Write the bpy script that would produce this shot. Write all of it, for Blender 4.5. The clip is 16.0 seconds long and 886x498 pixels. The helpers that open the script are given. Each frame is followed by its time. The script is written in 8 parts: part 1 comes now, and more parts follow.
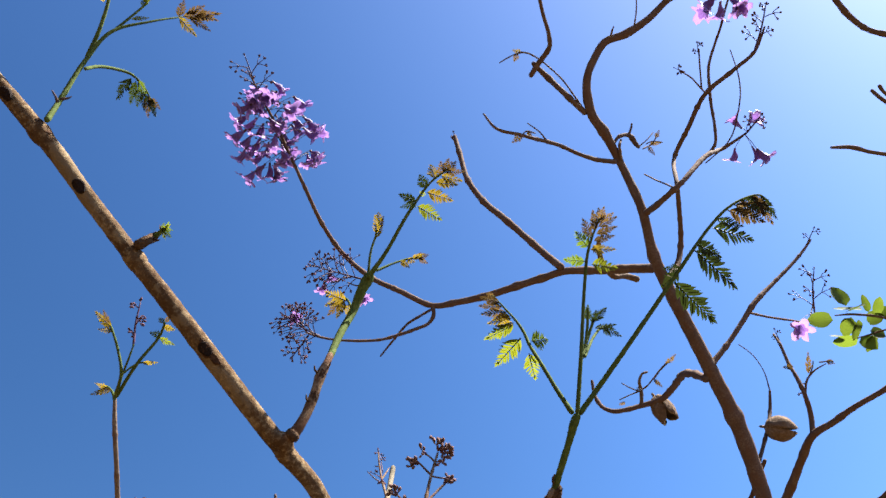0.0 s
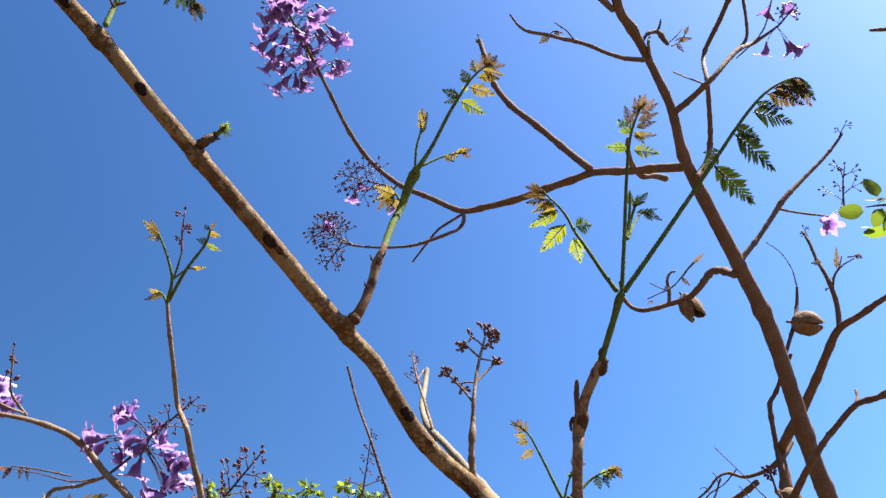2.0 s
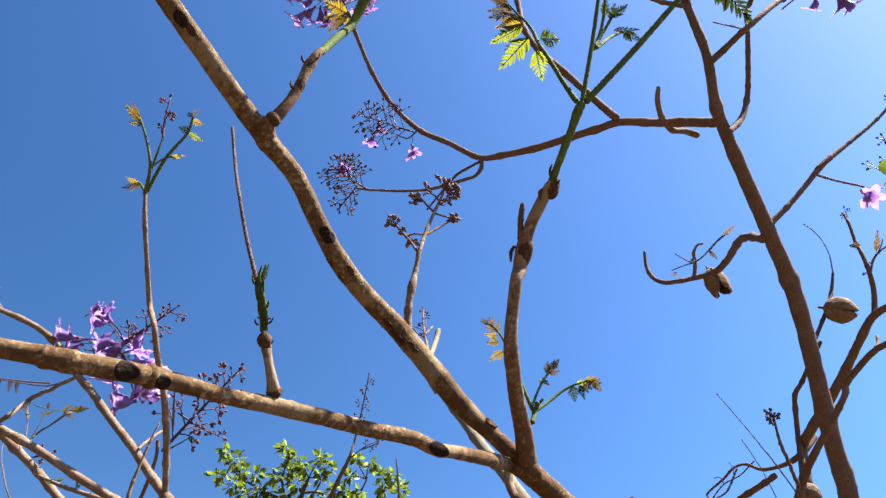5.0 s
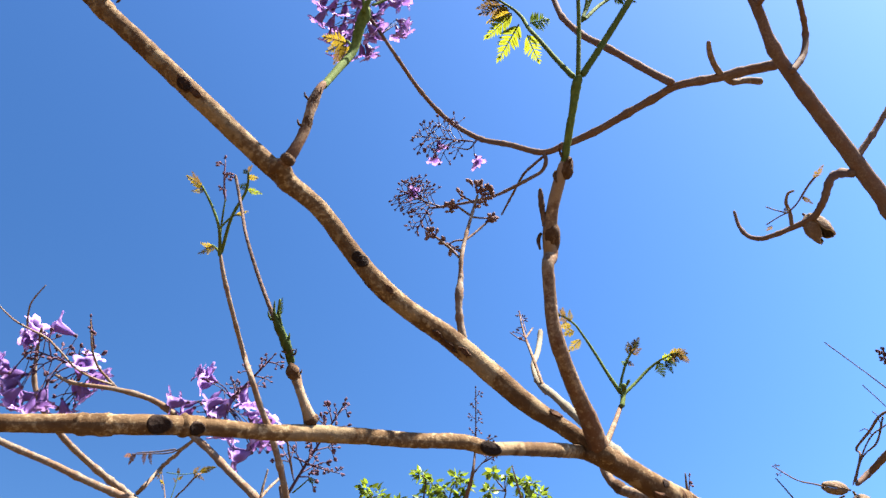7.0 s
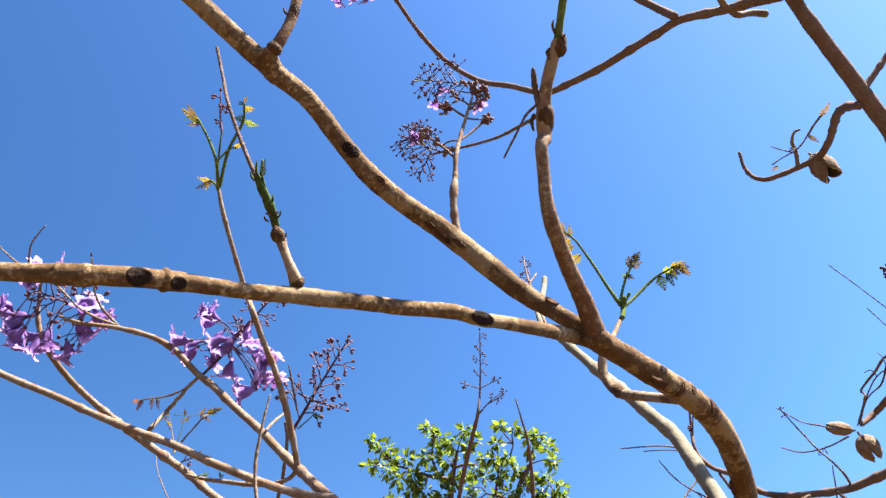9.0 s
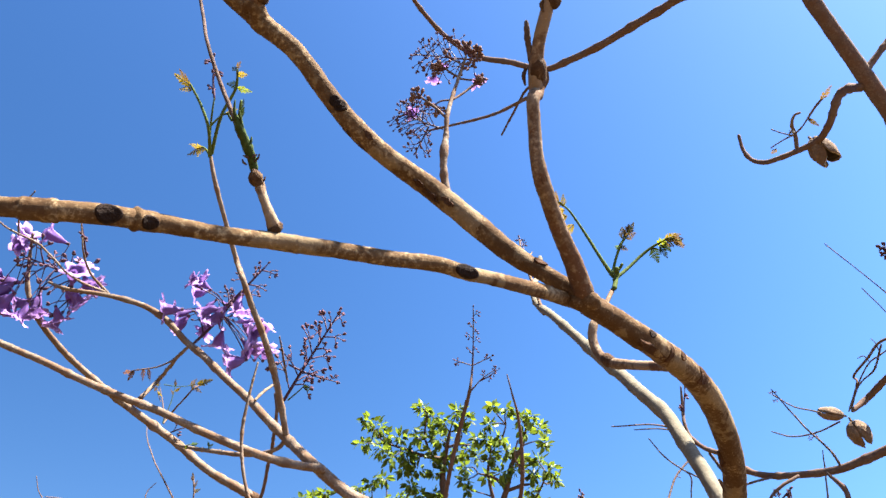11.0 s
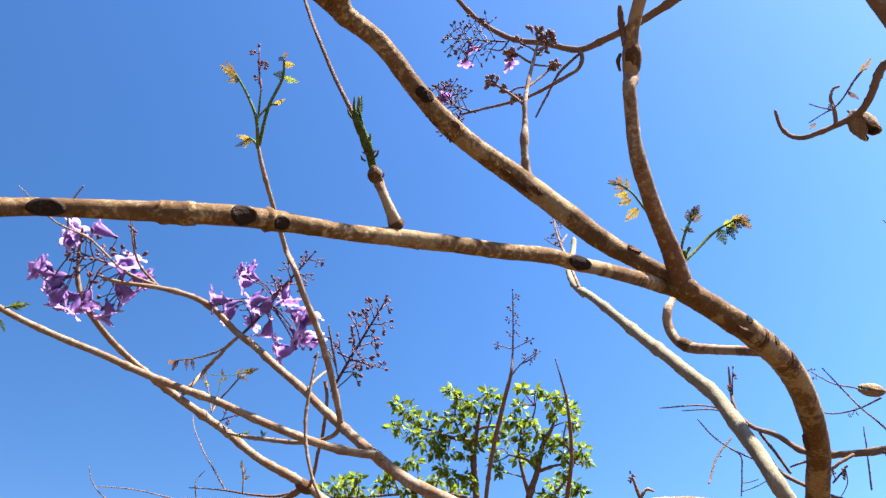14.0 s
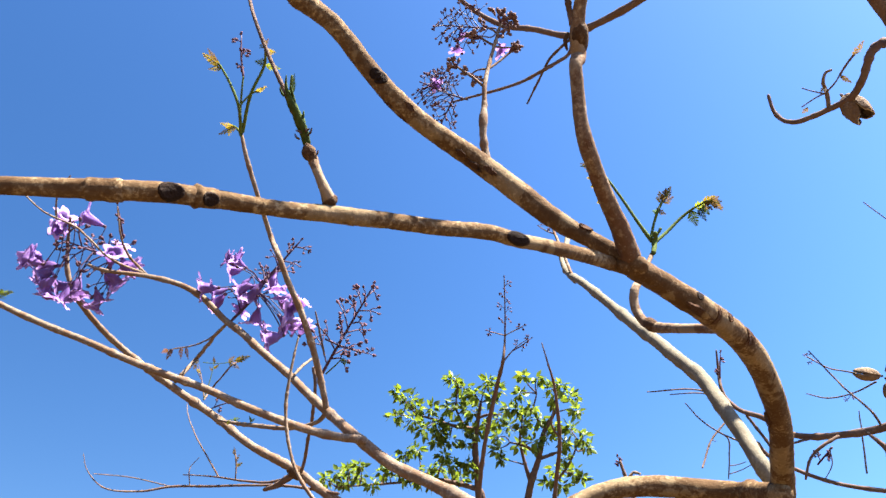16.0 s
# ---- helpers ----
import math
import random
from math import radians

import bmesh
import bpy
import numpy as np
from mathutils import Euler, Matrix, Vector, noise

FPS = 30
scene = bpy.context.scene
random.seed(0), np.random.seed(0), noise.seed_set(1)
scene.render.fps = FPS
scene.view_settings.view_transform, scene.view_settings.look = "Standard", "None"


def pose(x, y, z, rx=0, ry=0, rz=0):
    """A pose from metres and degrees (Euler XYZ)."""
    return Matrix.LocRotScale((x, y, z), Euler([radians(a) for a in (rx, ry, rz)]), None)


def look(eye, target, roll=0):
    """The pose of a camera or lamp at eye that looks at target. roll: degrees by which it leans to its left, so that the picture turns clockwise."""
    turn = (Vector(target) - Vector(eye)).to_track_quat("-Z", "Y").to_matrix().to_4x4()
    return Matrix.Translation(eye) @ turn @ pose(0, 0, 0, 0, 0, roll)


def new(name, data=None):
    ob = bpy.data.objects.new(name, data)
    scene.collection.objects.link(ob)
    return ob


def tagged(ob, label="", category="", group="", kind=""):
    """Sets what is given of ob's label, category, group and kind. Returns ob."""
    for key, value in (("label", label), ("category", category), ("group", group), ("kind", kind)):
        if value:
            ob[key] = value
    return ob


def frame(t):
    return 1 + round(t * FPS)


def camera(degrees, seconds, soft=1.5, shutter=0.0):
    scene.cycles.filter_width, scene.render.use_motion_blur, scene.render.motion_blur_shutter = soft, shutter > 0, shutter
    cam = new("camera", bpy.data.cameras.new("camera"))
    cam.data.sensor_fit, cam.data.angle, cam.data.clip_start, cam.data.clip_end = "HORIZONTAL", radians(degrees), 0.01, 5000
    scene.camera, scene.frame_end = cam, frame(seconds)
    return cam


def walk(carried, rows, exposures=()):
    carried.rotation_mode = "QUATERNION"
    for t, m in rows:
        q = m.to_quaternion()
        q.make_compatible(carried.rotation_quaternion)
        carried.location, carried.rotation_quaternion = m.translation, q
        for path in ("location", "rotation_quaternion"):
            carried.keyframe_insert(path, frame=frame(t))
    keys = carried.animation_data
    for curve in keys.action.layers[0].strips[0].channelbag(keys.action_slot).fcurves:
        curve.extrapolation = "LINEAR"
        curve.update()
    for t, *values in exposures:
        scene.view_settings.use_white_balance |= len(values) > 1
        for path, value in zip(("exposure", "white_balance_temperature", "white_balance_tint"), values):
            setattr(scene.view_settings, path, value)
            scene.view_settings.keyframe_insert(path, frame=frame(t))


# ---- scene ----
cam = camera(58.19, 16.0)
PATH = [
    (0, (0.0319, 0.0650, 1.6030), (-0.0299, 1.4495, 3.0450), 1.25),
    (0.5, (0.0401, 0.0595, 1.5834), (-0.0315, 1.5160, 2.9522), 2.16),
    (1, (0.0247, 0.0502, 1.5772), (-0.0490, 1.5459, 2.9029), 2.14),
    (1.5, (0.0104, 0.0543, 1.5789), (-0.0934, 1.5739, 2.8752), 2.62),
    (2, (0.0117, 0.0547, 1.5701), (-0.1110, 1.5874, 2.8491), 1.02),
    (2.5, (0.0200, 0.0524, 1.5718), (-0.1287, 1.5970, 2.8336), 0.69),
    (3, (0.0263, 0.0376, 1.5838), (-0.1181, 1.5821, 2.8463), 0.52),
    (3.5, (0.0322, 0.0218, 1.5897), (-0.1130, 1.5642, 2.8546), 1.19),
    (4, (0.0606, 0.0629, 1.5529), (-0.0971, 1.6150, 2.8043), 2.04),
    (4.2, (0.0646, 0.0989, 1.5286), (-0.0599, 1.6875, 2.7373), 6.30),
    (4.5, (0.0741, 0.1543, 1.5124), (-0.0482, 1.7568, 2.7028), 10.41),
    (4.7, (0.0918, 0.1796, 1.5195), (-0.0565, 1.7622, 2.7333), 10.42),
    (5, (0.0822, 0.2122, 1.5260), (-0.1409, 1.7463, 2.7897), 7.54),
    (5.2, (0.0686, 0.2144, 1.5243), (-0.2021, 1.7368, 2.7928), 6.30),
    (7.3, (0.1315, 0.2262, 1.5247), (-0.3425, 1.6997, 2.7914), 1.50),
    (7.5, (0.1305, 0.2380, 1.5175), (-0.3457, 1.7203, 2.7728), 1.08),
    (8, (0.1315, 0.2503, 1.5063), (-0.3507, 1.7509, 2.7375), 1.00),
    (8.5, (0.1279, 0.2602, 1.4988), (-0.3591, 1.7748, 2.7106), 0.97),
    (8.7, (0.1260, 0.2610, 1.4955), (-0.3632, 1.7812, 2.6995), 1.08),
    (10.8, (0.1267, 0.2820, 1.4852), (-0.3662, 1.8346, 2.6455), 2.30),
    (11, (0.1272, 0.2829, 1.4857), (-0.3646, 1.8376, 2.6437), 2.27),
    (11.5, (0.1238, 0.2925, 1.4763), (-0.3687, 1.8579, 2.6195), 2.28),
    (12, (0.1335, 0.2953, 1.4768), (-0.3589, 1.8687, 2.6090), 2.25),
    (12.5, (0.1307, 0.2946, 1.4750), (-0.3658, 1.8710, 2.6012), 2.31),
    (13, (0.1036, 0.2868, 1.4942), (-0.3952, 1.8642, 2.6179), 1.74),
    (13.5, (0.0834, 0.2784, 1.4930), (-0.4358, 1.8498, 2.6159), 1.83),
    (14, (0.0820, 0.2676, 1.4897), (-0.4641, 1.8314, 2.6106), 1.94),
    (14.5, (0.0869, 0.2666, 1.4879), (-0.4744, 1.8273, 2.6057), 2.12),
    (15, (0.0981, 0.2693, 1.4888), (-0.4613, 1.8313, 2.6057), 1.93),
    (15.5, (0.1017, 0.2770, 1.4809), (-0.4605, 1.8456, 2.5870), 1.86),
    (16, (0.1143, 0.2773, 1.4819), (-0.4457, 1.8515, 2.5811), 1.64),
]
walk(cam, [(t, look(eye, target, roll)) for t, eye, target, roll in PATH], [(0.0, 2.92), (0.5, 3.02), (1.5, 3.09), (3.0, 3.15), (4.0, 3.09), (5.0, 3.11), (7.5, 3.48), (11.0, 3.5), (13.0, 3.51), (14.5, 3.57), (16.0, 3.54)])

# ---- world and light ----
SUN_AZIMUTH, SUN_ELEVATION = 97.0, 64.0
world = bpy.data.worlds.new("sky")
scene.world = world
world.use_nodes = True
wt = world.node_tree
wt.nodes.clear()
sky = wt.nodes.new("ShaderNodeTexSky")
sky.sky_type = "NISHITA"
sky.sun_disc = False
sky.sun_elevation, sky.sun_rotation = radians(SUN_ELEVATION), radians(SUN_AZIMUTH)
sky.altitude, sky.air_density, sky.dust_density, sky.ozone_density = 300, 1.0, 1.3, 3.0
back = wt.nodes.new("ShaderNodeBackground")
wout = wt.nodes.new("ShaderNodeOutputWorld")
# clear, dry air: little haze low in the sky
way = wt.nodes.new("ShaderNodeTexCoord")
lift = wt.nodes.new("ShaderNodeVectorMath")
lift.operation = "ADD"
lift.inputs[1].default_value = (0.0, 0.0, 0.05)
wt.links.new(way.outputs["Generated"], lift.inputs[0])
unit = wt.nodes.new("ShaderNodeVectorMath")
unit.operation = "NORMALIZE"
wt.links.new(lift.outputs[0], unit.inputs[0])
wt.links.new(unit.outputs[0], sky.inputs["Vector"])
vivid = wt.nodes.new("ShaderNodeHueSaturation")
vivid.inputs["Hue"].default_value, vivid.inputs["Saturation"].default_value = 0.5052, 1.285
wt.links.new(sky.outputs[0], vivid.inputs["Color"])
az, el = radians(SUN_AZIMUTH), radians(SUN_ELEVATION)
SUN_WAY = Vector((math.sin(az) * math.cos(el), math.cos(az) * math.cos(el), math.sin(el)))


def sky_math(kind, a, b):
    n = wt.nodes.new("ShaderNodeMath")
    n.operation = kind
    for sock, v in zip(n.inputs, (a, b)):
        if isinstance(v, bpy.types.NodeSocket):
            wt.links.new(v, sock)
        else:
            sock.default_value = v
    return n.outputs[0]


# hand-set gain on the sky's strength: brighter smoothly towards the sunny side
near = wt.nodes.new("ShaderNodeVectorMath")
near.operation = "DOT_PRODUCT"
near.inputs[1].default_value = (1.03, -0.308, 0.25)
wt.links.new(way.outputs["Generated"], near.inputs[0])
gain = sky_math("POWER", 2.0, sky_math("MINIMUM", near.outputs["Value"], 0.9))
wt.links.new(sky_math("MULTIPLY", gain, 0.0322), back.inputs["Strength"])
wt.links.new(vivid.outputs[0], back.inputs[0])
wt.links.new(back.outputs[0], wout.inputs[0])
sun = new("sun", bpy.data.lights.new("sun", "SUN"))
sun.data.energy, sun.data.angle, sun.data.color = 5.0, radians(0.53), (1.0, 0.95, 0.86)
sun.matrix_world = look(SUN_WAY * 30, (0, 0, 0))


# ---- materials ----
def mat_nodes(name):
    m = bpy.data.materials.new(name)
    m.use_nodes = True
    t = m.node_tree
    t.nodes.clear()
    out = t.nodes.new("ShaderNodeOutputMaterial")
    b = t.nodes.new("ShaderNodeBsdfPrincipled")
    t.links.new(b.outputs[0], out.inputs[0])
    return m, t, b, out


def noise_at(t, scale, detail=4.0, rough=0.6):
    g = t.nodes.new("ShaderNodeNewGeometry")
    n = t.nodes.new("ShaderNodeTexNoise")
    n.inputs["Scale"].default_value, n.inputs["Detail"].default_value, n.inputs["Roughness"].default_value = scale, detail, rough
    t.links.new(g.outputs["Position"], n.inputs["Vector"])
    return n.outputs["Fac"]


def ramp(t, fac, stops):
    r = t.nodes.new("ShaderNodeValToRGB")
    while len(r.color_ramp.elements) < len(stops):
        r.color_ramp.elements.new(0.5)
    for e, (p, c) in zip(r.color_ramp.elements, stops):
        e.position, e.color = p, (*c, 1) if len(c) == 3 else c
    t.links.new(fac, r.inputs[0])
    return r.outputs[0]


def mix(t, fac, a, b, kind="MIX"):
    m = t.nodes.new("ShaderNodeMix")
    m.data_type, m.blend_type = "RGBA", kind
    for sock, v in ((m.inputs[0], fac), (m.inputs[6], a), (m.inputs[7], b)):
        if isinstance(v, bpy.types.NodeSocket):
            t.links.new(v, sock)
        else:
            sock.default_value = v if isinstance(v, (int, float)) else (*v, 1)
    return m.outputs[2]


def bark(name, dark, mid, pale, grain, spots, lichen=0.0, bump=0.6, rust=None, flakes=0.0):
    """Smooth young bark: fine grain, broad mottling, pale lenticels, dark stains, rusty bands, flaking skin."""
    m, t, b, out = mat_nodes(name)
    large = noise_at(t, grain * 0.10, 4, 0.65)
    fine = noise_at(t, grain, 6, 0.7)
    col = ramp(t, fine, [(0.30, dark), (0.52, mid), (0.72, pale)])
    col = mix(t, ramp(t, large, [(0.46, (0, 0, 0)), (0.60, (0.7, 0.7, 0.7))]), col, mix(t, 0.35, dark, mid))
    if rust:
        band = noise_at(t, grain * 0.13, 5, 0.7)
        col = mix(t, ramp(t, band, [(0.50, (0, 0, 0)), (0.54, (0.8, 0.8, 0.8))]), col, mix(t, fine, tuple(v * 0.6 for v in rust), rust))
    if flakes:
        # the outer skin, pale and dry, still covers part of the stem in sharp-edged sheets
        sheet = noise_at(t, grain * 0.075, 6, 0.62)
        skin = mix(t, fine, tuple(0.35 * m_ + 0.65 * p for m_, p in zip(mid, pale)), tuple(0.85 * p for p in pale))
        col = mix(t, ramp(t, sheet, [(0.53, (0, 0, 0)), (0.56, (flakes, flakes, flakes))]), col, skin)
    g = t.nodes.new("ShaderNodeNewGeometry")
    v = t.nodes.new("ShaderNodeTexVoronoi")
    v.inputs["Scale"].default_value = grain * 1.1
    t.links.new(g.outputs["Position"], v.inputs["Vector"])
    dots = ramp(t, v.outputs["Distance"], [(0.10, (1, 1, 1)), (0.24, (0, 0, 0))])
    patch = noise_at(t, grain * 0.09, 2)
    col = mix(t, mix(t, ramp(t, patch, [(0.40, (0, 0, 0)), (0.6, (spots, spots, spots))]), (0, 0, 0), dots), col, pale)
    if lichen:
        stain = noise_at(t, grain * 0.22, 6, 0.8)
        col = mix(t, ramp(t, stain, [(0.33, (lichen * 2, lichen * 2, lichen * 2)), (0.40, (0, 0, 0))]), col, tuple(v * 0.5 for v in dark))
    t.links.new(col, b.inputs["Base Color"])
    b.inputs["Roughness"].default_value = 0.85
    b.inputs["Specular IOR Level"].default_value = 0.04
    add = t.nodes.new("ShaderNodeMath")
    add.operation = "MULTIPLY_ADD"
    add.inputs[1].default_value = 2.5
    t.links.new(noise_at(t, grain * 0.3, 3, 0.6), add.inputs[0])
    t.links.new(fine, add.inputs[2])
    bu = t.nodes.new("ShaderNodeBump")
    bu.inputs["Strength"].default_value, bu.inputs["Distance"].default_value = bump, 0.8 / grain
    t.links.new(add.outputs[0], bu.inputs["Height"])
    t.links.new(bu.outputs[0], b.inputs["Normal"])
    return m


def leafy(name, base, tip, back_light, glow=0.45, rough=0.62, islands=False):
    """A thin leaf: mottled, with light coming through it."""
    m, t, b, out = mat_nodes(name)
    pick = t.nodes.new("ShaderNodeNewGeometry").outputs["Random Per Island"] if islands else t.nodes.new("ShaderNodeObjectInfo").outputs["Random"]
    n = noise_at(t, 90, 4)
    tone = mix(t, n, base, tip)
    r = t.nodes.new("ShaderNodeHueSaturation")
    mr = t.nodes.new("ShaderNodeMapRange")
    mr.inputs[3].default_value, mr.inputs[4].default_value = (0.35, 1.45) if islands else (0.7, 1.3)
    t.links.new(pick, mr.inputs[0])
    t.links.new(mr.outputs[0], r.inputs["Value"])
    t.links.new(tone, r.inputs["Color"])
    t.links.new(r.outputs[0], b.inputs["Base Color"])
    b.inputs["Roughness"].default_value = rough
    b.inputs["Specular IOR Level"].default_value = 0.12
    tr = t.nodes.new("ShaderNodeBsdfTranslucent")
    through_tone = t.nodes.new("ShaderNodeHueSaturation")
    through_tone.inputs["Color"].default_value = (*back_light, 1)
    t.links.new(mr.outputs[0], through_tone.inputs["Value"])
    t.links.new(through_tone.outputs[0], tr.inputs[0])
    ms = t.nodes.new("ShaderNodeMixShader")
    ms.inputs[0].default_value = glow
    t.links.new(b.outputs[0], ms.inputs[1])
    t.links.new(tr.outputs[0], ms.inputs[2])
    t.links.new(ms.outputs[0], out.inputs[0])
    return m


bark_near = bark("bark_near", (0.038, 0.0208, 0.0102), (0.068, 0.0402, 0.0190), (0.220, 0.168, 0.100), 330, 0.35, 0.3, 0.3, (0.050, 0.0262, 0.0115), 0.36)
bark_bare_or_shade = bark("bark_bare_or_shade", (0.0195, 0.0097, 0.0055), (0.0377, 0.0179, 0.0091), (0.0650, 0.0351, 0.0189), 330, 0.2, 0.0, 0.5)
bark_shoot = bark("bark_shoot", (0.046, 0.0262, 0.0165), (0.085, 0.0540, 0.0330), (0.205, 0.156, 0.106), 330, 0.5, 0.1, 0.25, (0.070, 0.0335, 0.0185), 0.5)
bark_node = bark("bark_node", (0.0203, 0.0105, 0.0061), (0.0459, 0.0250, 0.0132), (0.1013, 0.0662, 0.0378), 420, 0.3, 0.0, 0.7)
bark_far = bark("bark_far", (0.042, 0.0258, 0.0192), (0.076, 0.0500, 0.0380), (0.128, 0.092, 0.071), 240, 0.25, 0.0, 0.2, (0.086, 0.0490, 0.0330))
bark_pale = bark("bark_pale", (0.058, 0.0395, 0.0275), (0.105, 0.0760, 0.0545), (0.215, 0.170, 0.128), 300, 0.5, 0.2, 0.22, (0.098, 0.0565, 0.0335))
bark_grey = bark("bark_grey", (0.0598, 0.0494, 0.0351), (0.0988, 0.0845, 0.0611), (0.1560, 0.1365, 0.1014), 200, 0.3, 0.15, 0.2)
twig_dark = bark("twig_dark", (0.0282, 0.0194, 0.0162), (0.0645, 0.0419, 0.0323), (0.1210, 0.0806, 0.0645), 300, 0.3)
pod_inner = bark("pod_inner", (0.0600, 0.0432, 0.0288), (0.1200, 0.0912, 0.0636), (0.2040, 0.1656, 0.1200), 200, 0.4)
bud_fur = bark("bud_fur", (0.0390, 0.0208, 0.0189), (0.0910, 0.0520, 0.0468), (0.2470, 0.1690, 0.1534), 900, 0.8)
scar_dark = bark("scar_dark", (0.006, 0.0035, 0.0025), (0.012, 0.007, 0.005), (0.022, 0.013, 0.009), 600, 0.1)
pod_wood = bark("pod_wood", (0.048, 0.0295, 0.0190), (0.105, 0.070, 0.045), (0.19, 0.140, 0.096), 160, 0.5)
pod_lip = bark("pod_lip", (0.16, 0.12, 0.08), (0.30, 0.24, 0.17), (0.45, 0.38, 0.29), 200, 0.4)
green_stem = bark("green_stem", (0.0207, 0.0299, 0.0069), (0.0460, 0.0633, 0.0149), (0.0862, 0.1012, 0.0253), 300, 0.2, 0.0, 0.2)
sheath_green = bark("sheath_green", (0.012, 0.018, 0.005), (0.026, 0.038, 0.010), (0.055, 0.066, 0.020), 300, 0.2, 0.0, 0.4)
leaf_dark = leafy("leaf_dark", (0.0080, 0.0128, 0.0042), (0.0150, 0.0218, 0.0062), (0.0200, 0.0290, 0.0050), 0.35)
leaf_green = leafy("leaf_green", (0.030, 0.048, 0.007), (0.048, 0.072, 0.009), (0.09, 0.125, 0.010), 0.45)
leaf_crown = leafy("leaf_crown", (0.045, 0.068, 0.010), (0.078, 0.105, 0.014), (0.12, 0.16, 0.012), 0.45, 0.42, True)
leaf_bright = leafy("leaf_bright", (0.045, 0.068, 0.010), (0.078, 0.105, 0.014), (0.12, 0.16, 0.012), 0.45, 0.42)
leaf_round = leafy("leaf_round", (0.024, 0.040, 0.007), (0.040, 0.060, 0.010), (0.066, 0.092, 0.009), 0.5)
leaf_lime = leafy("leaf_lime", (0.036, 0.046, 0.005), (0.056, 0.066, 0.008), (0.105, 0.115, 0.007), 0.6)
leaf_gold = leafy("leaf_gold", (0.058, 0.041, 0.006), (0.082, 0.058, 0.008), (0.135, 0.092, 0.0085), 0.62)
leaf_bronze = leafy("leaf_bronze", (0.022, 0.0142, 0.0070), (0.040, 0.025, 0.0105), (0.064, 0.038, 0.0115), 0.6)
leaf_brown = leafy("leaf_brown", (0.0486, 0.0216, 0.0119), (0.0864, 0.0432, 0.0216), (0.162, 0.0702, 0.0324), 0.35)
petal = leafy("petal", (0.084, 0.041, 0.140), (0.135, 0.072, 0.205), (0.120, 0.057, 0.195), 0.4, 0.5)
petal_rim = leafy("petal_rim", (0.18, 0.100, 0.260), (0.27, 0.175, 0.355), (0.22, 0.125, 0.31), 0.4, 0.5)
calyx = leafy("calyx", (0.032, 0.0145, 0.025), (0.058, 0.027, 0.043), (0.055, 0.018, 0.038), 0.2)
bud_skin = bark("bud_skin", (0.0264, 0.0132, 0.0174), (0.0624, 0.0312, 0.0408), (0.1560, 0.0936, 0.1080), 500, 0.3)
soil = bark("soil", (0.048, 0.030, 0.0140), (0.082, 0.054, 0.0280), (0.13, 0.092, 0.053), 30, 0.3)


# ---- builders ----
def tree(name, label, base, category="tree"):
    e = new(name)
    e.location = base
    return tagged(e, label, category)


def hang(ob, parent, label=""):
    ob.parent = parent
    if parent.type == "EMPTY":
        ob.matrix_parent_inverse = Matrix.Translation(-parent.location)
    if label:
        tagged(ob, label)
    return ob


def part(name, verts, faces, material, parent, label="", smooth=True):
    me = bpy.data.meshes.new(name)
    me.from_pydata(verts, [], faces)
    for one in material if isinstance(material, list) else [material]:
        me.materials.append(one)
    me.polygons.foreach_set("use_smooth", [smooth] * len(me.polygons))
    me.update()
    return hang(new(name, me), parent, label)


def spline(pts, step):
    """Points and radii along a smooth line through the control points (centripetal Catmull-Rom)."""
    p = np.array(pts, float)
    p = np.vstack([2 * p[0] - p[1], p, 2 * p[-1] - p[-2]])
    out = []
    for i in range(1, len(p) - 2):
        q = p[i - 1 : i + 3]
        k = np.concatenate([[0], np.cumsum(np.sqrt(np.linalg.norm(np.diff(q[:, :3], axis=0), axis=1)) + 1e-6)])
        n = max(2, int(np.ceil(np.linalg.norm(q[2, :3] - q[1, :3]) / step)))
        for t in np.linspace(k[1], k[2], n, endpoint=False):
            a = [(k[j + 1] - t) / (k[j + 1] - k[j]) * q[j] + (t - k[j]) / (k[j + 1] - k[j]) * q[j + 1] for j in range(3)]
            b = [(k[j + 2] - t) / (k[j + 2] - k[j]) * a[j] + (t - k[j]) / (k[j + 2] - k[j]) * a[j + 1] for j in range(2)]
            out.append((k[2] - t) / (k[2] - k[1]) * b[0] + (t - k[1]) / (k[2] - k[1]) * b[1])
    out.append(p[-2])
    return np.array(out)


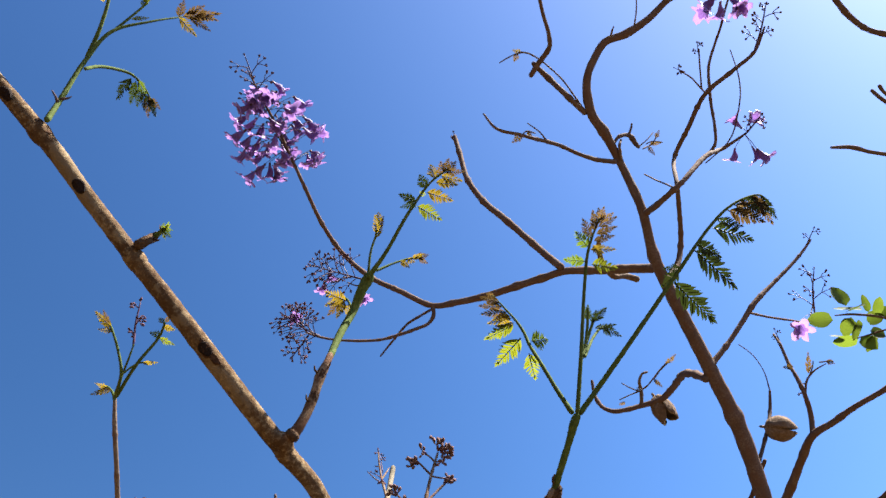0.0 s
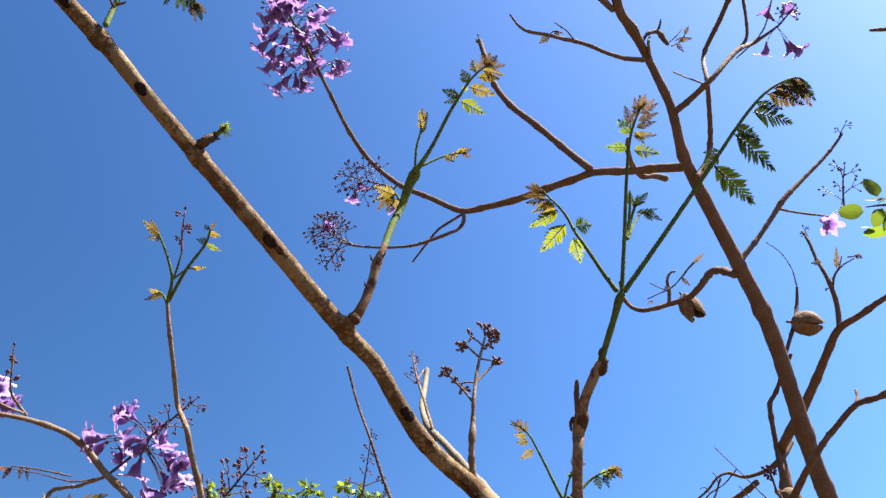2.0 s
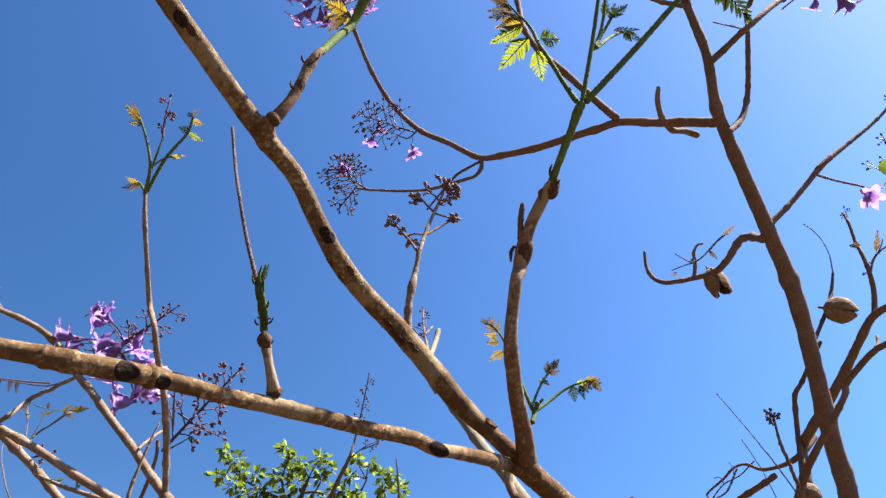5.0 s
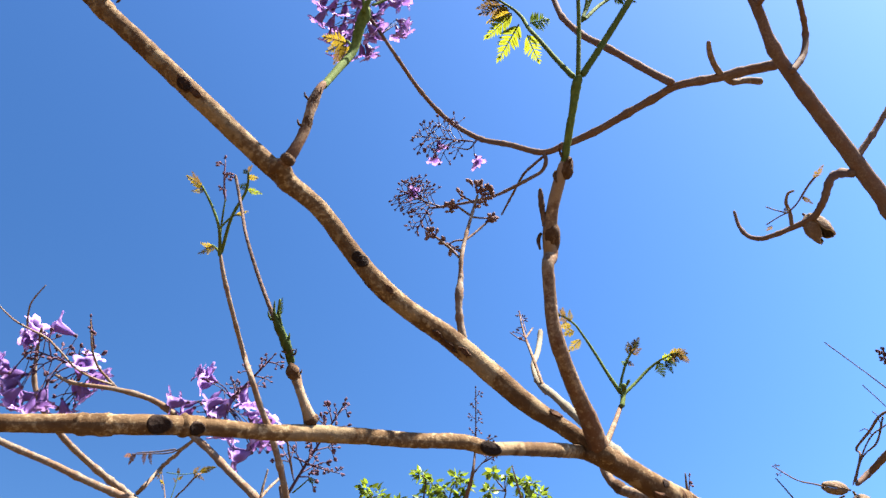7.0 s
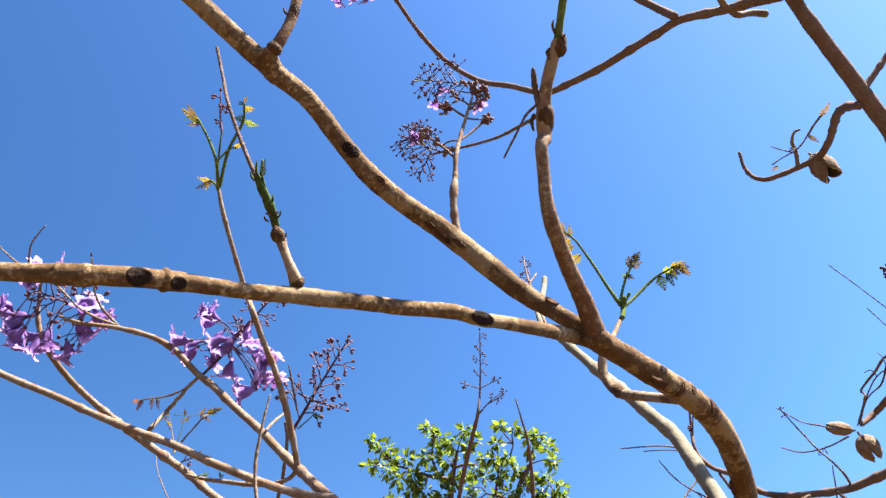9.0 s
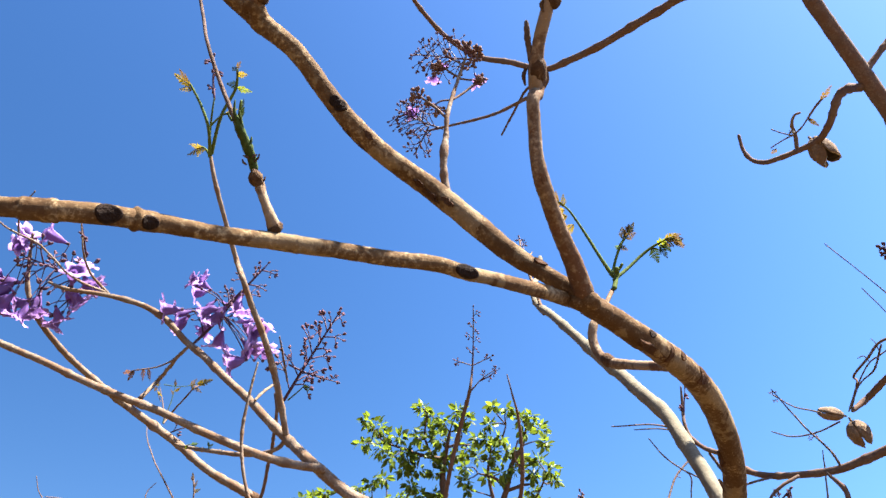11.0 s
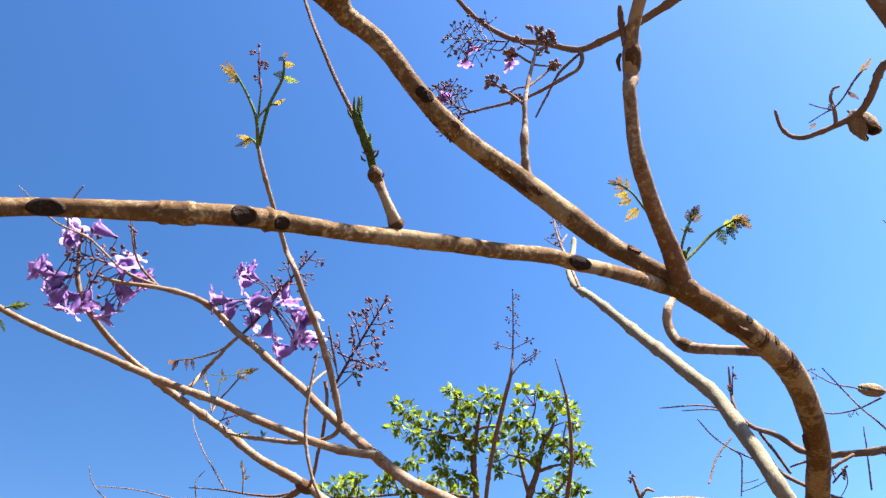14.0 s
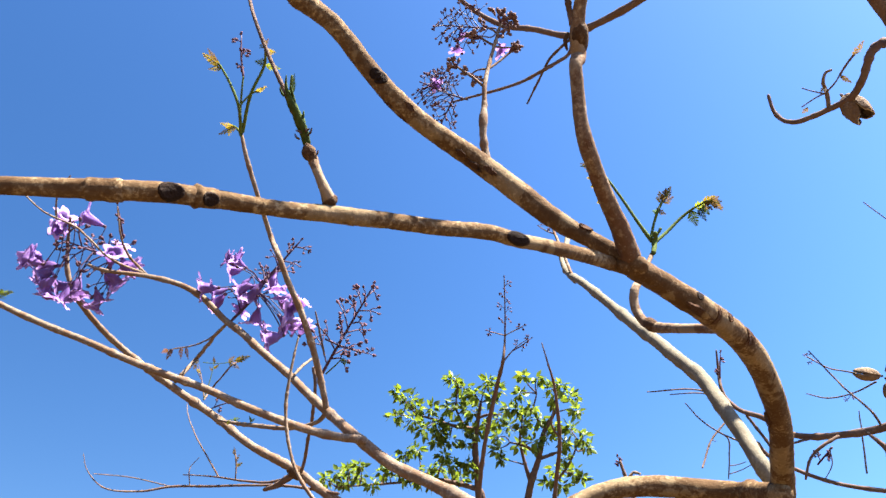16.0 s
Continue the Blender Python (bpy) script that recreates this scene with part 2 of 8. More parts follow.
def tube(pts, sides, rough=0.0, seed=0.0, swell=()):
    """Vertices and faces of a tapered round stem with closed, rounded ends."""
    way = np.gradient(pts[:, :3], axis=0)
    way /= np.linalg.norm(way, axis=1)[:, None] + 1e-9
    side = np.cross(way[0], (0.31, 0.17, 0.93))
    side /= np.linalg.norm(side)
    run = np.concatenate([[0], np.cumsum(np.linalg.norm(np.diff(pts[:, :3], axis=0), axis=1))])
    rings = list(range(len(pts)))
    verts, faces = [], []
    turn = [(math.cos(2 * math.pi * k / sides), math.sin(2 * math.pi * k / sides)) for k in range(sides)]
    for i in rings:
        side = side - way[i] * (side @ way[i])
        side /= np.linalg.norm(side)
        up = np.cross(way[i], side)
        r = pts[i, 3]
        for at, wide, high in swell:
            r *= 1 + high * math.exp(-(((run[i] - at) / wide) ** 2))
        if i in (0, len(pts) - 1):
            r *= 0.72
        c = pts[i, :3]
        for k, (a, b) in enumerate(turn):
            d = side * a + up * b
            rr = r
            if rough:
                q = c + d * r
                rr *= 1 + rough * noise.noise(Vector(q) * (0.55 / r) + Vector((seed, 0, 0))) + 0.5 * rough * noise.noise(Vector(q) * (1.7 / r) + Vector((0, seed, 0)))
            verts.append(tuple(c + d * rr))
    n = len(pts)
    for i in range(n - 1):
        for k in range(sides):
            l = (k + 1) % sides
            faces.append((i * sides + k, i * sides + l, (i + 1) * sides + l, (i + 1) * sides + k))
    verts.append(tuple(pts[0, :3] - way[0] * pts[0, 3] * 0.35))
    verts.append(tuple(pts[-1, :3] + way[-1] * pts[-1, 3] * 0.35))
    for k in range(sides):
        l = (k + 1) % sides
        faces.append((l, k, n * sides))
        faces.append(((n - 1) * sides + k, (n - 1) * sides + l, n * sides + 1))
    return verts, faces


STEM_NO = [0]


def limb(owner, name, material, pts, knots=0, label=""):
    """A stem through control points (x, y, z, radius), with swollen nodes where leaves once stood."""
    STEM_NO[0] += 1
    rnd = random.Random(STEM_NO[0])
    big = max(p[3] for p in pts)
    length = sum((Vector(a[:3]) - Vector(b[:3])).length for a, b in zip(pts, pts[1:]))
    step = max(big * 0.55, length / 260)
    line = spline(pts, step)
    swell = []
    if material not in (bark_near, bark_shoot, green_stem) and len(line) > 8 and big > 0.0014:
        # a crooked, jointed growth: small bends at swollen nodes
        crook = 0.3 if len(pts) < 7 else 0.0
        mean = sum(p[3] for p in pts) / len(pts)
        joints = max(2, min(26, int(length / (mean * 13))))
        at = np.linspace(0, len(line) - 1, joints + 2)
        at[1:-1] += np.array([rnd.uniform(-0.3, 0.3) for _ in range(joints)]) * (at[1] - at[0])
        for c in range(3):
            off = [0.0] + [rnd.uniform(-crook, crook) * mean for _ in range(joints)] + [0.0]
            line[:, c] += np.interp(np.arange(len(line)), at, off)
        run = np.concatenate([[0], np.cumsum(np.linalg.norm(np.diff(line[:, :3], axis=0), axis=1))])
        for q in at[1:-1]:
            swell.append((float(np.interp(q, np.arange(len(line)), run)), mean * rnd.uniform(0.9, 1.5), rnd.uniform(0.08, 0.26)))
    for k in range(knots):
        at = length * (k + rnd.uniform(0.25, 0.75)) / knots
        swell.append((at, big * rnd.uniform(0.5, 0.9), rnd.uniform(0.10, 0.24)))
        swell.append((at + big * 1.6, big * 0.5, -rnd.uniform(0.02, 0.07)))
    verts, faces = tube(line, 28 if big > 0.006 else 9 if big > 0.0025 else 6, 0.07 if big > 0.004 else 0.12, STEM_NO[0] * 3.7, swell)
    stem = part(name, verts, faces, material, owner, label)
    if knots and material in (bark_near, bark_shoot):
        run = np.concatenate([[0], np.cumsum(np.linalg.norm(np.diff(line[:, :3], axis=0), axis=1))])
        for at, wide, high in swell[::2]:
            place = np.linspace(at - wide * 0.45, at + wide * 0.45, 7)
            ring = np.array([[np.interp(q, run, line[:, c]) for c in range(4)] for q in place])
            ring[:, 3] *= (1 + high * np.exp(-(((place - at) / wide) ** 2))) * np.array([0.97, 1.005, 1.02, 1.01, 1.02, 1.005, 0.97])
            v, f = tube(ring, 14, 0.09, at * 50)
            part("node_ring", v, f, bark_node, stem, "dark rough ring where leaves fell")
    return stem


SHARED = {}


def shared(key, verts, faces, materials, slots=None):
    me = bpy.data.meshes.new(key[0])
    me.from_pydata(verts, [], faces)
    for m in materials:
        me.materials.append(m)
    me.polygons.foreach_set("use_smooth", [True] * len(me.polygons))
    if slots:
        me.polygons.foreach_set("material_index", slots)
    me.update()
    SHARED[key] = me
    return me


def along(base, tip, facing, width):
    """A pose whose y runs from base to tip, with z towards facing, scaled by length and width."""
    base, tip = Vector(base), Vector(tip)
    y = tip - base
    size = y.length
    y.normalize()
    x = y.cross(Vector(facing)).normalized()
    z = x.cross(y)
    m = Matrix((x * width, y * size, z * width)).transposed().to_4x4()
    m.translation = base
    return m


def pinna_mesh(material, kind):
    """A feather with pairs of narrow, pointed leaflets set apart along a thin rib."""
    key = ("pinna", material.name, kind)
    if key in SHARED:
        return SHARED[key]
    rnd = random.Random(kind * 17 + 3)
    verts, faces = [], []

    def sag(y):
        return -0.16 * y * y

    def leaflet(y, dx, dy, wide, lift):
        d = Vector((dx, dy))
        n = Vector((-0.25 * dy, 1.0 if dx >= 0 else -1.0)) if abs(dx) > 0.01 else Vector((1.0, 0.0))
        at = len(verts)
        for u, w, h in ((0, 0.25, 0), (0, -0.25, 0), (0.3, 0.5, 0.02), (0.3, 0, 0.0), (0.3, -0.5, 0.02), (0.68, 0.40, 0.03), (0.68, 0, 0.01), (0.68, -0.40, 0.03), (1.0, 0, 0.0)):
            q = Vector((0, y)) + d * u + n * wide * w
            verts.append((q.x, q.y, lift * u * u + h + 0.12 * abs(q.x) + sag(q.y)))
        for q in ((0, 1, 3), (0, 3, 2), (1, 4, 3), (2, 3, 6, 5), (3, 4, 7, 6), (5, 6, 8), (6, 7, 8)):
            faces.append(tuple(at + k for k in q))

    pairs = 9 + kind % 3
    for k in range(pairs):
        f = k / (pairs - 1)
        y = 0.06 + 0.76 * f
        reach = min(1.0, 0.7 + f * 1.4) * (1 - max(0.0, f - 0.25) / 0.75 * 0.74)
        for s in (-1, 1):
            size = 0.5 * reach * rnd.uniform(0.88, 1.08)
            leaflet(y + rnd.uniform(-0.010, 0.010) + 0.012 * s, s * size, rnd.uniform(0.16, 0.24) * (0.45 + 0.55 * reach), 0.104 * rnd.uniform(0.85, 1.1) * (1 - 0.25 * f), rnd.uniform(-0.10, 0.06))
    leaflet(0.80, 0.0, 0.2, 0.12, 0)
    at = len(verts)
    for y in (0, 0.3, 0.6, 0.9):
        for x, z in ((-0.018, 0), (0.018, 0), (0, 0.03)):
            verts.append((x * (1.2 - y) * 1.5, y, z + sag(y) - 0.006))
    for i in range(3):
        for k in range(3):
            faces.append((at + 3 * i + k, at + 3 * i + (k + 1) % 3, at + 3 * i + 3 + (k + 1) % 3, at + 3 * i + 3 + k))
    return shared(key, verts, faces, [material])


COUNT = [0]


def pinna(leaf, base, tip, width, material):
    """One feather of a compound leaf, with its leaflets."""
    COUNT[0] += 1
    rnd = random.Random(COUNT[0] * 7 + 1)
    ob = new("pinna", pinna_mesh(material, COUNT[0] % 4))
    facing = Vector((rnd.uniform(-0.4, 0.3), -0.75 + rnd.uniform(-0.25, 0.25), -0.65 + rnd.uniform(-0.3, 0.3)))
    ob.matrix_basis = along(base, tip, facing, width * 1.3)
    return hang(ob, leaf)


def round_leaf_mesh(material, kind, point=0.0):
    key = ("leaf_blade", material.name, kind, point)
    if key in SHARED:
        return SHARED[key]
    rnd = random.Random(kind + 50)
    verts, faces = [], []
    rows = 7
    for i in range(rows):
        u = i / (rows - 1)
        w = 0.5 * math.sin(math.pi * u ** (0.85 if point else 0.8)) ** (0.8 if point else 0.55) + 0.01
        w *= 1 - point * u * 0.6
        bend = -0.16 * u * u + 0.03 * math.sin(7 * u + kind)
        for x, z in ((-w, 0.16 * w), (-w * 0.5, 0.05 * w), (0, 0), (w * 0.5, 0.05 * w), (w, 0.16 * w)):
            verts.append((x, u, bend + z * 1.2 + rnd.uniform(-0.01, 0.01)))
    for i in range(rows - 1):
        for k in range(4):
            faces.append((5 * i + k, 5 * i + k + 1, 5 * i + 6 + k, 5 * i + 5 + k))
    return shared(key, verts, faces, [material])


def round_leaf(owner, base, tip, width, material):
    COUNT[0] += 1
    rnd = random.Random(COUNT[0])
    ob = new("leaf_blade", round_leaf_mesh(material, COUNT[0] % 3))
    ob.matrix_basis = along(base, tip, (rnd.uniform(-0.4, 0.4), -0.8, rnd.uniform(-1.0, 0.2)), width * 0.9)
    return hang(ob, owner)


def flower_mesh(kind):
    key = ("flower", kind)
    if key in SHARED:
        return SHARED[key]
    rnd = random.Random(kind + 9)
    sides = 30
    # position along the flower, radius, ruffle, sideways bend
    rows = [(0.0, 0.05, 0, 0), (0.06, 0.065, 0, 0), (0.12, 0.055, 0, 0), (0.24, 0.085, 0, 0.02), (0.36, 0.135, 0, 0.06), (0.50, 0.165, 0.02, 0.07), (0.64, 0.18, 0.05, 0.04), (0.74, 0.205, 0.15, 0.01), (0.82, 0.27, 0.42, -0.02), (0.87, 0.35, 0.75, -0.04), (0.885, 0.42, 1.0, -0.05), (0.86, 0.455, 1.1, -0.06)]
    verts, faces, slots = [], [], []
    shift = rnd.uniform(0, 6)
    wave = [rnd.uniform(-1, 1) for _ in range(sides)]
    lean = [rnd.uniform(-1, 1) for _ in range(5)]
    for i, (y, r, ruffle, bend) in enumerate(rows):
        for k in range(sides):
            a = 2 * math.pi * k / sides
            # five rounded lobes with notches between them, each curling its own way
            turn = 2.5 * a + shift
            lobe = abs(math.cos(turn)) ** 0.45
            own = lean[int((turn + math.pi / 2) // math.pi) % 5]
            fold = 1 + (0.07 * math.cos(2 * turn) + 0.03 * wave[k]) * min(1.0, max(0.0, (y - 0.3) * 3))
            rr = r * fold * (1 + ruffle * (0.62 * lobe - 0.46) + ruffle * (0.08 * wave[k] + 0.12 * own))
            yy = y + ruffle * (0.07 * lobe - 0.06 + 0.05 * wave[k] + 0.11 * own)
            verts.append((math.cos(a) * rr, yy, math.sin(a) * rr * 0.82 + bend))
    for i in range(len(rows) - 1):
        for k in range(sides):
            l = (k + 1) % sides
            faces.append((i * sides + k, i * sides + l, (i + 1) * sides + l, (i + 1) * sides + k))
            slots.append(1 if i < 2 else 2 if i > 7 else 0)
    return shared(key, verts, faces, [petal, calyx, petal_rim], slots)


def flower(owner, base, tip, size):
    """A trumpet flower hanging from a panicle, its mouth towards tip."""
    COUNT[0] += 1
    rnd = random.Random(COUNT[0] * 5)
    ob = new("flower", flower_mesh(COUNT[0] % 5))
    way = (Vector(tip) - Vector(base)).normalized()
    ob.matrix_basis = along(base, Vector(base) + way * size * rnd.uniform(0.85, 1.1), (rnd.uniform(-1, 1), rnd.uniform(-1, 1), rnd.uniform(-1, 1)), size * rnd.uniform(1.05, 1.3))
    hang(ob, owner)
    # its thin stalk, back to the axis of the panicle
    near = min(owner["axis"], key=lambda q: (Vector(q) - Vector(base)).length + 0.6 * max(0, q[2] - base[2] - 0.05))
    pts = [(*near, 0.0011), (*((Vector(near) + Vector(base)) / 2 + Vector((0, 0, 0.006))), 0.0009), (*base, 0.0009)]
    v, f = tube(spline(pts, 0.01), 5)
    part("flower_stalk", v, f, calyx, owner)


def bud_mesh(kind, skin):
    key = ("bud", kind, skin.name)
    if key in SHARED:
        return SHARED[key]
    pts = np.array([(0, 0, 0, 0.16), (0, 0.25, 0, 0.2), (0.02 * kind, 0.5, 0, 0.42), (0.03 * kind, 0.8, 0.03, 0.5), (0.03 * kind, 1.0, 0.04, 0.3)])
    v, f = tube(pts, 7, 0.15, kind * 2.1)
    return shared(key, v, f, [skin])


def bud(owner, base, way, size, skin=None):
    COUNT[0] += 1
    ob = new("bud", bud_mesh(COUNT[0] % 3, skin or bud_skin))
    ob.matrix_basis = along(base, Vector(base) + Vector(way).normalized() * size, (0.3, -0.8, 0.2), size * 0.55)
    return hang(ob, owner)


def panicle(owner, base, tip, spread, buds):
    """A branching flower stalk: side twigs in pairs that fork again, each ending in a bud."""
    COUNT[0] += 1
    rnd = random.Random(COUNT[0] * 3 + 1)
    base, tip = Vector(base), Vector(tip)
    axis = tip - base
    length = axis.length
    way = axis.normalized()
    side = way.cross(Vector((0.2, 1, 0.3))).normalized()
    other = way.cross(side)
    thick = 0.0021 if spread > 0.03 else 0.0014
    verts, faces, ends = [], [], []

    def stalk(pts, sides=5):
        v, f = tube(spline(pts, 0.012), sides, 0.1, rnd.random() * 9)
        n = len(verts)
        verts.extend(v)
        faces.extend(tuple(n + k for k in q) for q in f)

    bow = side * length * rnd.uniform(-0.04, 0.04)
    spine = [base, base + axis * 0.5 + bow, tip]
    stalk([(*q, r) for q, r in zip(spine, (thick * 1.5, thick * 1.1, thick * 0.7))], 6)
    line = [tuple(base + axis * u + bow * 4 * u * (1 - u)) for u in np.linspace(0, 1, 9)]
    ends.append((tip, way))
    arms = max(2, round(buds / 3.2))
    for k in range(arms):
        u = 0.12 + 0.82 * (k + rnd.uniform(0.2, 0.8)) / arms
        a = k * 2.4 + rnd.uniform(-0.5, 0.5)
        out = (side * math.cos(a) + other * math.sin(a) * 0.8).normalized()
        start = base + axis * u + bow * 4 * u * (1 - u)
        reach = spread * (1.05 - 0.55 * u) * rnd.uniform(0.65, 1.1)
        end = start + (out * 0.85 + way * 0.42).normalized() * reach
        mid = start + (end - start) * 0.55 + way * reach * 0.08
        stalk([(*start, thick * 0.8), (*mid, thick * 0.65), (*end, thick * 0.5)])
        ends.append((end, end - mid))
        for s in (-1, 1):
            if len(ends) > buds:
                break
            lean = ((end - mid).normalized() + s * side.cross(out).normalized() * 0.9 + s * out.cross(way).normalized() * 0.7).normalized()
            q = mid + lean * reach * rnd.uniform(0.25, 0.45)
            stalk([(*mid, thick * 0.6), (*((mid + q) / 2 + way * 0.003), thick * 0.5), (*q, thick * 0.5)])
            ends.append((q, lean))
    ob = part("flower_panicle", verts, faces, calyx if buds > 6 else bud_skin, owner, "branching stalk of dark buds")
    size = min(0.0105, max(0.007, spread * 0.15))
    for p, w in ends[: buds + 1]:
        bud(ob, p, w, size * rnd.uniform(0.8, 1.25))
        for _ in range(2 if rnd.random() < 0.75 else 1):
            bud(ob, p, Vector(w).normalized() + Vector((rnd.uniform(-1, 1), rnd.uniform(-1, 1), rnd.uniform(-1, 1))) * 0.75, size * rnd.uniform(0.6, 0.95))
    ob["axis"] = [list(q) for q in line]
    return ob


def bud_cluster(owner, base, tip, buds):
    """A tight head of plump buds on a short stalk."""
    COUNT[0] += 1
    rnd = random.Random(COUNT[0])
    base, tip = Vector(base), Vector(tip)
    v, f = tube(spline([(*base, 0.0016), (*((base + tip) / 2), 0.0013), (*tip, 0.0012)], 0.004), 6)
    ob = part("bud_cluster", v, f, bud_skin, owner, "tight head of furry brown buds")
    for k in range(buds):
        w = (tip - base).normalized() * 0.8 + Vector((rnd.uniform(-1, 1), rnd.uniform(-1, 1), rnd.uniform(-1, 1)))
        bud(ob, tip + Vector((rnd.uniform(-1, 1), rnd.uniform(-1, 1), rnd.uniform(-1, 1))) * 0.003, w, 0.0056 * rnd.uniform(0.7, 1.25), bud_fur)
    return ob


def seed_pod(owner, base, tip, width, gape, seam):
    """A woody, flattened round pod that has split from its tip into two rough valves with ragged pale lips."""
    COUNT[0] += 1
    own = COUNT[0]
    base, tip = Vector(base), Vector(tip)
    v, f = tube(spline([(*(base - (tip - base) * 0.14), 0.004), (*base, 0.005), (*(base + (tip - base) * 0.1), 0.007)], 0.004), 7)
    ob = part("seed_pod", v, f, pod_wood, owner, "dry brown woody seed pod, split open")
    m = along(base, tip, seam, width)
    rows, sides = 12, 20
    for s in (-1, 1):
        verts, faces, slots = [], [], []
        for skin in (0, 1):
            for i in range(rows + 1):
                u = i / rows
                for k in range(sides + 1):
                    a = math.pi * (k / sides - 0.5)
                    # the lips are torn deepest along the seam between the valves
                    ragged = (0.03 + 0.06 * gape) * noise.noise(Vector((k * 0.9, own, s))) + 0.05 * noise.noise(Vector((k * 2.3, own, s)))
                    reach = 1.0 + ragged - gape * 0.34 * (abs(a) / (math.pi / 2)) ** 3
                    y = u * reach
                    round_ = math.sqrt(max(0.0, 1 - (2 * min(y, 0.97) - 1) ** 2)) if y < 0.55 else 1.0 - (1 - gape) * ((y - 0.55) / 0.45) ** 1.7
                    rad = 0.5 * round_ * (1 + 0.09 * noise.noise(Vector((a * 2.2, y * 4, own + s * 3))) + 0.05 * noise.noise(Vector((a * 6, y * 11, own)))) - 0.045 * skin
                    curl = gape * max(0.0, y - 0.62) ** 1.2 * 0.75
                    x = math.sin(a) * rad
                    z = s * (math.cos(a) * rad * 0.85 + curl + 0.006)
                    verts.append(tuple(m @ Vector((x, y - 0.10 * curl, z))))
        n = (rows + 1) * (sides + 1)
        for skin in (0, 1):
            for i in range(rows):
                for k in range(sides):
                    q = skin * n + i * (sides + 1) + k
                    face = (q, q + 1, q + sides + 2, q + sides + 1)
                    faces.append(face if (skin == 0) == (s > 0) else face[::-1])
                    slots.append(skin)
        rim = [rows * (sides + 1) + k for k in range(sides + 1)]
        edge = [i * (sides + 1) for i in range(rows + 1)] + rim[1:] + [i * (sides + 1) + sides for i in range(rows - 1, -1, -1)]
        for p, q in zip(edge, edge[1:]):
            faces.append((p, q, n + q, n + p))
            slots.append(2)
        half = part("valve", verts, faces, [pod_wood, pod_inner, pod_lip], ob)
        half.data.polygons.foreach_set("material_index", slots)
    return ob


def scar(owner, at, facing, line, wide, high):
    """A dark, slightly sunken oval with a thin rim, where a leaf fell; it bends round the limb."""
    n = Vector(facing).normalized()
    x = Vector(line).normalized()
    y = n.cross(x)
    verts, faces, sides = [], [], 18
    for u, h in ((0.0, -0.0002), (0.4, -0.0002), (0.72, 0.0), (0.9, 0.0005), (1.0, 0.0003), (1.1, -0.0012)):
        for k in range(sides):
            a = 2 * math.pi * k / sides
            j = 1 + 0.05 * math.sin(3 * a + wide * 900)
            across = math.sin(a) * u * j
            drop = high * 1.2 * (1 - math.sqrt(max(0.0, 1 - (0.82 * across) ** 2)))
            verts.append(tuple(Vector(at) + x * math.cos(a) * wide * u * j + y * across * high + n * (h + 0.0009 - drop)))
    for i in range(5):
        for k in range(sides):
            l = (k + 1) % sides
            faces.append((i * sides + k, i * sides + l, (i + 1) * sides + l, (i + 1) * sides + k))
    return part("leaf_scar", verts, faces, scar_dark, owner, "dark oval scar of a fallen leaf")


def peel_or_shade(owner, at, facing, line, wide, high, radius):
    """A ragged patch bent round the limb: outer bark come off, or shade painted under the cleft."""
    n = Vector(facing).normalized()
    x = Vector(line).normalized()
    y = n.cross(x)
    verts, faces, sides = [], [], 26
    for u, h in ((0.0, 0.0003), (0.45, 0.0003), (0.8, 0.0003), (0.95, 0.0007), (1.05, 0.0004), (1.12, -0.001)):
        for k in range(sides):
            a = 2 * math.pi * k / sides
            j = 1 + 0.55 * noise.noise(Vector((math.cos(a) * 1.6, math.sin(a) * 1.6, wide * 7000))) + 0.25 * noise.noise(Vector((math.cos(a) * 4, math.sin(a) * 4, wide * 9000)))
            turn = math.sin(a) * u * j * high / radius
            verts.append(tuple(Vector(at) + x * math.cos(a) * wide * u * j + y * math.sin(turn) * radius - n * radius * (1 - math.cos(turn)) + n * (h + 0.0003)))
    for i in range(5):
        for k in range(sides):
            l = (k + 1) % sides
            faces.append((i * sides + k, i * sides + l, (i + 1) * sides + l, (i + 1) * sides + k))
    return part("bark_patch", verts, faces, bark_bare_or_shade, owner, "rusty patch of peeled bark or painted cleft shade")


# ---- ground ----
def build_ground():
    n, verts, faces = 60, [], []
    for j in range(n + 1):
        for i in range(n + 1):
            x, y = ((i / n * 2 - 1) ** 3) * 900, ((j / n * 2 - 1) ** 3) * 900
            verts.append((x, y, 0.10 * noise.noise(Vector((x * 0.4, y * 0.4, 0)))))
    for j in range(n):
        for i in range(n):
            a = j * (n + 1) + i
            faces.append((a, a + 1, a + n + 2, a + n + 1))
    me = bpy.data.meshes.new("ground")
    me.from_pydata(verts, [], faces)
    me.materials.append(soil)
    tagged(new("ground", me), "dry earth with short grass", "ground", kind="structure")


build_ground()

# ---- the trees ----
jacaranda_near = tree("jacaranda_tree", "jacaranda with knotted tan limbs and new bronze leaves", (0.20, 1.50, 0))
jacaranda_tall = tree("jacaranda_tree", "bare jacaranda with purple flowers and split pods", (1.45, 3.30, 0))
jacaranda_back = tree("jacaranda_tree", "leafless jacaranda with brown pods on crooked twigs", (0.85, 3.30, 0))
jacaranda_pale = tree("jacaranda_tree", "jacaranda with one smooth pale leaning limb", (0.44, 1.95, 0))
jacaranda_young = tree("jacaranda_tree", "slender bare young jacaranda stem", (0.62, 1.80, 0))
jacaranda_low = tree("jacaranda_tree", "low jacaranda with hanging clusters of purple flowers", (-0.12, 1.75, 0))
sapling = tree("sapling", "dry sapling topped by a stalk of old buds", (-0.55, 2.50, 0))
sapling_thin = tree("sapling", "thin dry leafless sapling", (-0.24, 2.08, 0))
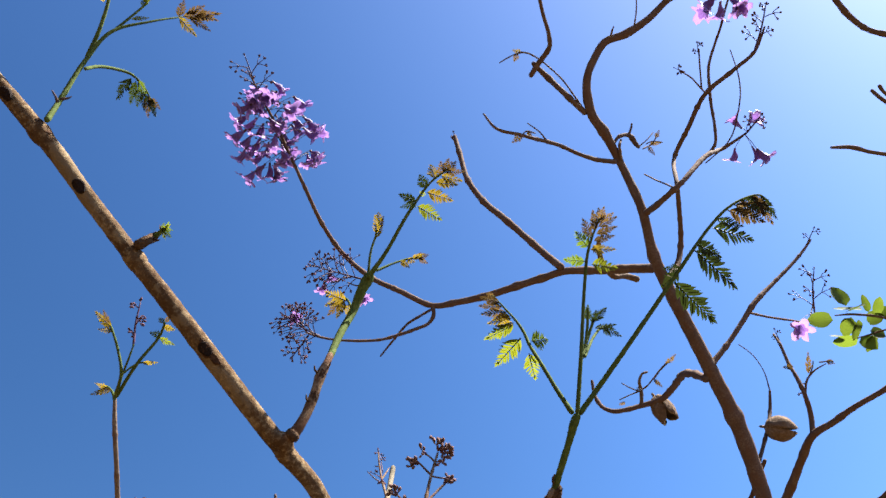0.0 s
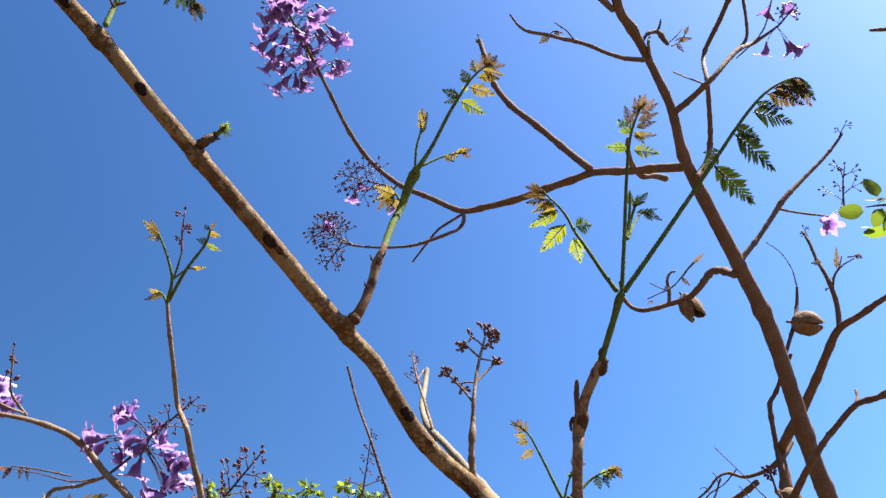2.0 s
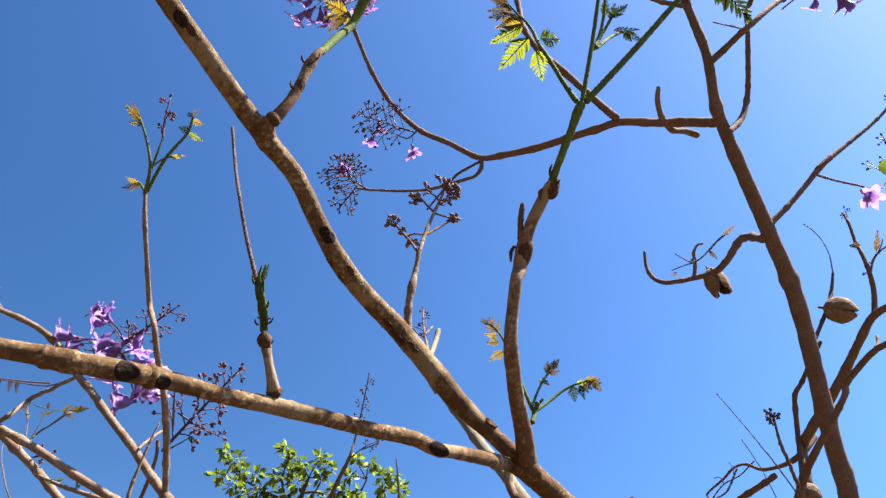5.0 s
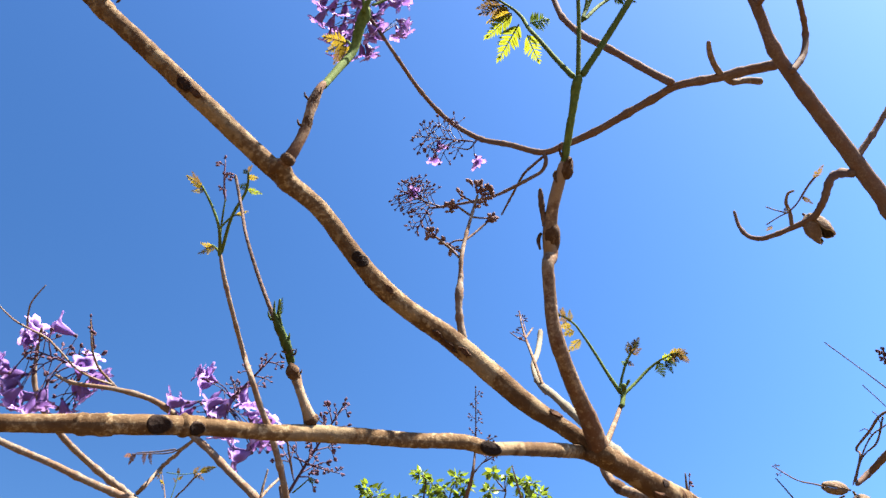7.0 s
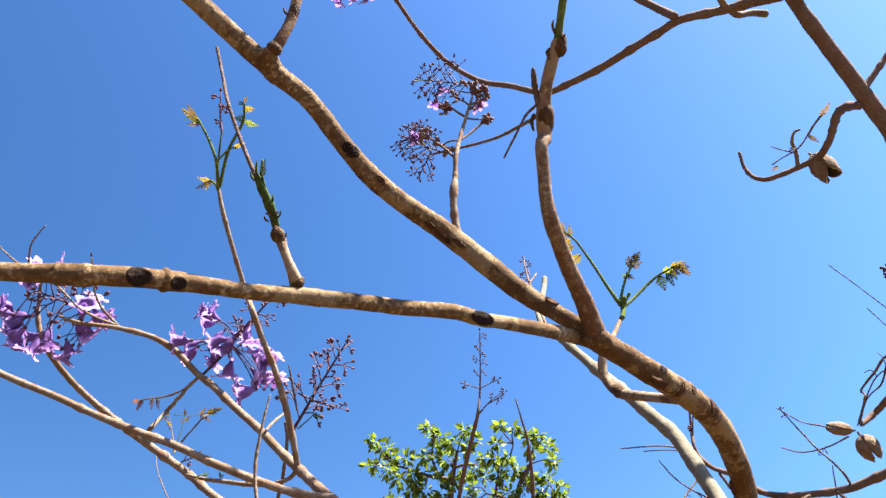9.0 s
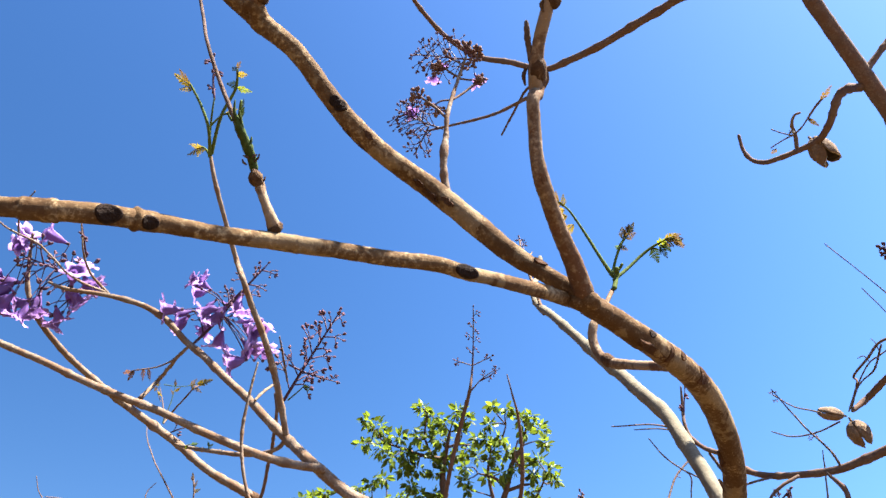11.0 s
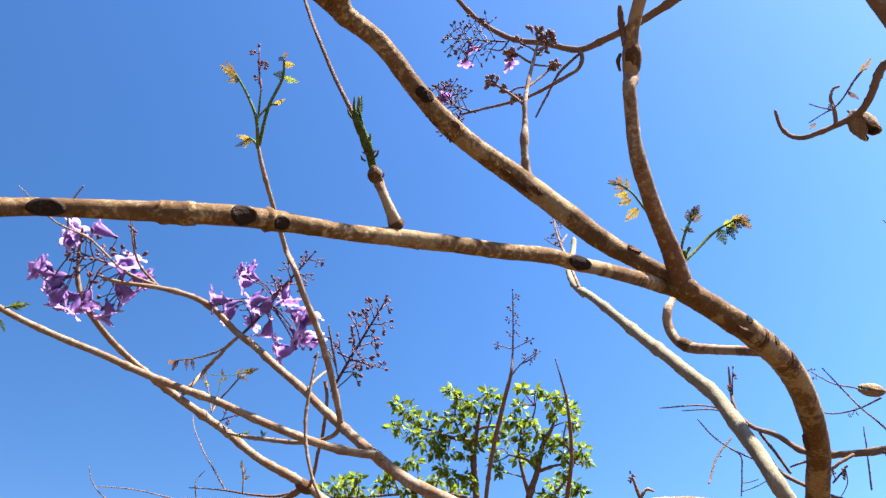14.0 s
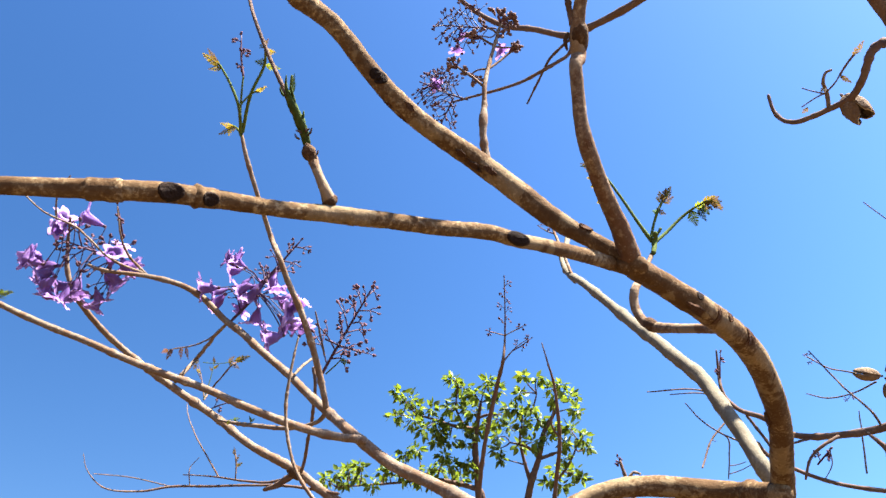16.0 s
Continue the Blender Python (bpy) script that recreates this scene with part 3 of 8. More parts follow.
sapling_small = tree("sapling", "small sapling with bud tips", (-0.02, 1.78, 0))
round_leaf_shrub = tree("shrub", "shrub with glossy round green leaves", (1.55, 1.70, 0), "shrub")
leafy_tree = tree("leafy_tree", "leafy tree with bright green pointed leaves", (-1.72, 7.15, 0))

# lower stems, down to the ground
limb(jacaranda_near, "trunk_base", bark_near, [(0.2, 1.5, -0.05, 0.028), (0.21, 1.42, 0.7, 0.022), (0.1829, 1.2221, 1.4502, 0.018), (0.1683, 1.158, 1.6949, 0.0157)], knots=3)
limb(jacaranda_tall, "trunk_base", bark_far, [(1.45, 3.3, -0.05, 0.07), (1.38, 3.15, 1, 0.06), (1.1045, 2.5668, 1.9051, 0.053), (1.022, 2.3852, 2.2366, 0.05)], knots=2)
limb(jacaranda_back, "trunk_base", bark_far, [(0.85, 3.3, -0.05, 0.06), (0.86, 3.2, 1, 0.05), (1.0455, 3.4085, 2.089, 0.035), (1.0688, 3.311, 2.6303, 0.0323)], knots=2)


limb(jacaranda_back, "limb", bark_far, [(1.398, 1.9084, 3.0772, 0.0118), (1.4667, 1.6681, 3.1718, 0.012), (1.3987, 1.3673, 3.3397, 0.011), (1.2671, 1.1526, 3.4546, 0.0093)])
limb(jacaranda_back, "limb", bark_far, [(1.4586, 1.7101, 3.1495, 0.01), (1.3825, 1.5101, 3.1984, 0.0085), (1.2354, 1.3648, 3.257, 0.0074)])
limb(jacaranda_pale, "trunk_base", bark_grey, [(0.44, 1.95, -0.05, 0.034), (0.41, 1.94, 0.8, 0.028), (0.3114, 1.8334, 1.5471, 0.02), (0.244, 1.7056, 1.7994, 0.0178)], knots=2)
limb(jacaranda_young, "trunk_base", bark_far, [(0.62, 1.8, -0.05, 0.016), (0.6, 1.7, 0.9, 0.012), (0.6236, 1.5365, 1.7031, 0.0095), (0.6482, 1.5259, 2.0094, 0.0087)], knots=2)
limb(jacaranda_young, "trunk_base", bark_far, [(0.62, 1.82, 0.15, 0.022), (0.64, 1.98, 1.1, 0.018), (0.6776, 2.0526, 1.8015, 0.016), (0.6904, 2.1243, 2.1973, 0.0146)], knots=1)
limb(jacaranda_young, "limb", bark_far, [(0.64, 1.95, 0.95, 0.014), (0.5494, 1.8811, 1.5003, 0.0105), (0.4874, 1.7947, 1.8822, 0.0077)])
limb(jacaranda_young, "limb", bark_far, [(0.6595, 2.0196, 1.4002, 0.015), (0.6994, 1.8612, 1.8537, 0.012), (0.6433, 1.6522, 2.0654, 0.0095)])
limb(jacaranda_low, "trunk_base", bark_pale, [(-0.12, 1.75, -0.05, 0.034), (-0.1, 1.62, 0.6, 0.028), (-0.0804, 1.3658, 1.2997, 0.019), (-0.123, 1.2801, 1.7264, 0.0136)], knots=2)
limb(jacaranda_low, "limb", bark_pale, [(-0.11, 1.66, 0.5, 0.026), (-0.24, 1.78, 1.1, 0.021), (-0.4343, 1.911, 1.6304, 0.017), (-0.5673, 1.9215, 1.9384, 0.0152)], knots=2)
limb(sapling, "stalk_base", bark_far, [(-0.55, 2.5, -0.05, 0.016), (-0.54, 2.47, 1, 0.0125), (-0.5832, 2.5713, 2.0232, 0.0107)])
limb(sapling_thin, "stalk_base", bark_far, [(-0.24, 2.08, -0.05, 0.013), (-0.25, 2.05, 0.9, 0.010), (-0.2632, 2.028, 1.8734, 0.0083)])
limb(sapling_small, "stalk_base", bark_far, [(-0.02, 1.78, -0.05, 0.009), (-0.03, 1.76, 0.9, 0.007), (-0.045, 1.72, 1.72, 0.0052)])
limb(round_leaf_shrub, "stem", bark_far, [(1.55, 1.7, -0.05, 0.02), (1.5, 1.65, 1.2, 0.015), (1.1334, 1.3572, 2.2442, 0.009), (0.9162, 1.2477, 2.5264, 0.0063)])

# boughs and leaf tufts of the far tree are gathered here and joined up at the end
BOUGHS, CLUMPS = [], []


def crown_limb(pts):
    BOUGHS.append([Vector(p[:3]) for p in pts])
    limb(leafy_tree, "limb", twig_dark, pts, knots=1)


def clump(at, wide):
    CLUMPS.append((Vector(at), wide))


def leafy_crown(low):
    """The trunk, the twigs out to every tuft, and the pointed leaves round them."""
    low = Vector(low)
    root = leafy_tree.location
    limb(leafy_tree, "trunk", twig_dark, [(root.x, root.y, -0.05, 0.085), (root.x * 0.6 + low.x * 0.4, root.y * 0.6 + low.y * 0.4, 1.3, 0.07), (*low, 0.055)], knots=3)
    rnd = random.Random(12)
    for line in BOUGHS:
        if line[0].z < low.z + 0.8:
            limb(leafy_tree, "limb", twig_dark, [(*low, 0.05), (*low.lerp(line[0], 0.5), 0.042), (*line[0], 0.036)])
    # the crown goes on below the part in view
    for k in range(46):
        a, r = k * 2.4, 0.25 + 0.95 * math.sqrt((k + 0.5) / 46)
        at = low + Vector((math.cos(a) * r * 1.15, math.sin(a) * r, rnd.uniform(-0.1, 0.62)))
        CLUMPS.append((at, rnd.uniform(0.05, 0.08)))
    nodes = [p.lerp(q, f) for line in BOUGHS for p, q in zip(line, line[1:]) for f in (0.0, 0.33, 0.67, 1.0)]
    nodes += [low + Vector((math.cos(k * 1.05) * 0.45, math.sin(k * 1.05) * 0.4, 0.12)) for k in range(6)]
    for q in nodes[-6:]:
        limb(leafy_tree, "limb", twig_dark, [(*low, 0.03), (*(low.lerp(q, 0.5) + Vector((0, 0, 0.02))), 0.022), (*q, 0.012)])
    loose_v, loose_f, made = [], [], 0
    meshes = [round_leaf_mesh(leaf_bright, k, 0.8) for k in range(4)]
    for at, wide in CLUMPS:
        start = min(nodes, key=lambda q: (q - at).length + 0.7 * max(0.0, q.z - at.z))
        bend = start.lerp(at, 0.5) + Vector((rnd.uniform(-0.02, 0.02), rnd.uniform(-0.02, 0.02), rnd.uniform(-0.03, 0.02)))
        limb(leafy_tree, "branch", twig_dark, [(*start, 0.0062), (*bend, 0.0045), (*at, 0.0028)])
        count = int(14 + 260 * wide)
        for k in range(count):
            away = Vector((rnd.gauss(0, 1), rnd.gauss(0, 1), rnd.gauss(0, 0.8))).normalized()
            base = at + away * wide * 0.75 * rnd.random() ** 0.5
            way = (away * 0.9 + Vector((rnd.uniform(-0.5, 0.5), rnd.uniform(-0.5, 0.5), rnd.uniform(-0.9, 0.45)))).normalized()
            size = rnd.uniform(0.042, 0.078)
            m = along(base, base + way * size, (rnd.uniform(-1, 1), rnd.uniform(-1, 1), rnd.uniform(0.1, 1.2)), size * rnd.uniform(0.5, 0.7))
            if k < 3 and made < 290:
                ob = new("leaf_blade", meshes[k])
                ob.matrix_basis = m
                hang(ob, leafy_tree)
                made += 1
            else:
                me = meshes[k % 4]
                n = len(loose_v)
                loose_v.extend(tuple(m @ v.co) for v in me.vertices)
                loose_f.extend(tuple(n + q for q in p.vertices) for p in me.polygons)
    tagged(part("foliage", loose_v, loose_f, leaf_crown, leafy_tree), "bright olive green leaves in loose tufts", kind="stuff")


# ---- limbs begin ----

# the near tree: trunk, limbs, shoots
limb(jacaranda_near, "trunk", bark_near, [(0.1702, 1.1506, 1.686, 0.0109), (0.1707, 1.0116, 1.7163, 0.0101), (0.1718, 0.9773, 1.7279, 0.0097), (0.1697, 0.9457, 1.7379, 0.0095), (0.165, 0.9163, 1.7471, 0.0095), (0.1584, 0.8844, 1.7535, 0.0096), (0.1486, 0.8517, 1.7559, 0.0093), (0.1368, 0.8187, 1.7545, 0.0089), (0.1275, 0.7937, 1.7519, 0.0086), (0.118, 0.7696, 1.7489, 0.0083), (0.1013, 0.7497, 1.7546, 0.008), (0.082, 0.7266, 1.7599, 0.0076)])
limb(jacaranda_near, "limb", bark_near, [(0.0925, 0.7233, 1.7524, 0.0062), (0.0583, 0.7189, 1.7803, 0.0058), (0.0396, 0.7135, 1.7944, 0.0069), (0.0220, 0.7064, 1.8112, 0.0076), (-0.0130, 0.6909, 1.8441, 0.0077), (-0.0278, 0.6729, 1.8501, 0.0072), (-0.0423, 0.6564, 1.8582, 0.0070), (-0.0568, 0.6393, 1.8714, 0.0068), (-0.0686, 0.6264, 1.8864, 0.0065), (-0.0857, 0.6020, 1.9091, 0.0065), (-0.1068, 0.5857, 1.9266, 0.0069), (-0.1579, 0.5254, 1.9688, 0.0069), (-0.1971, 0.4868, 2.0038, 0.0067), (-0.2123, 0.4734, 2.0172, 0.0066), (-0.2247, 0.4609, 2.0286, 0.0063), (-0.2513, 0.4377, 2.0536, 0.0060), (-0.2775, 0.4147, 2.0800, 0.0065), (-0.2919, 0.4040, 2.0930, 0.0067), (-0.3302, 0.3726, 2.1256, 0.0061), (-0.3400, 0.3164, 2.1186, 0.0065), (-0.3435, 0.2618, 2.1090, 0.0056)])
limb(jacaranda_near, "limb", bark_near, [(0.0981, 0.7397, 1.7532, 0.0069), (0.0886, 0.7307, 1.7556, 0.0065), (0.0806, 0.7232, 1.7568, 0.0060), (0.0741, 0.7239, 1.7594, 0.0048), (0.0631, 0.6928, 1.7479, 0.0046), (0.0393, 0.6287, 1.7220, 0.0038), (0.0351, 0.6177, 1.7170, 0.0039), (0.0232, 0.6077, 1.7178, 0.0041), (0.0019, 0.5863, 1.7111, 0.0040), (-0.0178, 0.5669, 1.7062, 0.0041), (-0.0296, 0.5561, 1.7033, 0.0043), (-0.0413, 0.5446, 1.7001, 0.0042), (-0.0493, 0.5356, 1.6967, 0.0039), (-0.0574, 0.5270, 1.6942, 0.0037), (-0.0746, 0.5090, 1.6899, 0.0042), (-0.0836, 0.4948, 1.6846, 0.0044), (-0.0939, 0.4854, 1.6813, 0.0045), (-0.1184, 0.4699, 1.6771, 0.0041), (-0.1479, 0.4493, 1.6702, 0.0036), (-0.1591, 0.4379, 1.6640, 0.0038), (-0.1753, 0.4166, 1.6524, 0.0035)])
limb(jacaranda_near, "shoot", bark_shoot, [(-0.0384, 0.5462, 1.7058, 0.0039), (-0.0393, 0.5402, 1.7105, 0.0027), (-0.0419, 0.5355, 1.7185, 0.0022), (-0.0447, 0.5333, 1.7264, 0.0027), (-0.0449, 0.5296, 1.7286, 0.0022)], knots=0)
limb(jacaranda_near, "node", bark_node, [(-0.0431, 0.5348, 1.7228, 0.0014), (-0.0447, 0.5322, 1.7253, 0.0027), (-0.0449, 0.5295, 1.7275, 0.0030), (-0.0449, 0.5276, 1.7296, 0.0016)])
limb(jacaranda_near, "node", bark_node, [(-0.0384, 0.5462, 1.7068, 0.0023), (-0.0383, 0.5452, 1.7068, 0.0042), (-0.0393, 0.5431, 1.7086, 0.0026)])
limb(jacaranda_near, "sheath", sheath_green, [(-0.0462, 0.5308, 1.7312, 0.0020), (-0.0461, 0.5261, 1.7344, 0.0023), (-0.0462, 0.5197, 1.7379, 0.0023), (-0.0460, 0.5135, 1.7413, 0.0021), (-0.0462, 0.5090, 1.7438, 0.0016), (-0.0467, 0.5070, 1.7464, 0.0008)], label="dark green leaf sheath, frayed at the top")
limb(jacaranda_near, "sheath_tip", sheath_green, [(-0.0463, 0.5082, 1.7431, 0.0009), (-0.0462, 0.5049, 1.7461, 0.0008), (-0.0452, 0.5021, 1.7504, 0.0003)])
limb(jacaranda_near, "sheath_tip", sheath_green, [(-0.0456, 0.5149, 1.7396, 0.0011), (-0.0447, 0.5095, 1.7438, 0.0008), (-0.0445, 0.5057, 1.7475, 0.0003)])
limb(jacaranda_near, "sheath_tip", sheath_green, [(-0.0456, 0.5204, 1.7372, 0.0009), (-0.0435, 0.5187, 1.7388, 0.0007), (-0.0428, 0.5174, 1.7410, 0.0003)])
limb(jacaranda_near, "sheath_tip", sheath_green, [(-0.0481, 0.5076, 1.7430, 0.0007), (-0.0492, 0.5060, 1.7447, 0.0005), (-0.0494, 0.5047, 1.7465, 0.0003)])
limb(jacaranda_near, "bract", bark_node, [(-0.0439, 0.5255, 1.7327, 0.0005), (-0.0418, 0.5245, 1.7334, 0.0005), (-0.0409, 0.5235, 1.7352, 0.0003)])
limb(jacaranda_near, "bract", bark_node, [(-0.0481, 0.5259, 1.7319, 0.0005), (-0.0494, 0.5248, 1.7327, 0.0005), (-0.0497, 0.5237, 1.7340, 0.0003)])
limb(jacaranda_near, "bract", bark_node, [(-0.0440, 0.5336, 1.7267, 0.0007), (-0.0417, 0.5329, 1.7270, 0.0005), (-0.0409, 0.5322, 1.7283, 0.0003)])
limb(jacaranda_near, "old_stalk", twig_dark, [(-0.0469, 0.5152, 1.7388, 0.0011), (-0.0495, 0.5081, 1.7485, 0.0011), (-0.0579, 0.5031, 1.7684, 0.001), (-0.0661, 0.4976, 1.7908, 0.0009), (-0.0773, 0.5015, 1.8191, 0.0009), (-0.0853, 0.4997, 1.8443, 0.0009)])
limb(jacaranda_near, "shoot", bark_shoot, [(0.0850, 0.7245, 1.7589, 0.0069), (0.0813, 0.7028, 1.7731, 0.0061), (0.0769, 0.6849, 1.7835, 0.0054), (0.0731, 0.6637, 1.7950, 0.0050), (0.0714, 0.6521, 1.8032, 0.0050), (0.0704, 0.6433, 1.8150, 0.0043), (0.0714, 0.6351, 1.8305, 0.0041), (0.0726, 0.6269, 1.8462, 0.0041), (0.0742, 0.6321, 1.8568, 0.0047), (0.0757, 0.6234, 1.8661, 0.0049), (0.0800, 0.6125, 1.8784, 0.0040), (0.0867, 0.6014, 1.8895, 0.0040), (0.0930, 0.5912, 1.8995, 0.0033)])
limb(jacaranda_near, "shoot", green_stem, [(0.0924, 0.5923, 1.8982, 0.0026), (0.0994, 0.5780, 1.9132, 0.0026), (0.1045, 0.5687, 1.9252, 0.0026), (0.1092, 0.5596, 1.9368, 0.0033), (0.1116, 0.5571, 1.9403, 0.0024)])
limb(jacaranda_near, "node", bark_node, [(0.0743, 0.6316, 1.8575, 0.0036), (0.0745, 0.6288, 1.8610, 0.0050), (0.0756, 0.6240, 1.8654, 0.0054), (0.0768, 0.6207, 1.8695, 0.0048), (0.0784, 0.6175, 1.8737, 0.0030)])
limb(jacaranda_near, "node", bark_node, [(0.0725, 0.6574, 1.7982, 0.0037), (0.0719, 0.6539, 1.8009, 0.0046), (0.0712, 0.6516, 1.8037, 0.0048), (0.0705, 0.6490, 1.8071, 0.0037)])
limb(jacaranda_near, "node", bark_node, [(0.0903, 0.5986, 1.8918, 0.0026), (0.0918, 0.5965, 1.8945, 0.0038), (0.0937, 0.5924, 1.8982, 0.0036), (0.0953, 0.5892, 1.9023, 0.0020)])
limb(jacaranda_near, "bract", bark_node, [(0.0870, 0.5940, 1.8954, 0.0009), (0.0853, 0.5944, 1.8916, 0.0011), (0.0864, 0.5972, 1.8882, 0.0007)])
limb(jacaranda_near, "bract", bark_node, [(0.0920, 0.5877, 1.9005, 0.0009), (0.0916, 0.5831, 1.9029, 0.0009), (0.0929, 0.5804, 1.9048, 0.0004)])
limb(jacaranda_near, "bract", bark_node, [(0.0953, 0.5908, 1.8972, 0.0009), (0.0973, 0.5886, 1.8968, 0.0007), (0.0985, 0.5870, 1.8974, 0.0003)])
limb(jacaranda_near, "bract", bark_node, [(0.0704, 0.6204, 1.8676, 0.0011), (0.0682, 0.6217, 1.8626, 0.0013), (0.0684, 0.6256, 1.8578, 0.0007)])
limb(jacaranda_near, "bract", bark_node, [(0.0814, 0.6198, 1.8679, 0.0011), (0.0802, 0.6227, 1.8627, 0.0013), (0.0769, 0.6250, 1.8596, 0.0007)])
limb(jacaranda_near, "old_stalk", twig_dark, [(0.0737, 0.6184, 1.8704, 0.0020), (0.0739, 0.6105, 1.8801, 0.0020), (0.0743, 0.6049, 1.8870, 0.0020), (0.0745, 0.6024, 1.8901, 0.0013)])
limb(jacaranda_near, "shoot", bark_shoot, [(-0.1065, 0.5746, 1.9287, 0.0055), (-0.0989, 0.5712, 1.9337, 0.0046), (-0.0931, 0.5698, 1.9456, 0.0039), (-0.0892, 0.5687, 1.9586, 0.0040), (-0.0857, 0.5651, 1.9713, 0.0037), (-0.0839, 0.5641, 1.9821, 0.0043), (-0.0804, 0.5622, 1.9912, 0.0033), (-0.0787, 0.5652, 2.0037, 0.0027)])
limb(jacaranda_near, "node", bark_node, [(-0.1021, 0.5724, 1.9303, 0.0055), (-0.0997, 0.5712, 1.9321, 0.0059), (-0.0972, 0.5711, 1.9357, 0.0043)])
limb(jacaranda_near, "node", bark_node, [(-0.0849, 0.5644, 1.9754, 0.0032), (-0.0834, 0.5636, 1.9829, 0.0042), (-0.0818, 0.5631, 1.9884, 0.0032)])
limb(jacaranda_near, "node", bark_node, [(-0.0888, 0.5690, 1.9582, 0.0033), (-0.0874, 0.5672, 1.9637, 0.0040), (-0.0861, 0.5654, 1.9692, 0.0032)])
limb(jacaranda_near, "bract", bark_node, [(-0.0859, 0.5614, 1.9820, 0.0009), (-0.0877, 0.5582, 1.9826, 0.0009), (-0.0881, 0.5561, 1.9852, 0.0005)])
limb(jacaranda_near, "bract", bark_node, [(-0.0807, 0.5630, 1.9870, 0.0009), (-0.0776, 0.5610, 1.9883, 0.0007), (-0.0765, 0.5590, 1.9909, 0.0005)])
limb(jacaranda_near, "bract", bark_node, [(-0.0896, 0.5656, 1.9576, 0.0009), (-0.0914, 0.5623, 1.9582, 0.0009), (-0.0917, 0.5602, 1.9607, 0.0005)])
limb(jacaranda_near, "shoot", green_stem, [(-0.0795, 0.5656, 1.9998, 0.0029), (-0.0759, 0.5779, 2.0359, 0.0033), (-0.0691, 0.5853, 2.0673, 0.0037), (-0.0614, 0.5764, 2.0869, 0.0047), (-0.0571, 0.5733, 2.0944, 0.0053), (-0.0539, 0.5681, 2.0980, 0.0032)])
limb(jacaranda_near, "shoot", bark_node, [(-0.2122, 0.4626, 2.0231, 0.0044), (-0.2053, 0.4616, 2.0264, 0.0032), (-0.2068, 0.4702, 2.0415, 0.0031), (-0.201, 0.4651, 2.0392, 0.0024)], knots=1)
leaf = limb(jacaranda_near, "leaf", green_stem, [(-0.2030, 0.4656, 2.0368, 0.0018), (-0.1992, 0.4640, 2.0392, 0.0018), (-0.1960, 0.4625, 2.0413, 0.0016), (-0.1932, 0.4614, 2.0431, 0.0009)], label="opening bud of pale green leaves")
pinna(leaf, (-0.1983, 0.4637, 2.0396), (-0.1940, 0.4552, 2.0405), 0.0036, leaf_green)
pinna(leaf, (-0.1964, 0.4628, 2.0410), (-0.1891, 0.4559, 2.0402), 0.0040, leaf_lime)
pinna(leaf, (-0.1946, 0.4624, 2.0417), (-0.1876, 0.4591, 2.0365), 0.0036, leaf_green)
pinna(leaf, (-0.1956, 0.4631, 2.0406), (-0.1883, 0.4624, 2.0323), 0.0040, leaf_green)
pinna(leaf, (-0.1970, 0.4636, 2.0399), (-0.1924, 0.4632, 2.0309), 0.0031, leaf_lime)
pinna(leaf, (-0.1974, 0.4630, 2.0406), (-0.1971, 0.4560, 2.0391), 0.0031, leaf_bronze)
pinna(leaf, (-0.1941, 0.4618, 2.0424), (-0.1903, 0.4546, 2.0416), 0.0027, leaf_green)
limb(jacaranda_near, "bract", bark_node, [(-0.2053, 0.4641, 2.0304, 0.0011), (-0.2072, 0.4614, 2.0303, 0.0009), (-0.2084, 0.4602, 2.0317, 0.0004)])
limb(jacaranda_near, "bract", bark_node, [(-0.2020, 0.4647, 2.0332, 0.0011), (-0.1990, 0.4648, 2.0318, 0.0009), (-0.1972, 0.4644, 2.0325, 0.0004)])
limb(jacaranda_near, "twig", bark_pale, [(-0.0107, 0.7257, 1.8625, 0.0033), (-0.0123, 0.7208, 1.8763, 0.0030), (-0.0123, 0.7159, 1.8902, 0.0028), (-0.0115, 0.7142, 1.9003, 0.0036), (-0.0109, 0.7153, 1.9148, 0.0021), (-0.0099, 0.7130, 1.9337, 0.0019), (-0.0077, 0.7176, 1.9599, 0.0016), (-0.0036, 0.7217, 1.9871, 0.0014), (0.0020, 0.7220, 2.0111, 0.0011)])
limb(jacaranda_near, "shoot", bark_shoot, [(0.1382, 0.8196, 1.7510, 0.0036), (0.1227, 0.8469, 1.7677, 0.0038), (0.1031, 0.8967, 1.7958, 0.0042), (0.0826, 0.9263, 1.8158, 0.0050), (0.0722, 0.9372, 1.8312, 0.0043), (0.0680, 0.9375, 1.8465, 0.0044), (0.0698, 0.9351, 1.8597, 0.0042), (0.0741, 0.9456, 1.8740, 0.0032), (0.0810, 0.9671, 1.9011, 0.0025), (0.0881, 0.9963, 1.9354, 0.0023)])
limb(jacaranda_near, "node", bark_node, [(0.0878, 0.9191, 1.8105, 0.0038), (0.0818, 0.9257, 1.8162, 0.0051), (0.0768, 0.9314, 1.8236, 0.0043)])
limb(jacaranda_near, "shoot", green_stem, [(0.0894, 0.9883, 1.9296, 0.0027), (0.0926, 0.9954, 1.9498, 0.0026), (0.0946, 0.9874, 1.9551, 0.0026)])
limb(jacaranda_near, "limb", bark_near, [(0.1706, 1.0342, 1.6933, 0.0096), (0.1318, 1.0978, 1.715, 0.01), (0.0911, 1.0936, 1.7204, 0.0102), (0.0482, 1.0857, 1.7236, 0.0103), (0.0192, 1.0756, 1.7202, 0.0097), (-0.0108, 1.0654, 1.7094, 0.0086), (-0.0468, 1.0446, 1.6863, 0.0073), (-0.0966, 1.019, 1.6527, 0.0061)], knots=2)

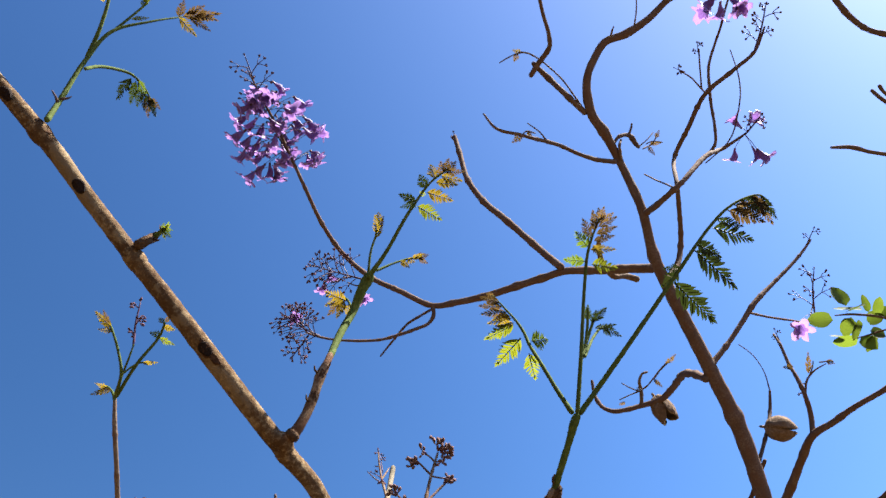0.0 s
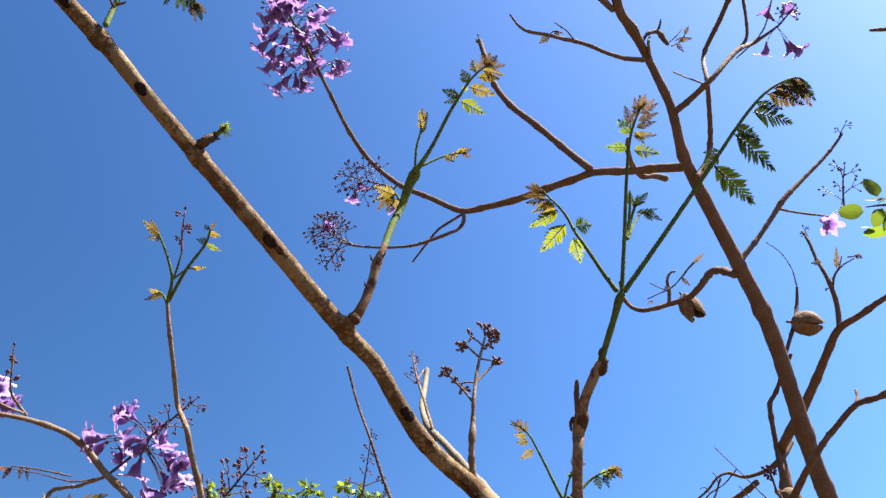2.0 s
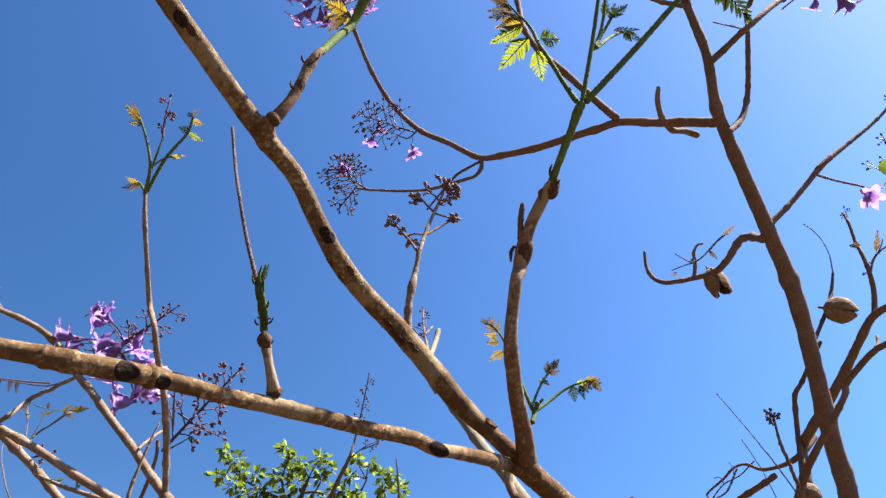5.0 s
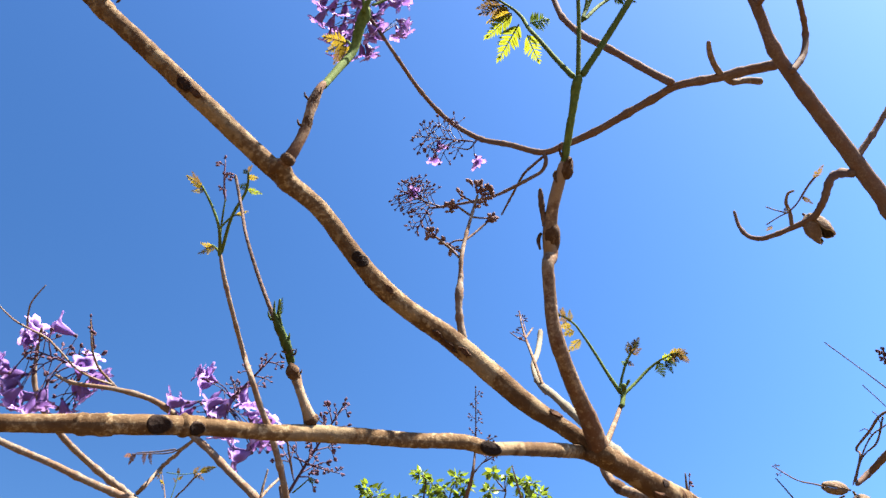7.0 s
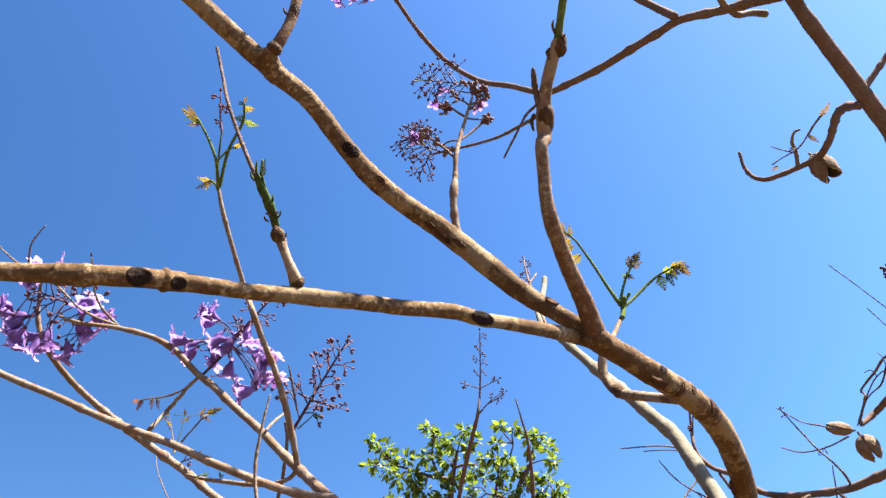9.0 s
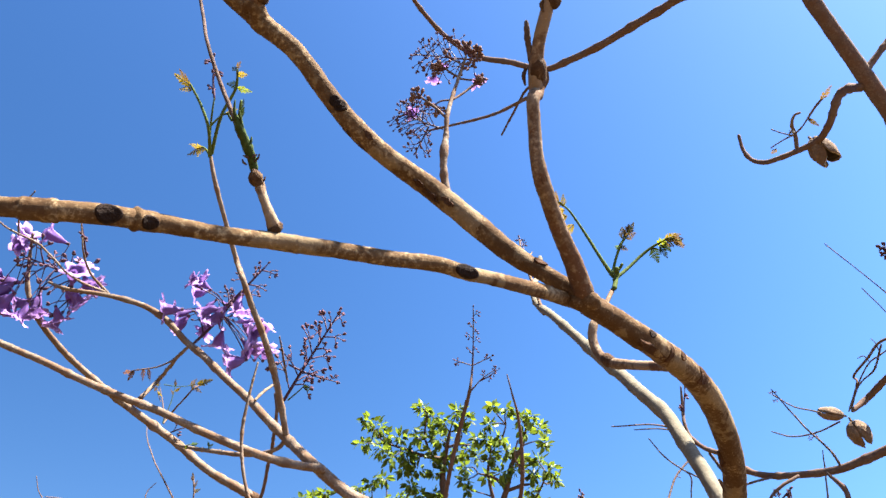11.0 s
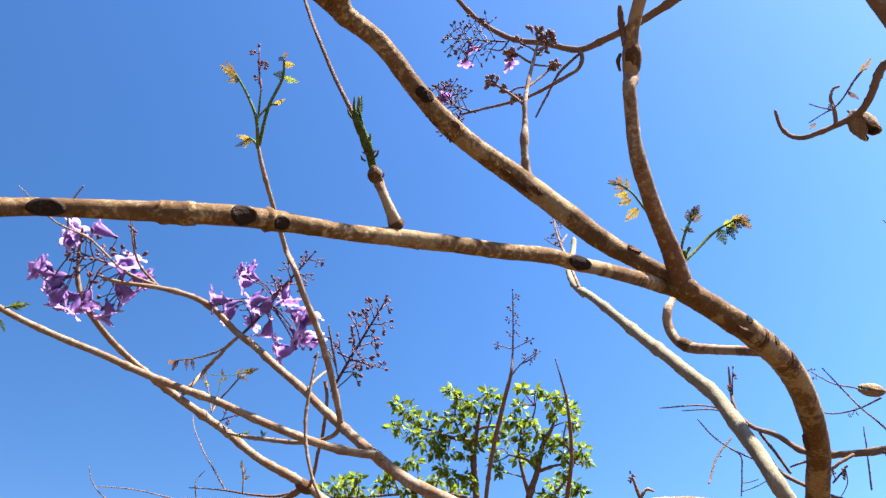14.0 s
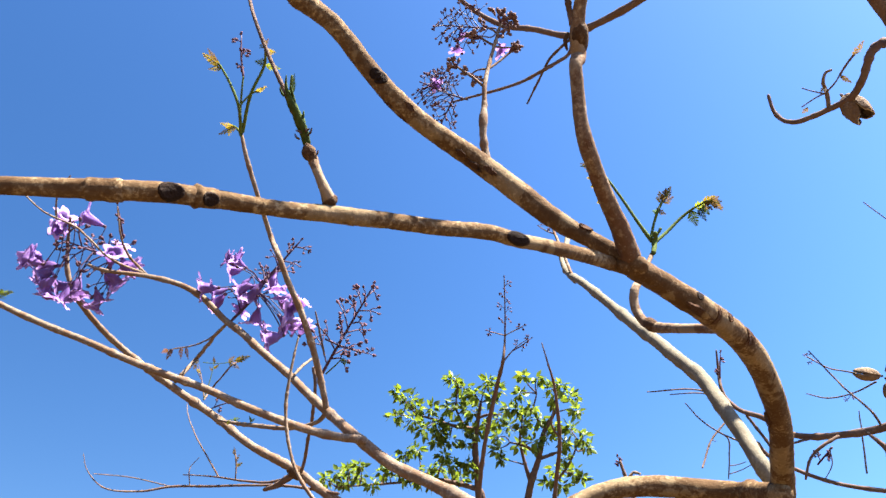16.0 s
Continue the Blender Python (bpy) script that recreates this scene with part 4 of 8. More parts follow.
# a pale limb that runs away behind the near tree
limb(jacaranda_pale, "limb", bark_grey, [(0.2440, 1.7056, 1.7994, 0.0154), (0.1845, 1.6734, 1.9296, 0.0132), (0.1726, 1.6976, 1.9755, 0.0136), (0.1584, 1.7210, 2.0167, 0.0139), (0.1414, 1.7482, 2.0672, 0.0140), (0.1156, 1.7915, 2.1390, 0.0140), (0.0715, 1.8227, 2.2044, 0.0138), (0.0395, 1.8666, 2.2630, 0.0135), (-0.0059, 1.9167, 2.3356, 0.0132), (-0.0511, 1.9687, 2.4126, 0.0115), (-0.0962, 2.0094, 2.4844, 0.0104), (-0.1387, 2.0724, 2.5609, 0.0102), (-0.1831, 2.1860, 2.6544, 0.0100), (-0.2173, 2.2932, 2.7570, 0.0089), (-0.2325, 2.3596, 2.8325, 0.0083), (-0.2420, 2.5076, 2.9672, 0.0089), (-0.2475, 2.6075, 3.0819, 0.0094), (-0.2461, 2.6287, 3.1354, 0.0096)])
limb(jacaranda_pale, "twig", bark_shoot, [(-0.1653, 2.1405, 2.6013, 0.0049), (-0.1907, 2.1895, 2.6969, 0.0042), (-0.2208, 2.2479, 2.8120, 0.0044), (-0.2447, 2.3035, 2.8997, 0.0037), (-0.2618, 2.3387, 2.9814, 0.0029), (-0.2730, 2.3713, 3.0511, 0.0020)])
limb(jacaranda_pale, "twig", bark_shoot, [(-0.2449, 2.3059, 2.8968, 0.0028), (-0.2380, 2.3386, 2.9367, 0.0028), (-0.2305, 2.3710, 2.9772, 0.0019)])
limb(jacaranda_pale, "twig", bark_shoot, [(-0.2397, 2.2956, 2.8782, 0.0023), (-0.2668, 2.3016, 2.8995, 0.0018), (-0.2897, 2.2867, 2.9151, 0.0014)])

# the tall tree
limb(jacaranda_tall, "trunk", bark_far, [(1.0216, 2.3883, 2.2218, 0.0300), (0.8935, 2.1968, 2.3577, 0.0264), (0.8694, 2.1401, 2.4245, 0.0228), (0.8428, 2.0925, 2.4752, 0.0224), (0.7402, 1.8617, 2.7355, 0.0199), (0.7144, 1.8163, 2.7858, 0.0200), (0.5205, 1.5363, 3.0782, 0.0147), (0.5092, 1.5106, 3.1033, 0.0134), (0.4879, 1.4450, 3.1833, 0.0119), (0.4397, 1.3835, 3.3122, 0.0108), (0.3951, 1.3134, 3.3483, 0.0124), (0.3640, 1.2752, 3.3650, 0.0123), (0.3502, 1.2280, 3.4093, 0.0114), (0.3527, 1.1995, 3.4377, 0.0105), (0.3684, 1.1720, 3.4673, 0.0103), (0.3996, 1.1398, 3.5040, 0.0104), (0.4554, 1.1261, 3.5216, 0.0101), (0.5168, 1.1003, 3.5531, 0.0093), (0.5680, 1.0659, 3.5897, 0.0080), (0.5824, 1.0297, 3.5542, 0.0077), (0.6461, 0.9300, 3.5610, 0.0063)])
limb(jacaranda_tall, "limb", bark_far, [(0.5307, 1.5865, 3.1047, 0.0131), (0.4599, 1.5833, 3.1015, 0.0121), (0.3882, 1.5794, 3.092, 0.0108), (0.2871, 1.5751, 3.0858, 0.01), (0.2384, 1.6016, 3.0901, 0.0099), (0.1681, 1.6389, 3.0956, 0.0099), (0.0847, 1.6846, 3.1015, 0.0097), (-0.0017, 1.7242, 3.1135, 0.0091), (-0.0686, 1.751, 3.1263, 0.0082), (-0.1639, 1.7549, 3.1864, 0.008), (-0.2774, 1.8132, 3.3112, 0.0078), (-0.3612, 1.7827, 3.3827, 0.0071), (-0.4108, 1.6669, 3.3942, 0.0062), (-0.4483, 1.56, 3.4269, 0.0054), (-0.4862, 1.4895, 3.4812, 0.0048), (-0.5294, 1.4027, 3.5378, 0.0041), (-0.5569, 1.3303, 3.5551, 0.0033), (-0.5959, 1.2543, 3.6008, 0.0019)])
limb(jacaranda_tall, "branch", bark_far, [(-0.0065, 1.5717, 3.6955, 0.0072), (0.0136, 1.5737, 3.5844, 0.0078), (0.0341, 1.5744, 3.4750, 0.0084), (0.0785, 1.5782, 3.3804, 0.0091), (0.1381, 1.5684, 3.2883, 0.0096), (0.1953, 1.5713, 3.2121, 0.0094), (0.2455, 1.5702, 3.1400, 0.0099), (0.2816, 1.5651, 3.0869, 0.0105)])
limb(jacaranda_tall, "twig", bark_far, [(-0.0676, 1.7497, 3.1222, 0.0057), (-0.0665, 1.7519, 3.0871, 0.0057), (-0.0806, 1.7668, 3.0732, 0.0049), (-0.1100, 1.7686, 3.0576, 0.0048), (-0.1589, 1.7731, 3.0393, 0.0048), (-0.2104, 1.7859, 3.0322, 0.0040), (-0.2733, 1.8115, 3.0487, 0.0041), (-0.3553, 1.8605, 3.0939, 0.0034), (-0.4276, 1.9442, 3.1760, 0.0036), (-0.5058, 2.0708, 3.3022, 0.0029)])
limb(jacaranda_tall, "twig", twig_dark, [(-0.0714, 1.7575, 3.1189, 0.0039), (-0.1212, 1.7822, 3.1049, 0.0039), (-0.1616, 1.8459, 3.1206, 0.0034), (-0.2312, 1.931, 3.0882, 0.0027)])
limb(jacaranda_tall, "twig", twig_dark, [(-0.2772, 1.8181, 3.3043, 0.0029), (-0.3019, 1.8247, 3.2783, 0.0021), (-0.3346, 1.8019, 3.2696, 0.0021)])
limb(jacaranda_tall, "branch", bark_pale, [(0.4963, 1.6405, 3.1154, 0.0094), (0.4613, 1.6284, 3.1183, 0.0083), (0.4199, 1.6008, 3.0937, 0.0075), (0.3914, 1.5646, 3.0974, 0.0069), (0.3771, 1.5253, 3.1188, 0.0068), (0.3752, 1.4939, 3.1281, 0.0051)])
limb(jacaranda_tall, "branch", bark_far, [(0.4952, 1.4468, 3.1674, 0.009), (0.5378, 1.3101, 3.1018, 0.0066), (0.6468, 1.3287, 3.2513, 0.0065), (0.7232, 1.3762, 3.3498, 0.0049), (0.757, 1.3615, 3.3647, 0.0037), (0.7766, 1.3327, 3.3578, 0.0025)])
limb(jacaranda_tall, "branch", bark_far, [(0.5396, 1.5456, 3.0227, 0.0082), (0.5885, 1.567, 3.1078, 0.0079), (0.6046, 1.5496, 3.1692, 0.0068), (0.5685, 1.3784, 3.1791, 0.0058), (0.6252, 1.4601, 3.4326, 0.0059), (0.6426, 1.3691, 3.4285, 0.0064), (0.6685, 1.2522, 3.4254, 0.006), (0.7353, 1.2002, 3.4528, 0.0055), (0.7854, 1.1567, 3.4712, 0.0042), (0.8143, 1.1092, 3.5187, 0.0024)], knots=2)
limb(jacaranda_tall, "twig", bark_far, [(0.6647, 1.3661, 3.2998, 0.0047), (0.6895, 1.3407, 3.3275, 0.0041), (0.6951, 1.2827, 3.4631, 0.0042), (0.6953, 1.2249, 3.5293, 0.0037), (0.7272, 1.153, 3.5999, 0.0032), (0.763, 1.0846, 3.6848, 0.0027)])
limb(jacaranda_tall, "twig", bark_far, [(0.6577, 1.2326, 3.4004, 0.0025), (0.6218, 1.201, 3.4182, 0.002), (0.5852, 1.1774, 3.4197, 0.002)])
limb(jacaranda_tall, "twig", bark_far, [(0.6493, 1.228, 3.4068, 0.0025), (0.6403, 1.1813, 3.4269, 0.002), (0.6316, 1.1302, 3.446, 0.002)])
limb(jacaranda_tall, "twig", bark_far, [(0.5369, 1.3093, 3.1038, 0.0023), (0.5231, 1.3618, 3.1932, 0.002), (0.5177, 1.4441, 3.3273, 0.0021)])
limb(jacaranda_tall, "twig", twig_dark, [(0.6683, 1.3899, 3.3024, 0.0018), (0.7193, 1.3299, 3.3166, 0.0018), (0.7214, 1.2368, 3.3096, 0.0018), (0.7452, 1.2082, 3.4158, 0.0018), (0.7236, 1.1518, 3.4765, 0.0012)])
limb(jacaranda_tall, "branch", bark_far, [(0.4290, 1.3782, 3.2982, 0.0068), (0.3419, 1.3414, 3.2744, 0.0052), (0.2574, 1.2971, 3.2733, 0.0051), (0.1740, 1.2495, 3.2464, 0.0043), (0.1058, 1.2343, 3.2591, 0.0035), (0.0745, 1.2083, 3.2851, 0.0021)])
limb(jacaranda_tall, "twig", bark_far, [(0.2419, 1.2887, 3.2667, 0.0022), (0.2154, 1.2555, 3.2715, 0.0018), (0.1852, 1.2284, 3.2695, 0.0014)])
limb(jacaranda_tall, "twig", twig_dark, [(0.4198, 1.3491, 3.3286, 0.0038), (0.4415, 1.3441, 3.3644, 0.0046), (0.4748, 1.3606, 3.3924, 0.0062), (0.4965, 1.3928, 3.4030, 0.0070), (0.5133, 1.4150, 3.4096, 0.0047)])
limb(jacaranda_tall, "twig", bark_pale, [(0.4440, 1.3744, 3.3030, 0.0038), (0.4393, 1.3506, 3.3281, 0.0038), (0.4476, 1.3494, 3.3591, 0.0030)])
limb(jacaranda_tall, "twig", twig_dark, [(0.4748, 1.3606, 3.3924, 0.0031), (0.4794, 1.3502, 3.4037, 0.0031), (0.4839, 1.3376, 3.4173, 0.0023)])
limb(jacaranda_tall, "twig", bark_far, [(0.5165, 1.4332, 3.4342, 0.0020), (0.5496, 1.4296, 3.4690, 0.0016), (0.5726, 1.4346, 3.5087, 0.0016)])
limb(jacaranda_tall, "twig", bark_far, [(0.5388, 1.4272, 3.4418, 0.0016), (0.5579, 1.4222, 3.4481, 0.0016), (0.5867, 1.4250, 3.4466, 0.0016)])
limb(jacaranda_tall, "branch", bark_far, [(0.3479, 1.2715, 3.3688, 0.0079), (0.294, 1.2342, 3.4038, 0.0072), (0.2458, 1.225, 3.4834, 0.0075), (0.2107, 1.1873, 3.4885, 0.0062)])
limb(jacaranda_tall, "branch", bark_far, [(0.2049, 1.2187, 3.4699, 0.0068), (0.2254, 1.1872, 3.4805, 0.0074), (0.2536, 1.1413, 3.487, 0.0061), (0.2517, 1.1091, 3.4937, 0.0054), (0.2332, 1.0535, 3.5108, 0.0048), (0.2128, 0.9742, 3.5359, 0.0041)])
limb(jacaranda_tall, "twig", bark_far, [(0.3359, 1.2558, 3.3807, 0.0026), (0.2769, 1.1978, 3.4358, 0.0021), (0.1958, 1.1497, 3.4729, 0.0021), (0.1584, 1.1507, 3.4678, 0.0016), (0.12, 1.1707, 3.4617, 0.0016)])
limb(jacaranda_tall, "twig", bark_pale, [(0.4779, 1.1155, 3.5346, 0.0024), (0.4839, 1.0788, 3.5669, 0.0018), (0.4765, 1.0131, 3.5949, 0.0018)])
limb(jacaranda_tall, "twig", bark_far, [(0.4107, 1.1344, 3.5054, 0.0041), (0.4205, 1.0992, 3.5157, 0.0015)])
limb(jacaranda_tall, "branch", bark_far, [(0.6411, 1.7376, 2.8537, 0.0103), (0.6389, 1.8170, 2.9305, 0.0101), (0.6503, 1.9299, 3.0156, 0.0107), (0.6644, 2.0383, 3.0747, 0.0104), (0.6756, 2.1717, 3.1345, 0.0101), (0.6588, 2.2643, 3.1619, 0.0104), (0.6077, 2.2964, 3.1644, 0.0086), (0.5496, 2.3022, 3.1506, 0.0077), (0.5147, 2.3192, 3.1574, 0.0077), (0.4819, 2.3324, 3.1851, 0.0068), (0.4631, 2.3328, 3.2299, 0.0059), (0.4570, 2.3145, 3.2833, 0.0050)])
limb(jacaranda_tall, "twig", bark_pale, [(0.6060, 2.2938, 3.1673, 0.0067), (0.6064, 2.2647, 3.2030, 0.0057), (0.5979, 2.2285, 3.2145, 0.0048), (0.6064, 2.2057, 3.2276, 0.0038), (0.6237, 2.2036, 3.2322, 0.0038)])
limb(jacaranda_tall, "twig", bark_far, [(0.6001, 2.2492, 3.1895, 0.0029), (0.6235, 2.2300, 3.1998, 0.0024), (0.6553, 2.1984, 3.2262, 0.0024), (0.6884, 2.1720, 3.2466, 0.0019)])
limb(jacaranda_tall, "twig", bark_far, [(0.6001, 2.2492, 3.1895, 0.0029), (0.5652, 2.2465, 3.1730, 0.0019), (0.5284, 2.2634, 3.1639, 0.0019)])
limb(jacaranda_tall, "twig", bark_far, [(0.5961, 2.2513, 3.1865, 0.0024), (0.5606, 2.2317, 3.1906, 0.0019), (0.5349, 2.2210, 3.2007, 0.0019)])
limb(jacaranda_tall, "branch", bark_far, [(0.6484, 1.7196, 2.8765, 0.0088), (0.7095, 1.7089, 2.9442, 0.0067), (0.7630, 1.6973, 3.0120, 0.0068), (0.8028, 1.6848, 3.0635, 0.0076), (0.8831, 1.6880, 3.1479, 0.0055), (0.9571, 1.6859, 3.2224, 0.0048), (0.9993, 1.6782, 3.2684, 0.0040), (1.0199, 1.6617, 3.2909, 0.0032)])
limb(jacaranda_tall, "twig", bark_far, [(0.7894, 1.6991, 3.0444, 0.0038), (0.8551, 1.7330, 3.0580, 0.0031), (0.9091, 1.7556, 3.0682, 0.0031), (0.9768, 1.8009, 3.0998, 0.0024), (1.0725, 1.8975, 3.2302, 0.0017), (1.0954, 1.8845, 3.2963, 0.0017)])
limb(jacaranda_tall, "twig", bark_far, [(0.7173, 1.8703, 2.8343, 0.0056), (0.7086, 1.8141, 2.8159, 0.0045), (0.7041, 1.7765, 2.8122, 0.0025)])
limb(jacaranda_back, "branch", bark_far, [(0.9788, 1.0441, 3.6053, 0.0076), (1.0092, 1.0729, 3.5813, 0.0077), (1.0456, 1.1049, 3.5516, 0.0077), (1.0874, 1.1278, 3.5246, 0.007), (1.1383, 1.1349, 3.5046, 0.007), (1.2843, 1.1448, 3.4561, 0.0062)], knots=1)
limb(jacaranda_back, "twig", bark_far, [(1.0937, 1.2107, 3.3881, 0.0053), (1.1097, 1.2268, 3.3802, 0.0043), (1.2358, 1.2901, 3.3468, 0.0043)])
limb(jacaranda_young, "twig", bark_far, [(0.4022, 0.5629, 2.2648, 0.0015), (0.4237, 0.5634, 2.2654, 0.0023), (0.4412, 0.5670, 2.2625, 0.0020), (0.4703, 0.5713, 2.2595, 0.0023), (0.5494, 0.6060, 2.2705, 0.0024), (0.6499, 0.7012, 2.3206, 0.0030), (0.7816, 1.1193, 2.3237, 0.0056)])
limb(jacaranda_young, "twig", bark_far, [(0.4560, 0.5350, 2.3265, 0.0018), (0.4668, 0.5422, 2.3194, 0.0021), (0.4835, 0.5504, 2.3116, 0.0021), (0.5311, 0.5787, 2.2986, 0.0021), (0.5524, 0.6073, 2.2693, 0.0024)])

# the tree behind, to its side: limbs and pods
limb(jacaranda_back, "limb", bark_far, [(1.0684, 3.3221, 2.6149, 0.0270), (1.0638, 3.0534, 2.7114, 0.0232), (1.0877, 3.0019, 2.8389, 0.0210), (1.0883, 2.9841, 2.9324, 0.0173), (1.0843, 2.8438, 2.9452, 0.0178), (1.0991, 2.6980, 2.9669, 0.0172), (1.1110, 2.5471, 2.9943, 0.0146), (1.1158, 2.3978, 3.0192, 0.0132), (1.1230, 2.2815, 3.0355, 0.0119), (1.1644, 2.1974, 3.0323, 0.0098), (1.1865, 2.1073, 3.0183, 0.0086), (1.2589, 2.0208, 3.0265, 0.0078), (1.4195, 1.9071, 3.0753, 0.0070)])
limb(jacaranda_back, "branch", bark_far, [(1.1250, 2.2805, 3.0370, 0.0091), (1.1338, 2.2631, 3.1068, 0.0083), (1.1200, 2.2268, 3.1496, 0.0074), (1.1094, 2.2145, 3.2110, 0.0065), (1.1039, 2.2235, 3.2786, 0.0057), (1.0943, 2.2135, 3.3531, 0.0048), (1.0961, 2.2371, 3.4195, 0.0039)])
limb(jacaranda_back, "twig", bark_far, [(1.1200, 2.2268, 3.1496, 0.0037), (1.1299, 2.1949, 3.1898, 0.0037), (1.1448, 2.1618, 3.2003, 0.0027), (1.1772, 2.1328, 3.2078, 0.0018)])
limb(jacaranda_back, "twig", bark_far, [(1.1379, 2.1874, 3.1998, 0.0028), (1.1485, 2.1708, 3.2214, 0.0018), (1.1533, 2.1572, 3.2386, 0.0018)])
limb(jacaranda_young, "branch", bark_far, [(0.5761, 0.909, 2.1164, 0.0041), (0.5622, 1.0995, 2.1446, 0.0045), (0.5531, 1.1718, 2.1675, 0.0044), (0.5399, 1.2405, 2.162, 0.0046), (0.5948, 1.3931, 2.2262, 0.0051), (0.6404, 1.5847, 2.2772, 0.0063), (0.6527, 1.7141, 2.2857, 0.0072), (0.6537, 1.8163, 2.2718, 0.0085), (0.6562, 1.9078, 2.2296, 0.0098), (0.6872, 2.1208, 2.1828, 0.0111)], knots=2)
limb(jacaranda_young, "twig", bark_far, [(0.554, 1.1699, 2.1704, 0.0032), (0.5625, 1.1775, 2.1857, 0.0022), (0.569, 1.1871, 2.2029, 0.0022)])
limb(jacaranda_back, "branch", twig_dark, [(0.9682, 2.4561, 2.9759, 0.0072), (1.0049, 2.4545, 3.0536, 0.0066), (1.0635, 2.4582, 3.1715, 0.0067), (1.1077, 2.4815, 3.2783, 0.0061), (1.1113, 2.4435, 3.3305, 0.0043)])
limb(jacaranda_back, "twig", twig_dark, [(1.1113, 2.4435, 3.3305, 0.0026), (1.0932, 2.401, 3.3875, 0.0017), (1.0578, 2.3768, 3.4466, 0.0017), (1.0193, 2.3668, 3.4798, 0.0017)])
limb(jacaranda_back, "branch", twig_dark, [(1.0494, 2.5208, 3.0948, 0.0065), (1.0352, 2.7082, 3.0543, 0.0076), (1.0535, 2.8615, 3.0676, 0.0089), (1.0649, 2.9309, 2.9634, 0.0097), (1.059, 2.9279, 2.8363, 0.0103)])
limb(jacaranda_back, "branch", bark_far, [(1.1387, 2.9788, 2.987, 0.0152), (1.0777, 2.9545, 2.9055, 0.0122), (1.0421, 2.9827, 2.8813, 0.0097), (0.9946, 3.0307, 2.8747, 0.0072), (0.9513, 3.0602, 2.879, 0.0063), (0.9003, 3.0669, 2.8979, 0.0054), (0.8644, 3.0813, 2.8894, 0.0046), (0.8292, 3.1169, 2.8579, 0.0046), (0.7931, 3.255, 2.8495, 0.0037), (0.7957, 3.228, 2.821, 0.0035), (0.7458, 3.2554, 2.7181, 0.0026)])
limb(jacaranda_young, "twig", twig_dark, [(0.6464, 1.8237, 2.256, 0.0045), (0.5589, 1.5997, 2.1941, 0.0031), (0.486, 1.4076, 2.1329, 0.0027), (0.4241, 1.2329, 2.0643, 0.0019), (0.4198, 1.2243, 2.0837, 0.0016)])
limb(jacaranda_young, "twig", twig_dark, [(0.3768, 1.3372, 2.1829, 0.0008), (0.4312, 1.4065, 2.1682, 0.0008), (0.5007, 1.5122, 2.1626, 0.0013), (0.6453, 1.8368, 2.2463, 0.0015)])
limb(jacaranda_young, "twig", twig_dark, [(0.4258, 1.4105, 2.1445, 0.0008), (0.4683, 1.4762, 2.1291, 0.0008), (0.5404, 1.6265, 2.1218, 0.0011), (0.6563, 1.9399, 2.2055, 0.0016)])
limb(jacaranda_young, "limb", bark_far, [(0.6481, 1.6384, 2.0559, 0.0069), (0.5355, 1.6658, 2.0258, 0.0082), (0.4779, 1.7098, 2.0103, 0.0080), (0.4286, 1.7400, 1.9998, 0.0072), (0.3934, 1.7585, 1.9942, 0.0069), (0.3319, 1.7869, 1.9986, 0.0060), (0.2786, 1.8227, 2.0141, 0.0057), (0.2520, 1.8403, 2.0310, 0.0053), (0.2169, 1.8433, 2.0642, 0.0049), (0.1793, 1.8529, 2.0873, 0.0044), (0.1579, 1.8581, 2.1148, 0.0039), (0.1515, 1.8568, 2.1400, 0.0034), (0.1529, 1.8646, 2.1823, 0.0029), (0.1552, 1.8512, 2.2199, 0.0017)])
limb(jacaranda_back, "branch", bark_far, [(0.7573, 3.2545, 2.7191, 0.0085), (0.824, 3.2828, 2.7747, 0.0115), (0.8765, 3.1834, 2.797, 0.0110), (0.9481, 3.0892, 2.8241, 0.0115), (0.9967, 3.0348, 2.8494, 0.0114)], knots=3)
limb(jacaranda_back, "twig", twig_dark, [(0.7581, 3.2658, 2.7326, 0.0036), (0.8015, 3.2495, 2.8122, 0.0026), (0.8422, 3.1422, 2.8219, 0.0034), (0.8742, 3.0856, 2.8872, 0.0035)], knots=2)
limb(jacaranda_back, "twig", twig_dark, [(0.7924, 3.2634, 2.8081, 0.0026), (0.8277, 3.1081, 2.834, 0.0026), (0.8851, 3.0937, 2.8667, 0.0026), (0.934, 3.0571, 2.9099, 0.0026)])
limb(jacaranda_back, "twig", twig_dark, [(0.8279, 3.1115, 2.8318, 0.0018), (0.8098, 3.0977, 2.854, 0.0018), (0.7921, 3.1191, 2.8568, 0.0013)])
limb(jacaranda_back, "twig", twig_dark, [(0.8603, 3.0869, 2.8479, 0.0017), (0.8525, 3.0685, 2.8839, 0.0017), (0.8405, 3.0632, 2.9014, 0.0013)])
limb(jacaranda_young, "twig", bark_far, [(0.3303, 1.7770, 1.9941, 0.0030), (0.3001, 1.7675, 1.9764, 0.0030), (0.2761, 1.7741, 1.9569, 0.0025), (0.2608, 1.7809, 1.9231, 0.0020)])
limb(jacaranda_young, "twig", twig_dark, [(0.2879, 1.8076, 2.0038, 0.0021), (0.2549, 1.8232, 2.0030, 0.0021), (0.2294, 1.8526, 2.0041, 0.0016)])
limb(jacaranda_young, "twig", bark_far, [(0.3098, 1.7722, 1.9716, 0.0014), (0.3081, 1.7762, 1.9447, 0.0011), (0.29, 1.7812, 1.9187, 0.0007)])
